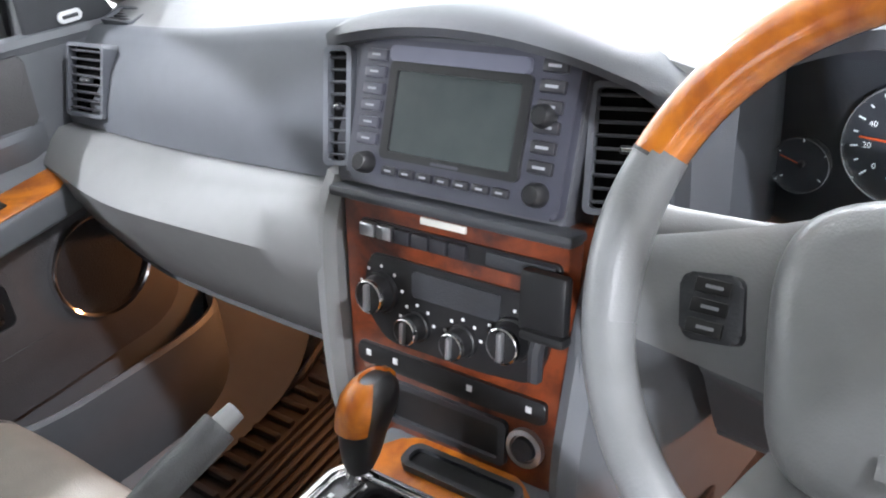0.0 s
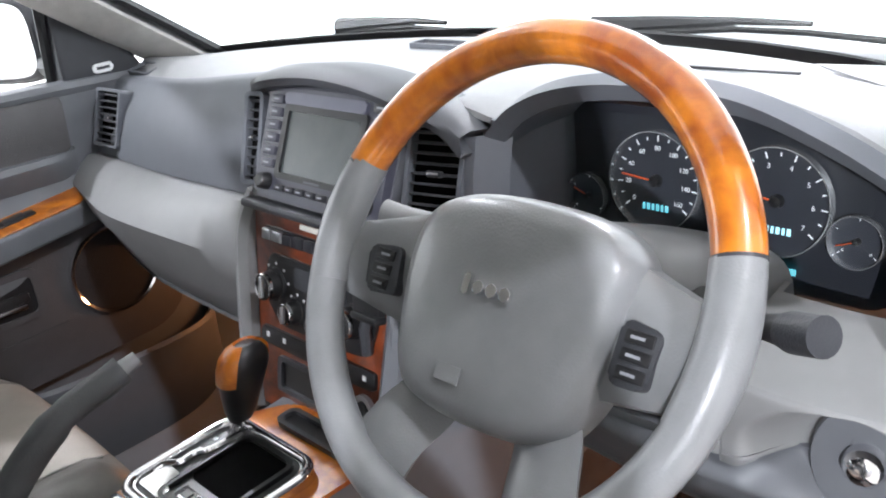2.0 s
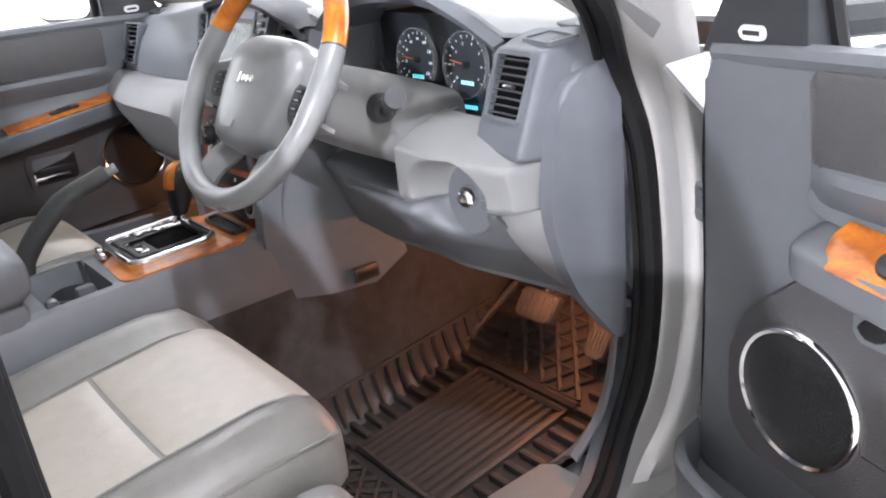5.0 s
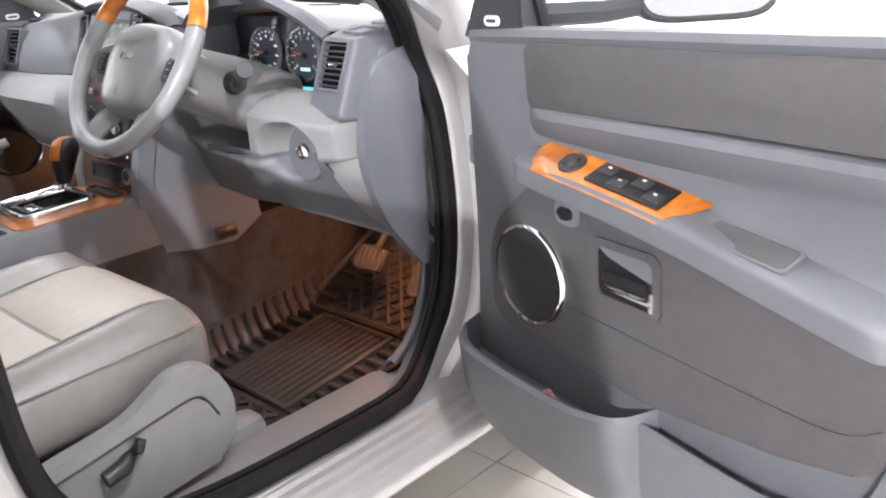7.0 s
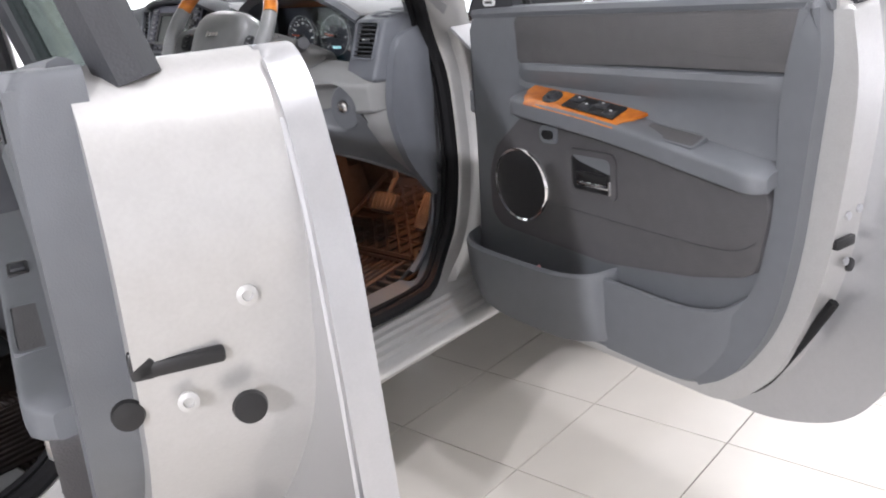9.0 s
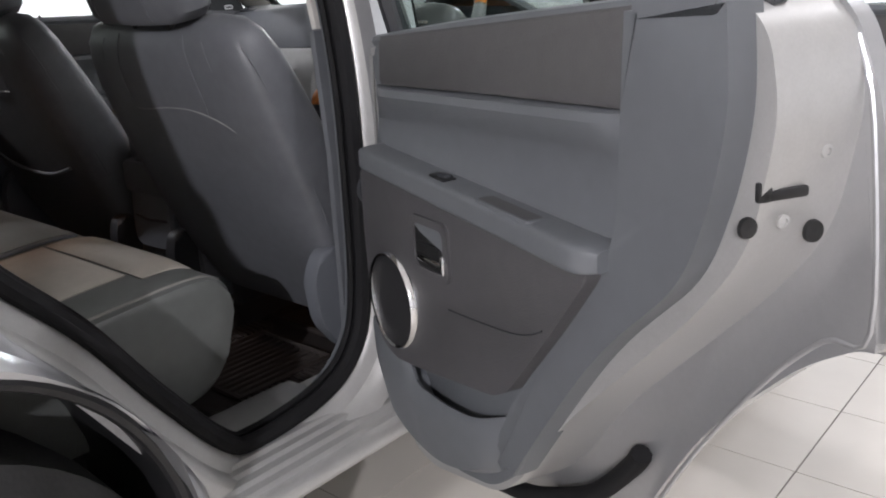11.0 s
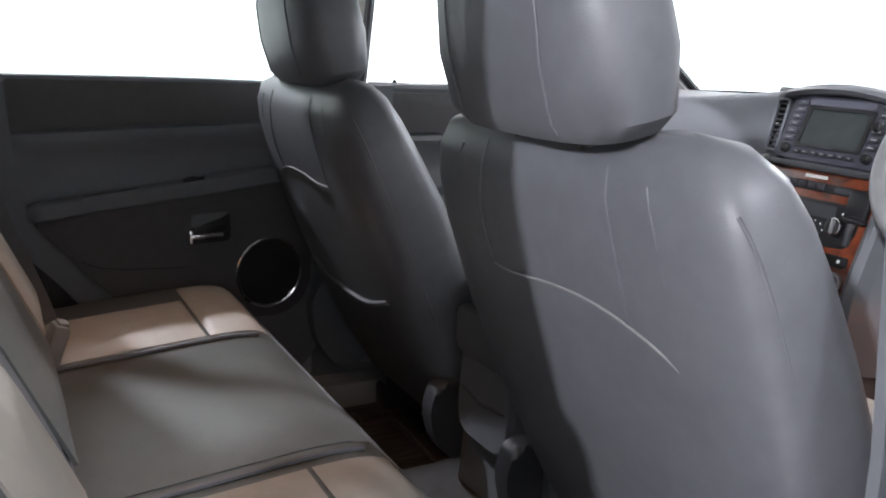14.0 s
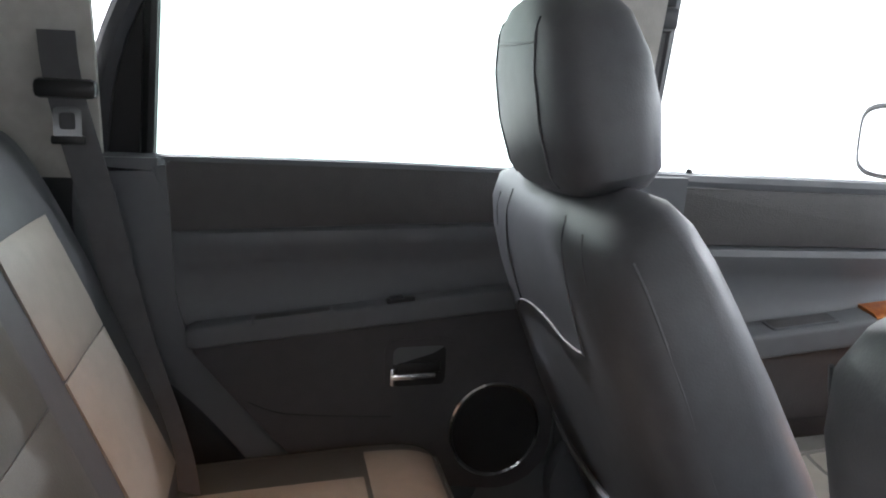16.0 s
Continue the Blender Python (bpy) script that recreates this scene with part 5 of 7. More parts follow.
part("blank_switch", box(0.078, 0.069, 0.004, 0.07, 0.013, 0.006, 0.002, SK), DARK, row)
hv = part("heater_panel", plate(round_outline([(-0.096, 0.045), (0.108, 0.045), (0.112, 0.0), (0.098, -0.038), (0.04, -0.043), (-0.072, -0.043), (-0.104, -0.01)], 0.012), 0.0, 0.004, SK, 0.003), BLACK, ST, "black heater panel")
part("heater_display", plate(ring_rect(-0.04, 0.012, 0.06, 0.038, 0.004), 0.004, 0.006, SK, 0.001), DARK, hv)
for x, y, r in ((-0.079, 0.007, 0.0185), (-0.034, -0.017, 0.0145), (0.020, -0.017, 0.0145), (0.075, 0.000, 0.0185)):
    kn = part("heater_knob", lathe([(0.0, 0.002), (r * 1.15, 0.002), (r * 1.12, 0.006), (r, 0.007), (r * 0.92, 0.020), (r * 0.8, 0.022), (0, 0.022)], SK @ pose(x, y, 0.002), 26), BLACK, hv, "black heater knob")
    part("knob_rim", lathe([(r * 0.80, 0.0), (r * 0.93, 0.0), (r * 0.91, 0.004), (r * 0.84, 0.005), (r * 0.80, 0.003)], SK @ pose(x, y, 0.0205), 26), CHROME, kn, "chrome knob rim")
    part("knob_grip", box(x, y, 0.026, r * 0.30, r * 1.5, 0.008, 0.002, SK), SATIN, kn, "bright knob pointer")
    for a in range(-2, 3):
        an = radians(90 + a * 38)
        part("knob_print", box(x + r * 1.45 * math.cos(an), y + r * 1.45 * math.sin(an), 0.0045, 0.003, 0.003, 0.0006, 0, SK), WHITE, kn)
lower = part("switch_strip", plate(round_outline([(-0.110, -0.052), (0.112, -0.052), (0.112, -0.074), (0.06, -0.076), (-0.110, -0.074)], 0.006), 0.0, 0.005, SK, 0.002), BLACK, ST, "row of small switches")
for x in (-0.095, -0.06, 0.03, 0.095):
    part("switch_mark", box(x, -0.062, 0.0055, 0.006, 0.006, 0.001, 0, SK), WHITE, lower)
part("storage_bin", hole_plate(ring_rect(-0.074, -0.130, 0.072, -0.084, 0.006), ring_rect(-0.066, -0.124, 0.064, -0.090, 0.004), -0.002, 0.006, SK), DARK, ST, "open storage bin")
# Black sheet stands for the shade inside the bin; no hollow is cut.
part("bin_shade", plate(rect(-0.067, -0.125, 0.065, -0.089), 0.0004, 0.0012, SK), BLACK, ST)
so = part("power_socket", lathe([(0.0, 0.0), (0.019, 0.0), (0.019, 0.006), (0.014, 0.007), (0.013, 0.003), (0, 0.003)], SK @ pose(0.092, -0.103, 0.0), 22), SATIN, ST, "silver power socket")
part("socket_cap", lathe([(0.0, 0.002), (0.012, 0.002), (0.011, 0.009), (0, 0.010)], SK @ pose(0.092, -0.103, 0.0), 18), DARK, so)
# phone holder clipped to the stack
PH = thing("phone_holder", SK @ Vector((0.108, 0.03, 0.02)), "black phone holder clipped to the centre stack", "phone holder")
part("cradle", box(0.110, 0.046, 0.014, 0.046, 0.056, 0.014, 0.005, SK), BLACK, PH)
part("clamp", box(0.114, 0.018, 0.018, 0.044, 0.010, 0.018, 0.004, SK), BLACK, PH)
part("stem", tube([SK @ Vector((0.108, 0.03, 0.010)), SK @ Vector((0.104, 0.0, 0.014)), SK @ Vector((0.10, -0.03, 0.006))], 0.007, 8), DARK, PH)
# light strip down the side of the stack, grey flank towards the driver
strip = spline([(-0.150, 0.282, 1.075), (-0.152, 0.255, 1.03), (-0.146, 0.232, 0.94), (-0.136, 0.215, 0.86), (-0.128, 0.212, 0.80)], 6)
part("stack_strip", loft([[(p.x - 0.016, p.y + 0.030, p.z), (p.x - 0.012, p.y - 0.004, p.z), (p.x + 0.004, p.y - 0.010, p.z), (p.x + 0.016, p.y - 0.002, p.z), (p.x + 0.018, p.y + 0.03, p.z)] for p in strip]), LIGHT, DB, "light stone strip beside the stack")
strip = spline([(0.160, 0.285, 1.075), (0.152, 0.255, 1.02), (0.145, 0.232, 0.94), (0.138, 0.215, 0.86), (0.135, 0.212, 0.80)], 6)
part("stack_strip", loft([[(p.x + 0.02, p.y + 0.030, p.z), (p.x + 0.012, p.y - 0.004, p.z), (p.x - 0.004, p.y - 0.010, p.z), (p.x - 0.016, p.y - 0.002, p.z), (p.x - 0.018, p.y + 0.03, p.z)] for p in strip]), MIDG, DB)
rows = [[(0.150, 0.235, 1.02), (0.146, 0.222, 0.90), (0.142, 0.210, 0.80), (0.146, 0.20, 0.70)], [(0.178, 0.33, 1.02), (0.18, 0.32, 0.90), (0.18, 0.31, 0.80), (0.178, 0.31, 0.685)], [(0.198, 0.39, 1.02), (0.20, 0.39, 0.90), (0.20, 0.39, 0.80), (0.20, 0.395, 0.685)], [(0.21, 0.43, 1.02), (0.215, 0.44, 0.90), (0.22, 0.45, 0.80), (0.226, 0.455, 0.735)]]
part("stack_flank", sheet(rows, 0.008), MIDG, DB, "grey flank of the stack")
rows = [[(-x + 0.008, y + 0.024, z) for x, y, z in r] for r in rows]
part("stack_flank", sheet(rows, 0.008), CARPET, DB, "carpeted flank of the stack")

# instrument binnacle
rows = []
for k in range(41):
    a = k / 40
    x = 0.205 + 0.385 * a
    zt = knots(x, [(0.20, (1.165,)), (0.235, (1.200,)), (0.29, (1.222,)), (0.36, (1.228,)), (0.45, (1.220,)), (0.53, (1.188,)), (0.595, (1.150,))])[0]
    yf = 0.355 + 0.05 * a
    rows.append([(x, yf + 0.012, zt - 0.002), (x, yf, zt - 0.006), (x + 0.002, yf + 0.006, zt - 0.014), (x * 0.96 + 0.016, 0.46, 1.04 + (zt - 1.04) * 0.90)])
part("binnacle_hood", sheet(rows, 0.006), DASH, DB, "dark hood over the instruments")
own = sheet([[(0.205, 0.358, 1.18), (0.208, 0.352, 1.10), (0.212, 0.34, 1.02)], [(0.222, 0.40, 1.18), (0.222, 0.40, 1.10), (0.222, 0.40, 1.02)], [(0.226, 0.462, 1.17), (0.226, 0.462, 1.10), (0.226, 0.462, 1.02)]], 0.006)
part("binnacle_side", own, DASH, DB)
own = sheet([[(0.592, 0.40, 1.14), (0.60, 0.385, 1.08), (0.60, 0.372, 1.02)], [(0.57, 0.46, 1.13), (0.575, 0.46, 1.08), (0.575, 0.46, 1.02)]], 0.006)
part("binnacle_side", own, DASH, DB)
own = sheet([[(0.184, 0.336, 1.166), (0.186, 0.325, 1.13), (0.190, 0.312, 1.06), (0.195, 0.305, 1.0)], [(0.198, 0.338, 1.168), (0.200, 0.326, 1.13), (0.204, 0.312, 1.06), (0.208, 0.305, 1.0)], [(0.222, 0.368, 1.168), (0.222, 0.358, 1.13), (0.224, 0.345, 1.06), (0.226, 0.336, 1.0)]], 0.008)
part("divider_panel", own, DASH, DB)

CL = basis((0.385, 0.456, 1.092), (1, 0, 0), (0, -1, 0.10))
IC = thing("instrument_cluster", CL.translation, "black instrument cluster with chrome ringed dials lit cyan", "instrument cluster")
part("back_plate", plate(ring_rect(-0.172, -0.075, 0.185, 0.085, 0.03), -0.02, -0.004, CL), material("slate_cluster_plastic", (0.022, 0.024, 0.031), 0.4), IC)


def dial(cx, cy, r, ticks, ndl, lcd, numbers=()):
    g = part("dial", lathe([(0.0, -0.006), (r, -0.006), (r, 0.0), (0.0, 0.0)], CL @ pose(cx, cy, 0), 40), GAUGE, IC, "black dial face")
    part("dial_ring", lathe([(r * 0.985, -0.002), (r * 0.99, 0.004), (r * 1.005, 0.009), (r * 1.025, 0.009), (r * 1.04, 0.0), (r * 0.985, -0.002)], CL @ pose(cx, cy, 0), 48), RING, g, "chrome dial ring")
    for k in range(ticks):
        a = radians(220 - 260 * k / (ticks - 1))
        big = k % 2 == 0
        part("tick", box(r * 0.86, 0, 0.0006, r * (0.12 if big else 0.07), r * 0.025, 0.0006, 0, CL @ pose(cx, cy, 0) @ pose(0, 0, 0, 0, 0, math.degrees(a))), LITPRINT, g)
    for k, word in enumerate(numbers):
        a = radians(220 - 260 * k / (len(numbers) - 1))
        cu = bpy.data.curves.new("numeral", "FONT")
        cu.body, cu.size, cu.align_x, cu.align_y, cu.extrude = word, r * 0.135, "CENTER", "CENTER", 0.0002
        tmp = bpy.data.objects.new("numeral", cu)
        me = bpy.data.meshes.new_from_object(tmp)
        bpy.data.objects.remove(tmp)
        own = bmesh.new()
        own.from_mesh(me)
        bmesh.ops.transform(own, matrix=CL @ pose(cx + r * 0.66 * math.cos(a), cy + r * 0.66 * math.sin(a), 0.0008), verts=own.verts)
        part("numeral", own, LITPRINT, g)
    part("needle", box(-r * 0.42, 0, 0.004, r * 0.72, r * 0.035, 0.002, 0.0005, CL @ pose(cx, cy, 0) @ pose(0, 0, 0, 0, 0, ndl)), NEEDLE, g, "orange needle")
    part("needle_hub", lathe([(0.0, 0), (r * 0.13, 0), (r * 0.11, 0.007), (0, 0.008)], CL @ pose(cx, cy, 0), 18), BLACK, g)
    if lcd:
        ro = part("readout", box(0, -r * 0.55, 0.0008, r * 0.70, r * 0.24, 0.0006, 0, CL @ pose(cx, cy, 0)), GAUGE, g, "cyan lit readout")
        for k in range(6):
            part("readout_bar", box(r * (-0.26 + 0.105 * k), -r * 0.55, 0.0014, r * (0.05 + 0.02 * (k % 2)), r * 0.13, 0.0006, 0, CL @ pose(cx, cy, 0)), LCD, ro)


dial(-0.055, 0.012, 0.0505, 17, -5, True, [str(v) for v in range(0, 161, 20)])
dial(0.072, 0.012, 0.0505, 15, -8, True, [str(v) for v in range(0, 8)])
dial(-0.138, -0.016, 0.0245, 5, -20, False)
dial(0.146, -0.012, 0.0235, 5, 20, False, ["C", "H"])
part("readout", box(0.075, -0.053, 0.0012, 0.040, 0.006, 0.0006, 0, CL), LCD, IC, "cyan lit bar")
part("lens", plate(ring_rect(-0.168, -0.072, 0.180, 0.080, 0.03), 0.014, 0.016, CL), GLASS, IC).visible_shadow = False

# driver's side around the outer vent
front = ring_rect(-0.045, -0.086, 0.047, 0.048, 0.010)
own = hole_plate(front, ring_rect(-0.037, -0.043, 0.037, 0.043, 0.005), -0.030, -0.001, VR)
rings = []
for k, (grow, d, back) in enumerate(((0.0, -0.001, 0.0), (0.003, -0.002, 0.0), (0.0055, -0.005, 0.0), (0.007, -0.010, 0.03), (0.007, -0.010, 0.25), (0.007, -0.010, 0.6), (0.007, -0.010, 1.0))):
    ring = []
    for u, v in front:
        q = VR @ Vector((u * (1 + grow / 0.046), v * (1 + grow / 0.06), d))
        a, b = (u + 0.045) / 0.092, (v + 0.086) / 0.134
        end = Vector((0.574 + 0.143 * a, 0.462 + 0.060 * a * b, 1.000 + 0.163 * b))
        ring.append(q.lerp(end, back))
    rings.append(ring)
part("vent_panel", loft(rings, False, True, own), DASH, DB, "slate grey vent housing with a rounded front edge")
part("lower_cluster_panel", sheet([[(0.21, 0.335, 1.035), (0.21, 0.335, 0.99)], [(0.40, 0.37, 1.030), (0.40, 0.35, 0.98)], [(0.60, 0.375, 1.035), (0.60, 0.36, 0.98)]], 0.02), DASH, DB)
# knee panel with the lamp switch
def dent(p):
    """The round recess for the lamp switch, open towards the wheel."""
    dx, dz = p[0] - 0.594, p[2] - 0.955
    r = math.hypot(dx, dz * 0.92)
    lim = 0.056 + (0.028 if dx < 0 else 0.0) * (dx / r if r > 1e-6 else 0) ** 2
    k = max(0.0, min(1.0, (lim - r) / (lim - 0.045)))
    k = k * k * (3 - 2 * k)
    return (p[0], p[1] + max(0.0, 0.331 - p[1]) * k, p[2])


kp = []
for k in range(131):
    t = k / 130
    x = 0.500 + 0.202 * t
    y0 = 0.272 + 0.055 * t ** 2 + 0.05 * max(0, (t - 0.9) / 0.1) ** 2
    zt = 1.052 - 0.019 * t
    prof = spline([(x, y0 + 0.10, zt + 0.008), (x, y0 + 0.05, zt - 0.007), (x, y0 + 0.010, zt - 0.022), (x, y0 + 0.003, zt - 0.027), (x, y0 + 0.0005, zt - 0.034), (x, y0 + 0.002, 0.99), (x, y0 + 0.006, 0.97), (x, y0 + 0.008, 0.950), (x, y0 + 0.013, 0.947), (x, y0 + 0.12, 0.945)], 12)
    kp.append([dent(p) for p in prof])
part("knee_panel", sheet(kp, 0.004), LIGHT, DB, "light stone knee panel with a round recess")
part("knee_side", plate([(0.276, 1.022), (0.276, 0.95), (0.40, 0.945), (0.40, 1.056), (0.32, 1.044)], 0, 0.006, basis((0.493, 0, 0), (0, 1, 0), (1, 0, 0))), LIGHT, DB)
LS = basis((0.597, 0.326, 0.955), (1, 0.12, 0), (0.12, -1, 0.10))
part("lamp_socket", loft([superring(LS @ Vector((0.004, -0.002, h)), LS.to_3x3() @ Vector((1, 0, 0)), LS.to_3x3() @ Vector((0, 1, 0)), a, a * 1.14, 2.0, 36) for a, h in ((0.047, -0.03), (0.047, 0.000), (0.045, 0.003), (0.034, 0.004), (0.024, 0.002))]), MIDG, DB, "round blue-grey lamp switch dish")
part("lamp_switch", lathe([(0.017, 0.0), (0.017, 0.006), (0.0155, 0.013), (0.011, 0.018), (0.005, 0.0205), (0.0, 0.021)], LS, 28), CHROME, DB, "chrome headlamp switch")
# lower panel sweeping under the column
lp = []
for k in range(131):
    t = k / 130
    x = 0.215 + 0.440 * t
    zt = 0.950 - 0.012 * math.sin(math.pi * t)
    zb = knots(x, [(0.21, (0.835,)), (0.35, (0.830,)), (0.47, (0.838,)), (0.555, (0.825,)), (0.61, (0.775,)), (0.66, (0.735,))])[0]
    yb = knots(x, [(0.21, (0.37,)), (0.35, (0.36,)), (0.50, (0.35,)), (0.56, (0.375,)), (0.61, (0.465,)), (0.66, (0.53,))])[0]
    y0 = knots(x, [(0.21, (0.325,)), (0.35, (0.290,)), (0.50, (0.278,)), (0.60, (0.296,)), (0.66, (0.325,))])[0]
    prof = spline([(x, y0 + 0.08, zt + 0.004), (x, y0 + 0.02, zt), (x, y0, zt - 0.010), (x, 0.75 * y0 + 0.25 * yb, 0.72 * zt + 0.28 * zb), (x, 0.4 * y0 + 0.6 * yb, 0.36 * zt + 0.64 * zb), (x, yb, zb), (x, yb + 0.03, zb - 0.006), (x, yb + 0.25, zb + 0.03)], 12)
    lp.append([dent(p) for p in prof])
part("lower_panel", sheet(lp, 0.006), MIDG, DB, "grey lower dash panel")
part("tray", sheet([[(x, y, z) for y, z in ((0.286, 0.952), (0.290, 0.936), (0.315, 0.934), (0.36, 0.950), (0.41, 0.968))] for x in (0.33, 0.40, 0.493)], 0.004), MIDG, DB, "blue-grey open tray under the column")
rows = [[(0.650, 0.330, 0.944), (0.652, 0.345, 0.90), (0.650, 0.41, 0.82), (0.648, 0.50, 0.745), (0.645, 0.535, 0.728)], [(0.674, 0.335, 0.944), (0.678, 0.35, 0.90), (0.674, 0.415, 0.82), (0.670, 0.505, 0.742), (0.666, 0.54, 0.725)], [(0.712, 0.37, 0.945), (0.714, 0.385, 0.90), (0.712, 0.44, 0.82), (0.708, 0.52, 0.742), (0.70, 0.555, 0.725)]]
rows = [spline(r, 5) for r in rows]
part("corner_strip", sheet(rows, 0.01), LIGHT, DB, "light stone corner strip")
# end cap beside the door
ec = round_outline([(0.395, 1.112), (0.500, 1.135), (0.502, 0.90), (0.495, 0.70), (0.47, 0.72), (0.39, 0.82), (0.352, 0.94), (0.372, 1.05)], [0.028, 0.02, 0.1, 0.02, 0.03, 0.08, 0.08, 0.08])
for s in (1, -1):
    part("end_cap", plate(ec, 0, 0.022, basis((s * 0.703, 0, 0), (0, 1, 0), (s, 0, 0)) if s > 0 else basis((-0.738, 0, 0), (0, 1, 0), (1, 0, 0)), 0.008, 3), DASH, DB, "dark grey side cover")
part("end_frame", plate(round_outline([(0.42, 1.14), (0.56, 1.15), (0.575, 0.73), (0.56, 0.73), (0.47, 0.84), (0.42, 0.95), (0.42, 1.06)], 0.03), -0.05, 0.0, basis((0.711, 0, 0), (0, 1, 0), (1, 0, 0)), 0.006), MIDG, DB)

# ---- steering wheel and column ----
TAU = radians(33)
WC = Vector((0.4117, 0.1240, 1.1490))
WM = basis(WC, (1, 0, 0), (0, -math.cos(TAU), math.sin(TAU)))
SW = thing("steering_wheel", WC, "leather and amber wood steering wheel with a grey centre pad", "steering wheel")


def rim_arc(a0, a1, r, n=30, R=0.1735, squash=1.0, flatten=1.0):
    pts = [WM @ Vector((R * math.cos(radians(a0 + (a1 - a0) * k / n)), R * math.sin(radians(a0 + (a1 - a0) * k / n)), 0)) for k in range(n + 1)]
    own = bmesh.new()
    rings = []
    for k, p in enumerate(pts):
        a = radians(a0 + (a1 - a0) * k / n)
        rad = WM.to_3x3() @ Vector((math.cos(a), math.sin(a), 0))
        ax = WM.to_3x3() @ Vector((0, 0, 1))
        q = r if flatten == 1.0 else 0.0156 + (r - 0.0156) * math.sin(math.pi * k / n) ** 0.8
        rings.append([p + (rad * math.cos(j * 2 * math.pi / 16) * q * squash + ax * math.sin(j * 2 * math.pi / 16) * q) for j in range(16)])
    return loft(rings)


part("wood_rim", rim_arc(17, 160, 0.0160, 48), WOOD, SW, "glossy amber wood rim section")
part("leather_rim", rim_arc(160, 377, 0.0156, 72), RIMLEATHER, SW, "pale grey leather rim section")
for a in (17, 160):
    part("rim_joint", rim_arc(a - 0.35, a + 0.35, 0.0161, 2), DARK, SW)
for a in (178, 2):
    part("rim_grip", rim_arc(a - 20, a + 15, 0.0172, 24, 0.1725, 1.0, 0.5), RIMLEATHER, SW)
# pad
def pad_outline(s):
    base = [(-0.092, 0.028), (-0.078, 0.056), (-0.04, 0.070), (0.02, 0.072), (0.072, 0.064), (0.096, 0.034), (0.090, -0.018), (0.070, -0.070), (0.034, -0.088), (-0.04, -0.088), (-0.074, -0.070), (-0.088, -0.018)]
    return [(p.x * s, p.y * s - 0.012 * (1 - s)) for p in spline([(x, y, 0) for x, y in base], 4, True)]
part("airbag_pad", loft([[WM @ Vector((x + 0.006, y - 0.012, h + 0.008 * math.cos(x * 12) - 0.03 * max(0, -y))) for x, y in pad_outline(s)] for h, s in ((-0.056, 0.98), (-0.044, 1.03), (-0.026, 1.03), (-0.012, 1.0), (-0.004, 0.965), (0.0015, 0.91), (0.005, 0.80), (0.007, 0.55), (0.008, 0.2))]), RIMLEATHER, SW, "grey padded centre")
em = part("emblem", plate(ring_rect(-0.010, -0.015, -0.004, 0.000, 0.002), 0.016, 0.020, WM, 0.0008), CHROME, SW, "small chrome emblem")
for k, w in enumerate((0.0095, 0.0095, 0.0095)):
    part("emblem_piece", plate(ring_rect(-0.001 + 0.0118 * k, -0.013, -0.001 + 0.0118 * k + w, -0.003, 0.0045), 0.016, 0.020, WM, 0.0008), CHROME, em)
part("airbag_mark", box(-0.004, -0.070, 0.0150, 0.022, 0.012, 0.001, 0, WM), RIMLEATHER, SW)
# spokes
for s in (-1, 1):
    rows = []
    for k in range(9):
        t = k / 8
        x = 0.066 + 0.102 * t
        yt, yb = 0.046 - 0.034 * t ** 0.8, -0.058 + 0.014 * t
        h = -0.016 + 0.008 * t
        rows.append([WM @ Vector((s * x, y, z)) for y, z in ((yt + 0.004, h - 0.030), (yt + 0.003, h - 0.008), (yt - 0.006, h), (0.7 * yt + 0.3 * yb, h + 0.005), (0.4 * yt + 0.6 * yb, h + 0.004), (yb + 0.008, h - 0.002), (yb, h - 0.010), (yb - 0.002, h - 0.032))])
    part("side_spoke", sheet(rows, 0.006), RIMLEATHER, SW, "grey side spoke")
    corners = [(-0.136, 0.000), (-0.100, 0.004), (-0.093, -0.034), (-0.128, -0.037)] if s < 0 else [(0.104, 0.002), (0.134, -0.002), (0.130, -0.040), (0.103, -0.041)]
    pod = part("switch_pod", plate(round_outline(corners, 0.007), -0.030, -0.004, WM, 0.003), DARK, SW, "dark switch pod with white marks")
    px, py = sum(c[0] for c in corners) / 4, sum(c[1] for c in corners) / 4
    for k in range(3):
        part("pod_key", box(px + 0.001 * s, py + 0.0115 - 0.0115 * k, -0.0036, 0.021, 0.0085, 0.002, 0.001, WM), BLACK, pod)
        part("pod_print", box(px, py + 0.0115 - 0.0115 * k, -0.0022, 0.010, 0.002, 0.0006, 0, WM), KEYP, pod)
    rows = [[WM @ Vector((s * x + 0.008, y, h)) for x, y, h in r] for r in (((0.022, -0.086, -0.034), (0.030, -0.112, -0.026), (0.040, -0.138, -0.014), (0.048, -0.166, -0.010)), ((0.036, -0.084, -0.022), (0.046, -0.108, -0.014), (0.056, -0.132, -0.004), (0.066, -0.158, -0.002)), ((0.056, -0.076, -0.022), (0.066, -0.098, -0.014), (0.078, -0.122, -0.004), (0.088, -0.146, -0.002)), ((0.068, -0.066, -0.034), (0.080, -0.086, -0.026), (0.092, -0.110, -0.014), (0.104, -0.134, -0.010)))]
    part("lower_spoke", sheet([spline(r, 4) for r in rows], 0.008), RIMLEATHER, SW, "grey lower spoke")
# column shroud and stalks
CO = thing("steering_column", (0.41, 0.30, 1.05), "light grey steering column shroud with stalks", "steering column")
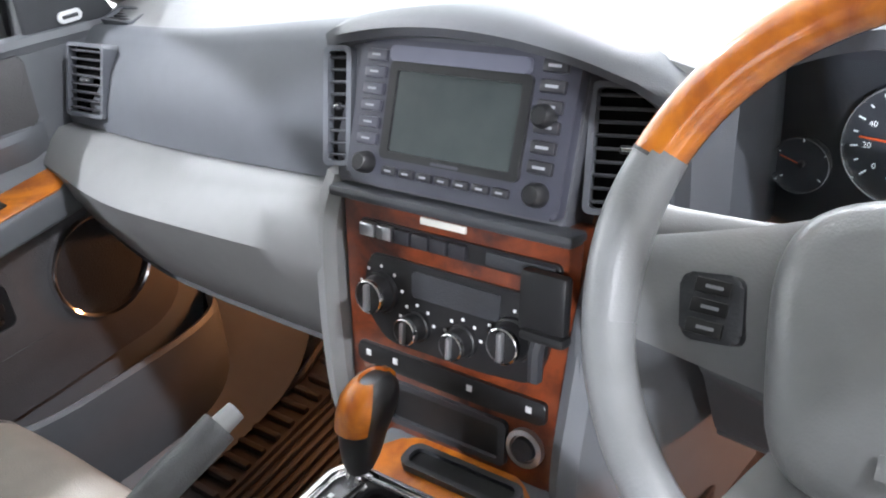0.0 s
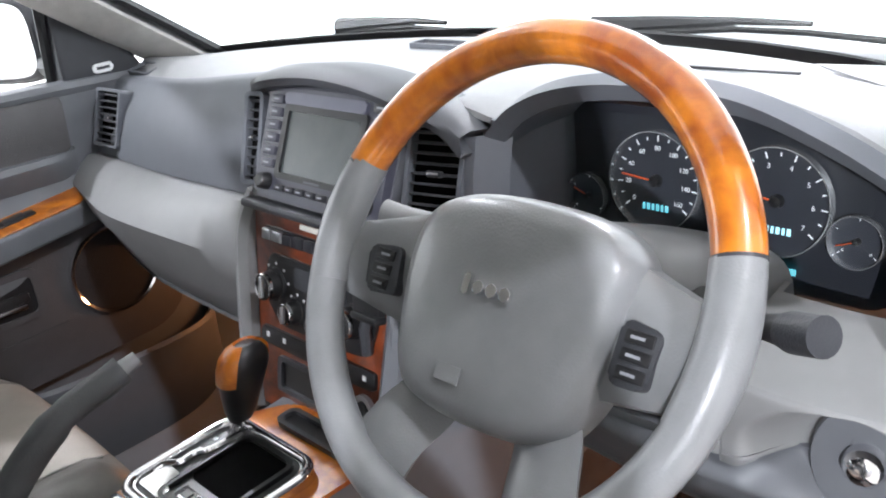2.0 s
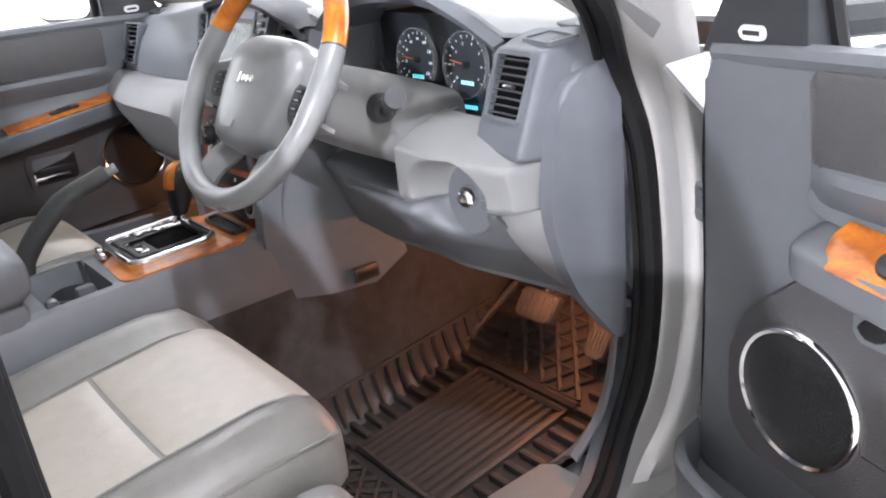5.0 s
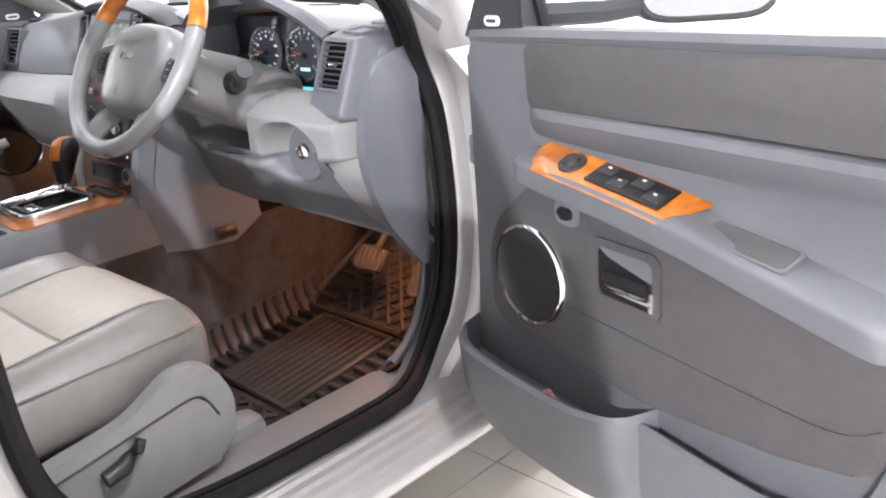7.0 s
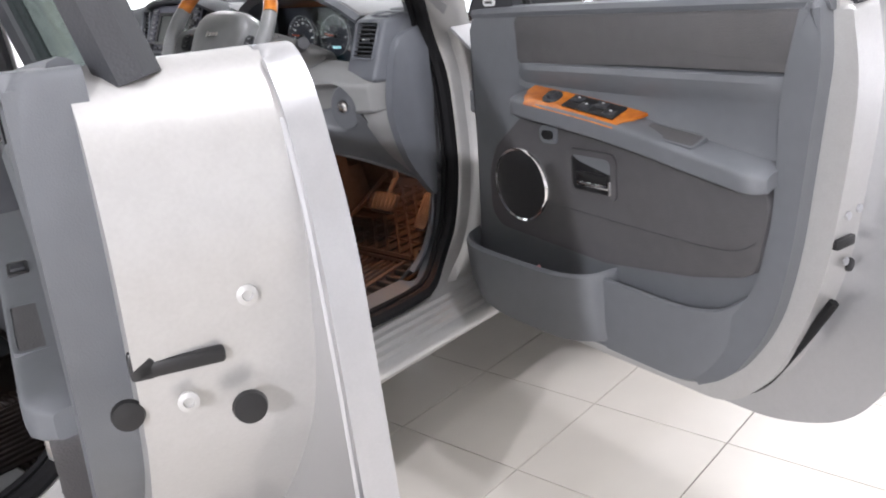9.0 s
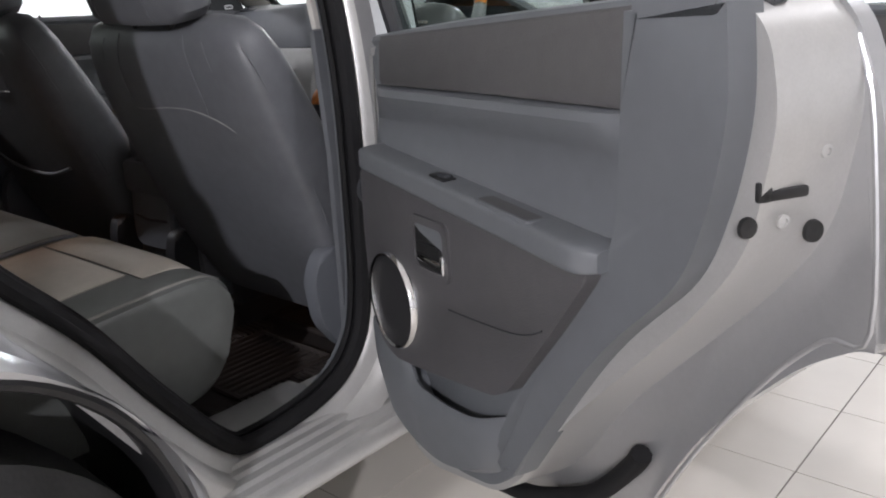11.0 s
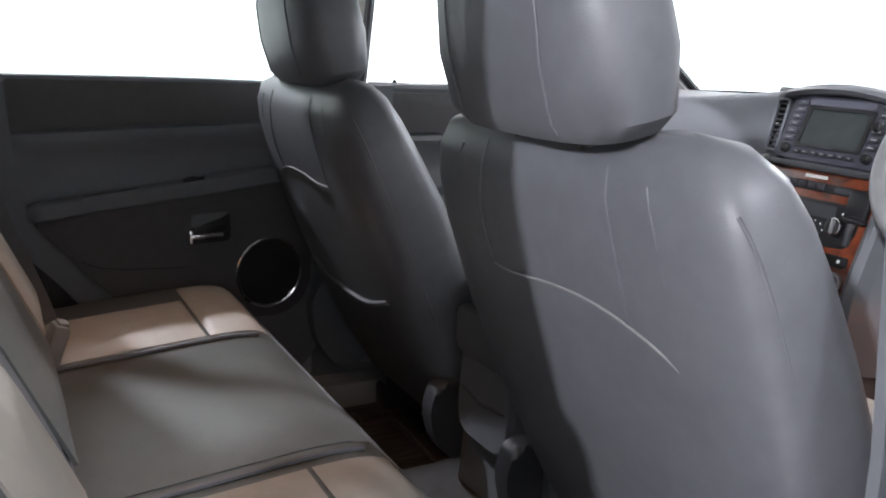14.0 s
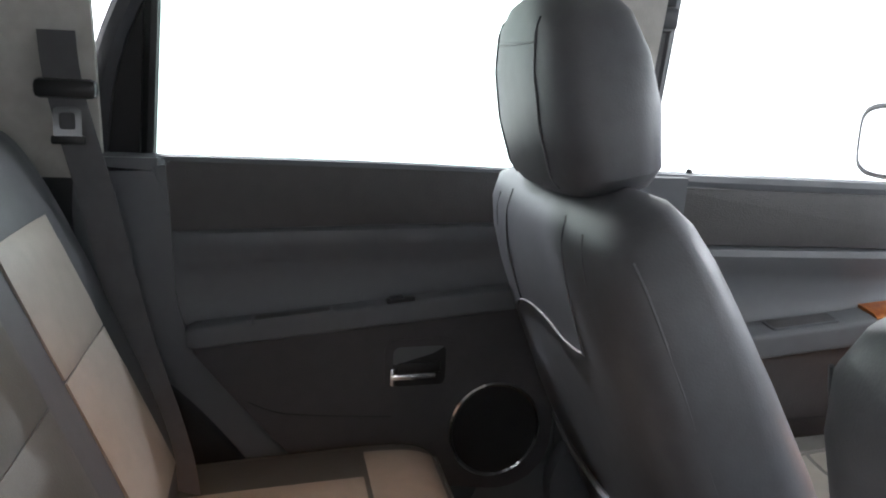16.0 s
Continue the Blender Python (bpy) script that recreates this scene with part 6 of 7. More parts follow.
rows = [superring(WC + Vector((-0.004 + 0.01 * (d / 0.30), d, -0.45 * d - 0.012)), (1, 0, 0), (0, 0.3, 1), a, b, 3.4, 36) for d, a, b in ((0.062, 0.046, 0.036), (0.070, 0.062, 0.048), (0.10, 0.070, 0.054), (0.16, 0.075, 0.060), (0.24, 0.079, 0.064), (0.28, 0.080, 0.064))]
part("shroud", loft(rows), LIGHT, CO)
base = Vector((0.500, 0.262, 1.082))
st = part("stalk", tube([base, base + Vector((0.03, -0.01, 0.002)), base + Vector((0.050, -0.022, 0.018)), base + Vector((0.072, -0.032, 0.026))], [0.009, 0.007, 0.009, 0.012], 14), BLACK, CO, "black wiper stalk")
part("stalk_end", tube([base + Vector((0.070, -0.032, 0.026)), base + Vector((0.078, -0.035, 0.028)), base + Vector((0.102, -0.046, 0.037))], [0.012, 0.0145, 0.014], 18), DARK, st, "dark stalk knob")
part("stalk_boot", tube([base + Vector((-0.012, 0.004, 0)), base + Vector((0.012, -0.004, 0.001))], [0.022, 0.016], 16), BLACK, CO)
base = Vector((0.318, 0.228, 1.124))
part("stalk", tube([base, base + Vector((-0.03, -0.01, 0.004)), base + Vector((-0.075, -0.03, 0.012)), base + Vector((-0.098, -0.037, 0.016))], [0.010, 0.009, 0.011, 0.013], 12), LIGHT, CO, "grey indicator stalk")

# ---- centre console ----
CN = thing("centre_console", (0.0, 0.0, 0.43), "grey centre console with amber wood and a chrome gear plate", "centre console")
CX, CZ = 0.030, lambda y: 0.8205 + 0.04 * y
rows = []
for y, deep in ((0.275, 0), (0.20, 0), (0.05, 0), (-0.052, 0), (-0.056, 0.05), (-0.062, 0.062), (-0.148, 0.062), (-0.156, 0.05), (-0.160, 0), (-0.30, 0), (-0.46, 0)):
    hw, zt = 0.112, CZ(y)
    w = 0.080 - (0.020 if deep == 0.05 else 0.0)
    rows.append([(CX - hw - 0.05, y, 0.42), (CX - hw - 0.012, y, zt - 0.10), (CX - hw, y, zt - 0.015), (CX - hw + 0.012, y, zt - 0.002), (CX - 0.085, y, zt), (CX - w, y, zt - 0.001 - 0.2 * deep), (CX - w + 0.006, y, zt - 0.001 - deep), (CX, y, zt - 0.001 - deep), (CX + w - 0.006, y, zt - 0.001 - deep), (CX + w, y, zt - 0.001 - 0.2 * deep), (CX + 0.085, y, zt), (CX + hw - 0.012, y, zt - 0.002), (CX + hw, y, zt - 0.015), (CX + hw + 0.014, y, zt - 0.12), (CX + hw + 0.030, y, 0.42)])
part("console_body", loft(rows), MIDG, CN, "grey moulded console body with a sunken cup holder")
part("console_front", plate(round_outline([(-0.06, 0.78), (-0.06, 0.685), (0.20, 0.652), (0.372, 0.574), (0.396, 0.68), (0.396, 0.78)], 0.012), 0, 0.030, basis((0.148, 0, 0), (0, 1, 0), (1, 0, 0.14)), 0.004), DASH, CN, "blue-grey lower console cover")
rows = [[(x, y, z) for y in (-0.30, -0.05, 0.15, 0.30, 0.45, 0.60, 0.72)] for x, z in ((0.156, 0.715), (0.166, 0.64), (0.186, 0.55), (0.208, 0.48), (0.226, 0.43))]
part("console_carpet", sheet(rows, 0.006), CARPET, CN, "charcoal carpet on the tunnel side")
CT = basis((0.0165, 0.0665, 0.8155), (1, 0, 0), (0, -0.04, 1))
out = round_outline([(-0.0905, -0.096), (0.098, -0.107), (0.110, -0.095), (0.117, 0.112), (0.070, 0.150), (-0.055, 0.150), (-0.0905, 0.10)], 0.014)
part("wood_top", plate(out, -0.004, 0.009, CT, 0.004, 3), WOOD, CN, "amber burl wood console top")
n = 9
a, b = ring_rect(-0.0865, -0.081, 0.0885, 0.080, 0.026, n), ring_rect(-0.0745, -0.068, 0.0765, 0.068, 0.020, n)
part("chrome_frame", hole_plate(a, b, 0.006, 0.022, CT), CHROME, CN, "chrome gear plate frame")
bead = [CT @ Vector((p[0], p[1], 0.0205)) for p in ring_rect(-0.082, -0.076, 0.084, 0.075, 0.024, n)]
part("chrome_bead", tube(bead, 0.0065, 10, True), CHROME, CN, "bright chrome bead round the gear plate")
gp = part("gear_plate", plate(b, 0.006, 0.018, CT), PLATEG, CN, "smoked grey gear plate")
# Flat near-black plate paints the shade of the open gear slot.
part("gear_slot", plate(round_outline([(-0.030, -0.018), (0.056, -0.018), (0.056, 0.060), (-0.030, 0.060)], 0.012), 0.0182, 0.0190, CT), DEPTH_SHADE, gp)
part("gear_slot_rim", hole_plate(ring_rect(-0.034, -0.060, 0.064, 0.065, 0.014), ring_rect(-0.029, -0.055, 0.058, 0.060, 0.012), 0.016, 0.024, CT), BLACK, gp)
pts = [CT @ Vector(p) for p in ((-0.072, -0.040, 0.020), (-0.070, -0.026, 0.022), (-0.058, -0.014, 0.022), (-0.058, 0.006, 0.022), (-0.048, 0.022, 0.022), (-0.046, 0.062, 0.020))]
part("gear_gate", tube(spline(pts, 5), 0.0045, 8), CHROME, gp, "chrome gear gate edge")
part("gate_block", plate(round_outline([(-0.066, -0.062), (-0.020, -0.062), (-0.020, -0.046), (-0.036, -0.044), (-0.036, -0.024), (-0.060, -0.024), (-0.066, -0.040)], 0.004), 0.017, 0.0235, CT, 0.0015), CHROME, gp, "bright chrome gate block")
for k in range(5):
    part("gear_mark", box(-0.066, -0.050 + 0.022 * k, 0.0186, 0.005, 0.005, 0.0008, 0, CT), WHITE, gp)
tag = part("gear_badge", box(0.012, -0.038, 0.020, 0.052, 0.018, 0.005, 0.002, CT), CHROME, gp, "chrome gear badge")
part("badge_slot", box(0.002, -0.038, 0.0232, 0.012, 0.010, 0.0015, 0, CT), BLACK, tag)
part("badge_slot", box(0.024, -0.035, 0.0232, 0.014, 0.005, 0.0015, 0, CT), BLACK, tag)
part("heated_switch", box(-0.062, -0.088, 0.016, 0.026, 0.010, 0.010, 0.003, CT), CHROME, CN, "small chrome switch")
part("heated_switch", box(-0.030, -0.094, 0.016, 0.026, 0.010, 0.010, 0.003, CT), SATIN, CN, "small chrome switch")
part("key_tray", hole_plate(ring_rect(-0.042, 0.104, 0.088, 0.136, 0.012), ring_rect(-0.035, 0.110, 0.081, 0.130, 0.008), 0.008, 0.017, CT), DARK, CN, "narrow open slot")
part("tray_floor", plate(rect(-0.036, 0.109, 0.082, 0.131), 0.0112, 0.0118, CT), BLACK, CN)
# gear lever
GL = thing("gear_lever", CT @ Vector((-0.040, 0.055, 0.014)), "gear lever with an amber wood and black leather grip", "gear lever")
g0 = CT @ Vector((-0.060, 0.062, 0.010))
part("shaft", tube([g0, g0 + Vector((0.004, 0.004, 0.02)), g0 + Vector((0.010, 0.008, 0.045))], [0.013, 0.009, 0.010], 12), CHROME, GL, "chrome shaft")
GRIP = ((0.026, 0.008, 0.006, 0.012, 0.014), (0.038, 0.010, 0.008, 0.0155, 0.019), (0.060, 0.014, 0.011, 0.0185, 0.024), (0.080, 0.019, 0.014, 0.021, 0.028), (0.098, 0.024, 0.017, 0.022, 0.030), (0.112, 0.027, 0.019, 0.020, 0.027), (0.121, 0.029, 0.020, 0.015, 0.020), (0.126, 0.030, 0.021, 0.008, 0.011))
part("grip", loft([superring(g0 + Vector((dx, dy, h)), (1, 0, 0), (0, 1, 0), a, b, 2.4, 24) for h, dx, dy, a, b in GRIP]), BLACK, GL, "black leather grip")
rows = []
for h, dx, dy, a, b in GRIP[3:]:
    rows.append(superring(g0 + Vector((dx, dy, h + 0.002)), (1, 0, 0), (0, 1, 0), a + 0.003, b + 0.003, 2.4, 24)[5:22])
part("wood_cap", sheet(rows, 0.003), WOOD, GL, "glossy amber wood cap")
# cup holders
CH = Matrix.Translation((CX + 0.004, -0.105, CZ(-0.105) - 0.062))
for x, y, r in ((-0.036, 0.012, 0.036), (0.038, -0.004, 0.034)):
    part("cup_ring", loft([[CH @ Vector((x + q * math.cos(2 * math.pi * k / 30), y + q * math.sin(2 * math.pi * k / 30), h)) for k in range(30)] for q, h in ((r + 0.003, 0.001), (r + 0.003, 0.030), (r, 0.031), (r - 0.004, 0.002))], cap=False), DARK, CN, "dark cup ring")
    part("cup_pad", lathe([(0.0, 0.001), (r - 0.004, 0.001), (r - 0.004, 0.003), (0, 0.003)], CH @ pose(x, y, 0), 28), BLACK, CN)
part("cup_finger", box(0.002, 0.024, 0.036, 0.020, 0.034, 0.030, 0.008, CH), MIDG, CN, "grey cup divider")
part("cup_finger", box(0.006, -0.034, 0.034, 0.024, 0.022, 0.026, 0.008, CH), MIDG, CN)
# hand brake
HB = thing("hand_brake", (-0.105, -0.14, 0.78), "dark grey raised hand brake lever beside the console", "hand brake")
hp = spline([(-0.108, -0.16, 0.77), (-0.106, -0.135, 0.83), (-0.102, -0.095, 0.88), (-0.095, -0.04, 0.925), (-0.090, 0.012, 0.943), (-0.087, 0.036, 0.952)], 6)
part("lever", tube(hp, [0.022] * 6 + [0.019] * 12 + [0.0165] * 13, 16), material("lever_grey", (0.075, 0.077, 0.08), 0.5, bump=0.3, bump_scale=600), HB)
part("button", tube([hp[-1], hp[-1] + Vector((0.003, 0.018, 0.006))], [0.010, 0.009], 12), LIGHT, HB, "pale release button")
# armrest box
AR = thing("armrest_box", (0.005, -0.34, 0.77), "grey padded armrest box between the seats", "armrest")
part("lid", loft([superring((0.008, y, 0.878 + dz), (1, 0, 0), (0, 0, 1), a, b, 4.5, 28) for y, a, b, dz in ((-0.170, 0.100, 0.020, 0), (-0.176, 0.120, 0.034, 0), (-0.20, 0.136, 0.046, 0), (-0.30, 0.14, 0.048, 0), (-0.40, 0.14, 0.048, -0.004), (-0.45, 0.13, 0.04, -0.010), (-0.46, 0.11, 0.03, -0.012))]), MIDG, AR, "padded lid")
part("box", box(0.006, -0.335, 0.80, 0.255, 0.30, 0.09, 0.02), MIDG, AR)

part("box_end", loft([superring((-0.015, y, 0.735), (1, 0, 0), (0, 0.06, 1), a, b, 5.0, 32) for y, a, b in ((-0.44, 0.088, 0.120), (-0.468, 0.088, 0.120), (-0.478, 0.080, 0.112), (-0.480, 0.04, 0.06))]), DASH, AR, "blue-grey rear end of the console")
part("end_lip", tube([(-0.085, -0.478, 0.70), (-0.015, -0.484, 0.695), (0.055, -0.478, 0.70)], 0.004, 6), DARK, AR)

# ---- footwell ----
PEDAL = material("worn_pedal_rubber", (0.085, 0.080, 0.078), 0.55, var=0.2, bump=0.2, bump_scale=300)


def pedal(name, x, y, z, w, h, label):
    p = thing(name, (x, y, z), label, "pedal", group="pedals")
    m = basis((x, y, z), (1, 0, 0), (0, -0.8, 0.6))
    part("pad", plate(ring_rect(-w / 2, -h / 2, w / 2, h / 2, 0.008), -0.006, 0.014, m, 0.004), PEDAL, p, "ribbed rubber pad")
    part("pad_edge", hole_plate(ring_rect(-w / 2 - 0.003, -h / 2 - 0.003, w / 2 + 0.003, h / 2 + 0.003, 0.01), ring_rect(-w / 2, -h / 2, w / 2, h / 2, 0.008), -0.006, 0.006, m), DARK, p)
    for k in range(5):
        part("rib", box(-w * 0.36 + w * 0.18 * k, 0, 0.0145, w * 0.06, h * 0.8, 0.003, 0.001, m), PEDAL, p)
    part("arm", tube([Vector((x, y + 0.01, z + 0.01)), Vector((x, y + 0.06, z + 0.06)), Vector((x, y + 0.05, z + 0.16))], 0.009, 8), DARK, p)


pedal("brake_pedal", 0.402, 0.622, 0.607, 0.088, 0.055, "wide worn grey rubber brake pedal")
pedal("accelerator_pedal", 0.535, 0.66, 0.585, 0.045, 0.11, "narrow black accelerator pedal")


def floor_mat(name, x0, x1, y0, y1, label, front=False):
    """A deep rubber mat: ribbed field, ridge, ribbed borders and, in front, a lattice up the toe board."""
    t = thing(name, ((x0 + x1) / 2, (y0 + y1) / 2, 0.415), label, "floor mat", group="rubber floor mats")
    hz = lambda y: 0.420 + ((0.045 * max(0.0, min(1.0, (y - 0.15) / 0.38)) + 0.52 * max(0.0, y - 0.55)) if front else 0.0)
    at = lambda x, y, up=0.0: (x, y, hz(y) + up)
    ys = [y0 + (y1 - y0) * k / 14 for k in range(15)]
    part("mat_base", sheet([[at(x0 + (x1 - x0) * a, y) for a in (0, 0.5, 1)] for y in ys], 0.006), MAT, t)
    rim = [at(x0, y, 0.010) for y in ys] + [at(x1, y, 0.010) for y in reversed(ys)]
    part("mat_rim", tube(rim, 0.008, 6, True), MAT, t)
    w = x1 - x0
    xa, xb = x0 + 0.088, x1 - 0.088
    ya, yb = (0.24, 0.535) if front else (y0 + 0.08, y1 - 0.08)
    field = [at(xa, ya, 0.007), at(xa, (ya + yb) / 2, 0.007), at(xa, yb, 0.007), at(xb, yb, 0.007), at(xb, (ya + yb) / 2, 0.007), at(xb, ya, 0.007)]
    part("ridge", tube(field, 0.008, 6, True), MAT, t)
    n = 11
    for k in range(n):
        x = xa + (xb - xa) * (k + 0.5) / n
        part("rib", tube([at(x, ya, 0.002), at(x, (ya + yb) / 2, 0.002), at(x, yb, 0.002)], 0.0068, 6), MAT, t)
    for k in range(22):
        y = y0 + 0.04 + (y1 - y0 - 0.08) * k / 21
        for xc in (x0 + 0.045, x1 - 0.045):
            part("rib", box(0, 0, 0, 0.062, 0.013, 0.016, 0.004, pose(*at(xc, y, 0.006))), MAT, t)
    if not front:
        return
    part("ridge", tube([at(xa - 0.01, yb + 0.022, 0.008), at(xb + 0.01, yb + 0.022, 0.008)], 0.009, 6), MAT, t)
    for la, lb in ((yb + 0.035, y1 - 0.03), (y0 + 0.06, ya - 0.02)):
        step, run = 0.046, lb - la
        k = -int(run / step) - 1
        while xa + k * step < xb:
            for sign in (1, -1):
                c = xa + k * step if sign > 0 else xb - k * step
                u0 = max(0.0, (xa - c) * sign) if sign > 0 else max(0.0, c - xb)
                u1 = min(run, (xb - c)) if sign > 0 else min(run, c - xa)
                if u1 - u0 > 0.012:
                    part("lattice_rib", tube([at(c + sign * u0, la + u0, 0.004), at(c + sign * u1, la + u1, 0.004)], 0.0055, 5), MAT, t)
            k += 1
        for k in range(int(run / step) + 1):
            part("lattice_rib", tube([at(xa, la + k * step, 0.003), at(xb, la + k * step, 0.003)], 0.0045, 5), MAT, t)


def mat_flange(xf, s, label):
    """The ribbed edge of a front mat that climbs the tunnel."""
    t = thing("mat_edge", (xf, 0.40, 0.42), label, "floor mat", group="rubber floor mats")
    rows = [[(xf - s * dx, y, z + 0.11 * max(0, y - 0.2)) for y in (0.12, 0.25, 0.40, 0.55, 0.68)] for dx, z in ((-0.02, 0.422), (0.0, 0.430), (0.018, 0.46), (0.028, 0.50))]
    part("edge_sheet", sheet(rows, 0.005), MAT, t)
    for k in range(18):
        y = 0.14 + 0.030 * k
        dz = 0.11 * max(0, y - 0.2)
        part("rib", tube([(xf + s * 0.002, y, 0.436 + dz), (xf - s * 0.014, y, 0.462 + dz), (xf - s * 0.024, y, 0.494 + dz)], 0.0065, 6), MAT, t)


mat_flange(0.235, 1, "ribbed rubber mat edge along the tunnel, driver's side")
mat_flange(-0.235, -1, "ribbed rubber mat edge along the tunnel, passenger side")
floor_mat("floor_mat", 0.22, 0.63, 0.02, 0.84, "black ribbed rubber mat in the driver's footwell", True)
floor_mat("floor_mat", -0.63, -0.22, 0.02, 0.84, "black ribbed rubber mat in the passenger footwell", True)
floor_mat("floor_mat", 0.20, 0.62, -0.74, -0.32, "black ribbed rubber mat behind the driver's seat")
floor_mat("floor_mat", -0.62, -0.20, -0.74, -0.32, "black ribbed rubber mat behind the passenger seat")
obd = thing("diagnostic_port", (0.20, 0.375, 0.71), "black diagnostic port under the dashboard", "port")
part("port", box(0.198, 0.375, 0.712, 0.012, 0.045, 0.018, 0.003), BLACK, obd)
part("bracket", box(0.200, 0.378, 0.712, 0.006, 0.062, 0.030, 0.003), DARK, obd)

# ---- front seats ----
def front_seat(cx, side, label, ahead=0.0):
    """side: +1 where the outer shield faces the right of the car."""
    s = thing("front_seat", (cx, -0.22, 0.43), label, "car seat", group="front seats")
    # cushion
    sec = ((0.066, 0.15, 0.690, 0.668), (0.060, 0.205, 0.722, 0.640), (0.045, 0.235, 0.746, 0.618), (0.015, 0.250, 0.763, 0.606), (-0.04, 0.258, 0.768, 0.600), (-0.15, 0.262, 0.758, 0.60), (-0.28, 0.262, 0.742, 0.60), (-0.37, 0.255, 0.735, 0.60), (-0.40, 0.23, 0.72, 0.62))

    def swell(dx, y):
        return ((0.022 if dx * side > 0 else 0.032) * math.exp(-((abs(dx) - 0.80) / (0.16 if dx * side > 0 else 0.20)) ** 2) - 0.012 * (1 - dx * dx)) * max(0.0, min(1.0, (0.06 - y) / 0.05))

    def cushion_top(x, y):
        for p, q in zip(sec, sec[1:]):
            if y >= q[0]:
                t = max(0.0, (p[0] - y) / (p[0] - q[0]))
                a, zt, zb = (p[i] + (q[i] - p[i]) * t for i in (1, 2, 3))
                break
        dx = max(-0.99, min(0.99, (x - cx) / a))
        up = (1 - abs(dx) ** 4) ** 0.25
        return (zt + zb) / 2 + (zt - zb) / 2 * up + up * swell(dx, y)
    rings = []
    for y, a, zt, zb in sec:
        c = Vector((cx, y, (zt + zb) / 2))
        ring = superring(c, (1, 0, 0), (0, 0, 1), a, (zt - zb) / 2, 4.0, 48)
        for p in ring:
            p.z += max(0.0, (p.z - c.z) / ((zt - zb) / 2)) * swell((p.x - cx) / a, y)
        rings.append(ring)
    part("cushion", loft(rings), LEATHER_M, s, "pale grey leather cushion")
    ztop = lambda y: cushion_top(cx + 0.16, y)
    for y0, y1, hw0, hw1 in ((-0.37, -0.165, 0.145, 0.145), (-0.158, 0.0625, 0.145, 0.155)):
        rows = []
        for k in range(19):
            t = 1 - (1 - k / 18) ** 1.6 if y1 > 0 else k / 18
            y = y0 + (y1 - y0) * t
            hw = hw0 + (hw1 - hw0) * t
            if y > 0.04:
                hw -= 0.05 * (y - 0.04) / 0.022
            sk = 0.007 * (1 - (2 * t - 1) ** 8)
            sx = cx + side * 0.020
            rows.append([(sx + hw * f, y, cushion_top(sx + hw * f, y) + 0.0015 + sk * (1 - abs(f) ** 8)) for f in (-1, -0.97, -0.9, -0.7, -0.35, 0, 0.35, 0.7, 0.9, 0.97, 1)])
        part("seat_insert", sheet(rows, 0.004), LEATHER, s, "pale stone leather insert")
    for sg in (-1, 1):
        pts = [(cx + side * 0.020 + sg * (0.148 + 0.010 * t), -0.36 + 0.395 * t, cushion_top(cx + side * 0.020 + sg * (0.148 + 0.010 * t), -0.36 + 0.395 * t) + 0.002) for t in [k / 8 for k in range(9)]]
        part("piping", tube(spline(pts, 3), 0.0022, 6), LEATHER_M, s)
        pts = [(cx + sg * (0.250 + 0.006 * math.sin(3 * t)), 0.03 - 0.39 * t, 0.735 - 0.01 * t) for t in [k / 8 for k in range(9)]]
        part("piping", tube(pts, 0.0022, 6), LEATHER_M, s)
    # back
    lean = radians(23)
    bx, by, bz = cx, -0.428 if side > 0 else -0.440, 0.70
    ax_v = Vector((0, -math.sin(lean), math.cos(lean)))
    ax_n = Vector((0, math.cos(lean), math.sin(lean)))
    rings = []
    for h, a, d in ((-0.15, 0.20, 0.040), (-0.135, 0.25, 0.056), (-0.02, 0.272, 0.072), (0.10, 0.282, 0.080), (0.22, 0.292, 0.082), (0.33, 0.290, 0.080), (0.42, 0.284, 0.076), (0.475, 0.276, 0.069), (0.515, 0.262, 0.058), (0.542, 0.238, 0.040), (0.553, 0.18, 0.018)):
        c = Vector((bx, by, bz)) + ax_v * h
        ring = superring(c, (1, 0, 0), ax_n, a, d, 4.4, 44)
        for p in ring:
            dx = (p.x - cx) / a
            front = max(0, (p - c).dot(ax_n) / d)
            p -= ax_n * (front * d * 0.32 * max(0.0, min(1.0, (h - 0.05) / 0.40)))
            p += ax_n * (front * (1 - 0.5 * max(0.0, min(1.0, h / 0.45))) * (0.03 * math.exp(-((abs(dx) - 0.85) / 0.16) ** 2) - 0.012 * (1 - dx * dx)))
        rings.append(ring)
    back = part("backrest", loft(rings), LEATHER_D, s, "dark slate leather backrest")
    rows = []
    for k in range(11):
        h = 0.03 + 0.45 * k / 10
        a = 0.165 - 0.03 * k / 10
        d = knots(h, [(0.0, (0.060,)), (0.1, (0.066,)), (0.33, (0.046,)), (0.48, (0.026,))])[0]
        c = Vector((bx, by, bz)) + ax_v * h + ax_n * d
        rows.append([c + Vector((a * f, 0, 0)) + ax_n * (0.004 * (1 - abs(f) ** 4)) for f in (-1, -0.9, -0.5, 0, 0.5, 0.9, 1)])
    part("back_insert", sheet(rows, 0.006), LEATHER, s, "pale stone leather back insert")
    # rear shell seams and pocket line
    P = lambda x, h, extra=0.0: Vector((cx + x, by, bz)) + ax_v * h - ax_n * (knots(h, [(0.0, (0.062,)), (0.10, (0.080,)), (0.22, (0.082,)), (0.33, (0.080,)), (0.42, (0.076,)), (0.48, (0.068,)), (0.515, (0.057,)), (0.542, (0.039,))])[0] * (1 - 0.55 * max(0, (abs(x) / 0.262)) ** 6) + extra)
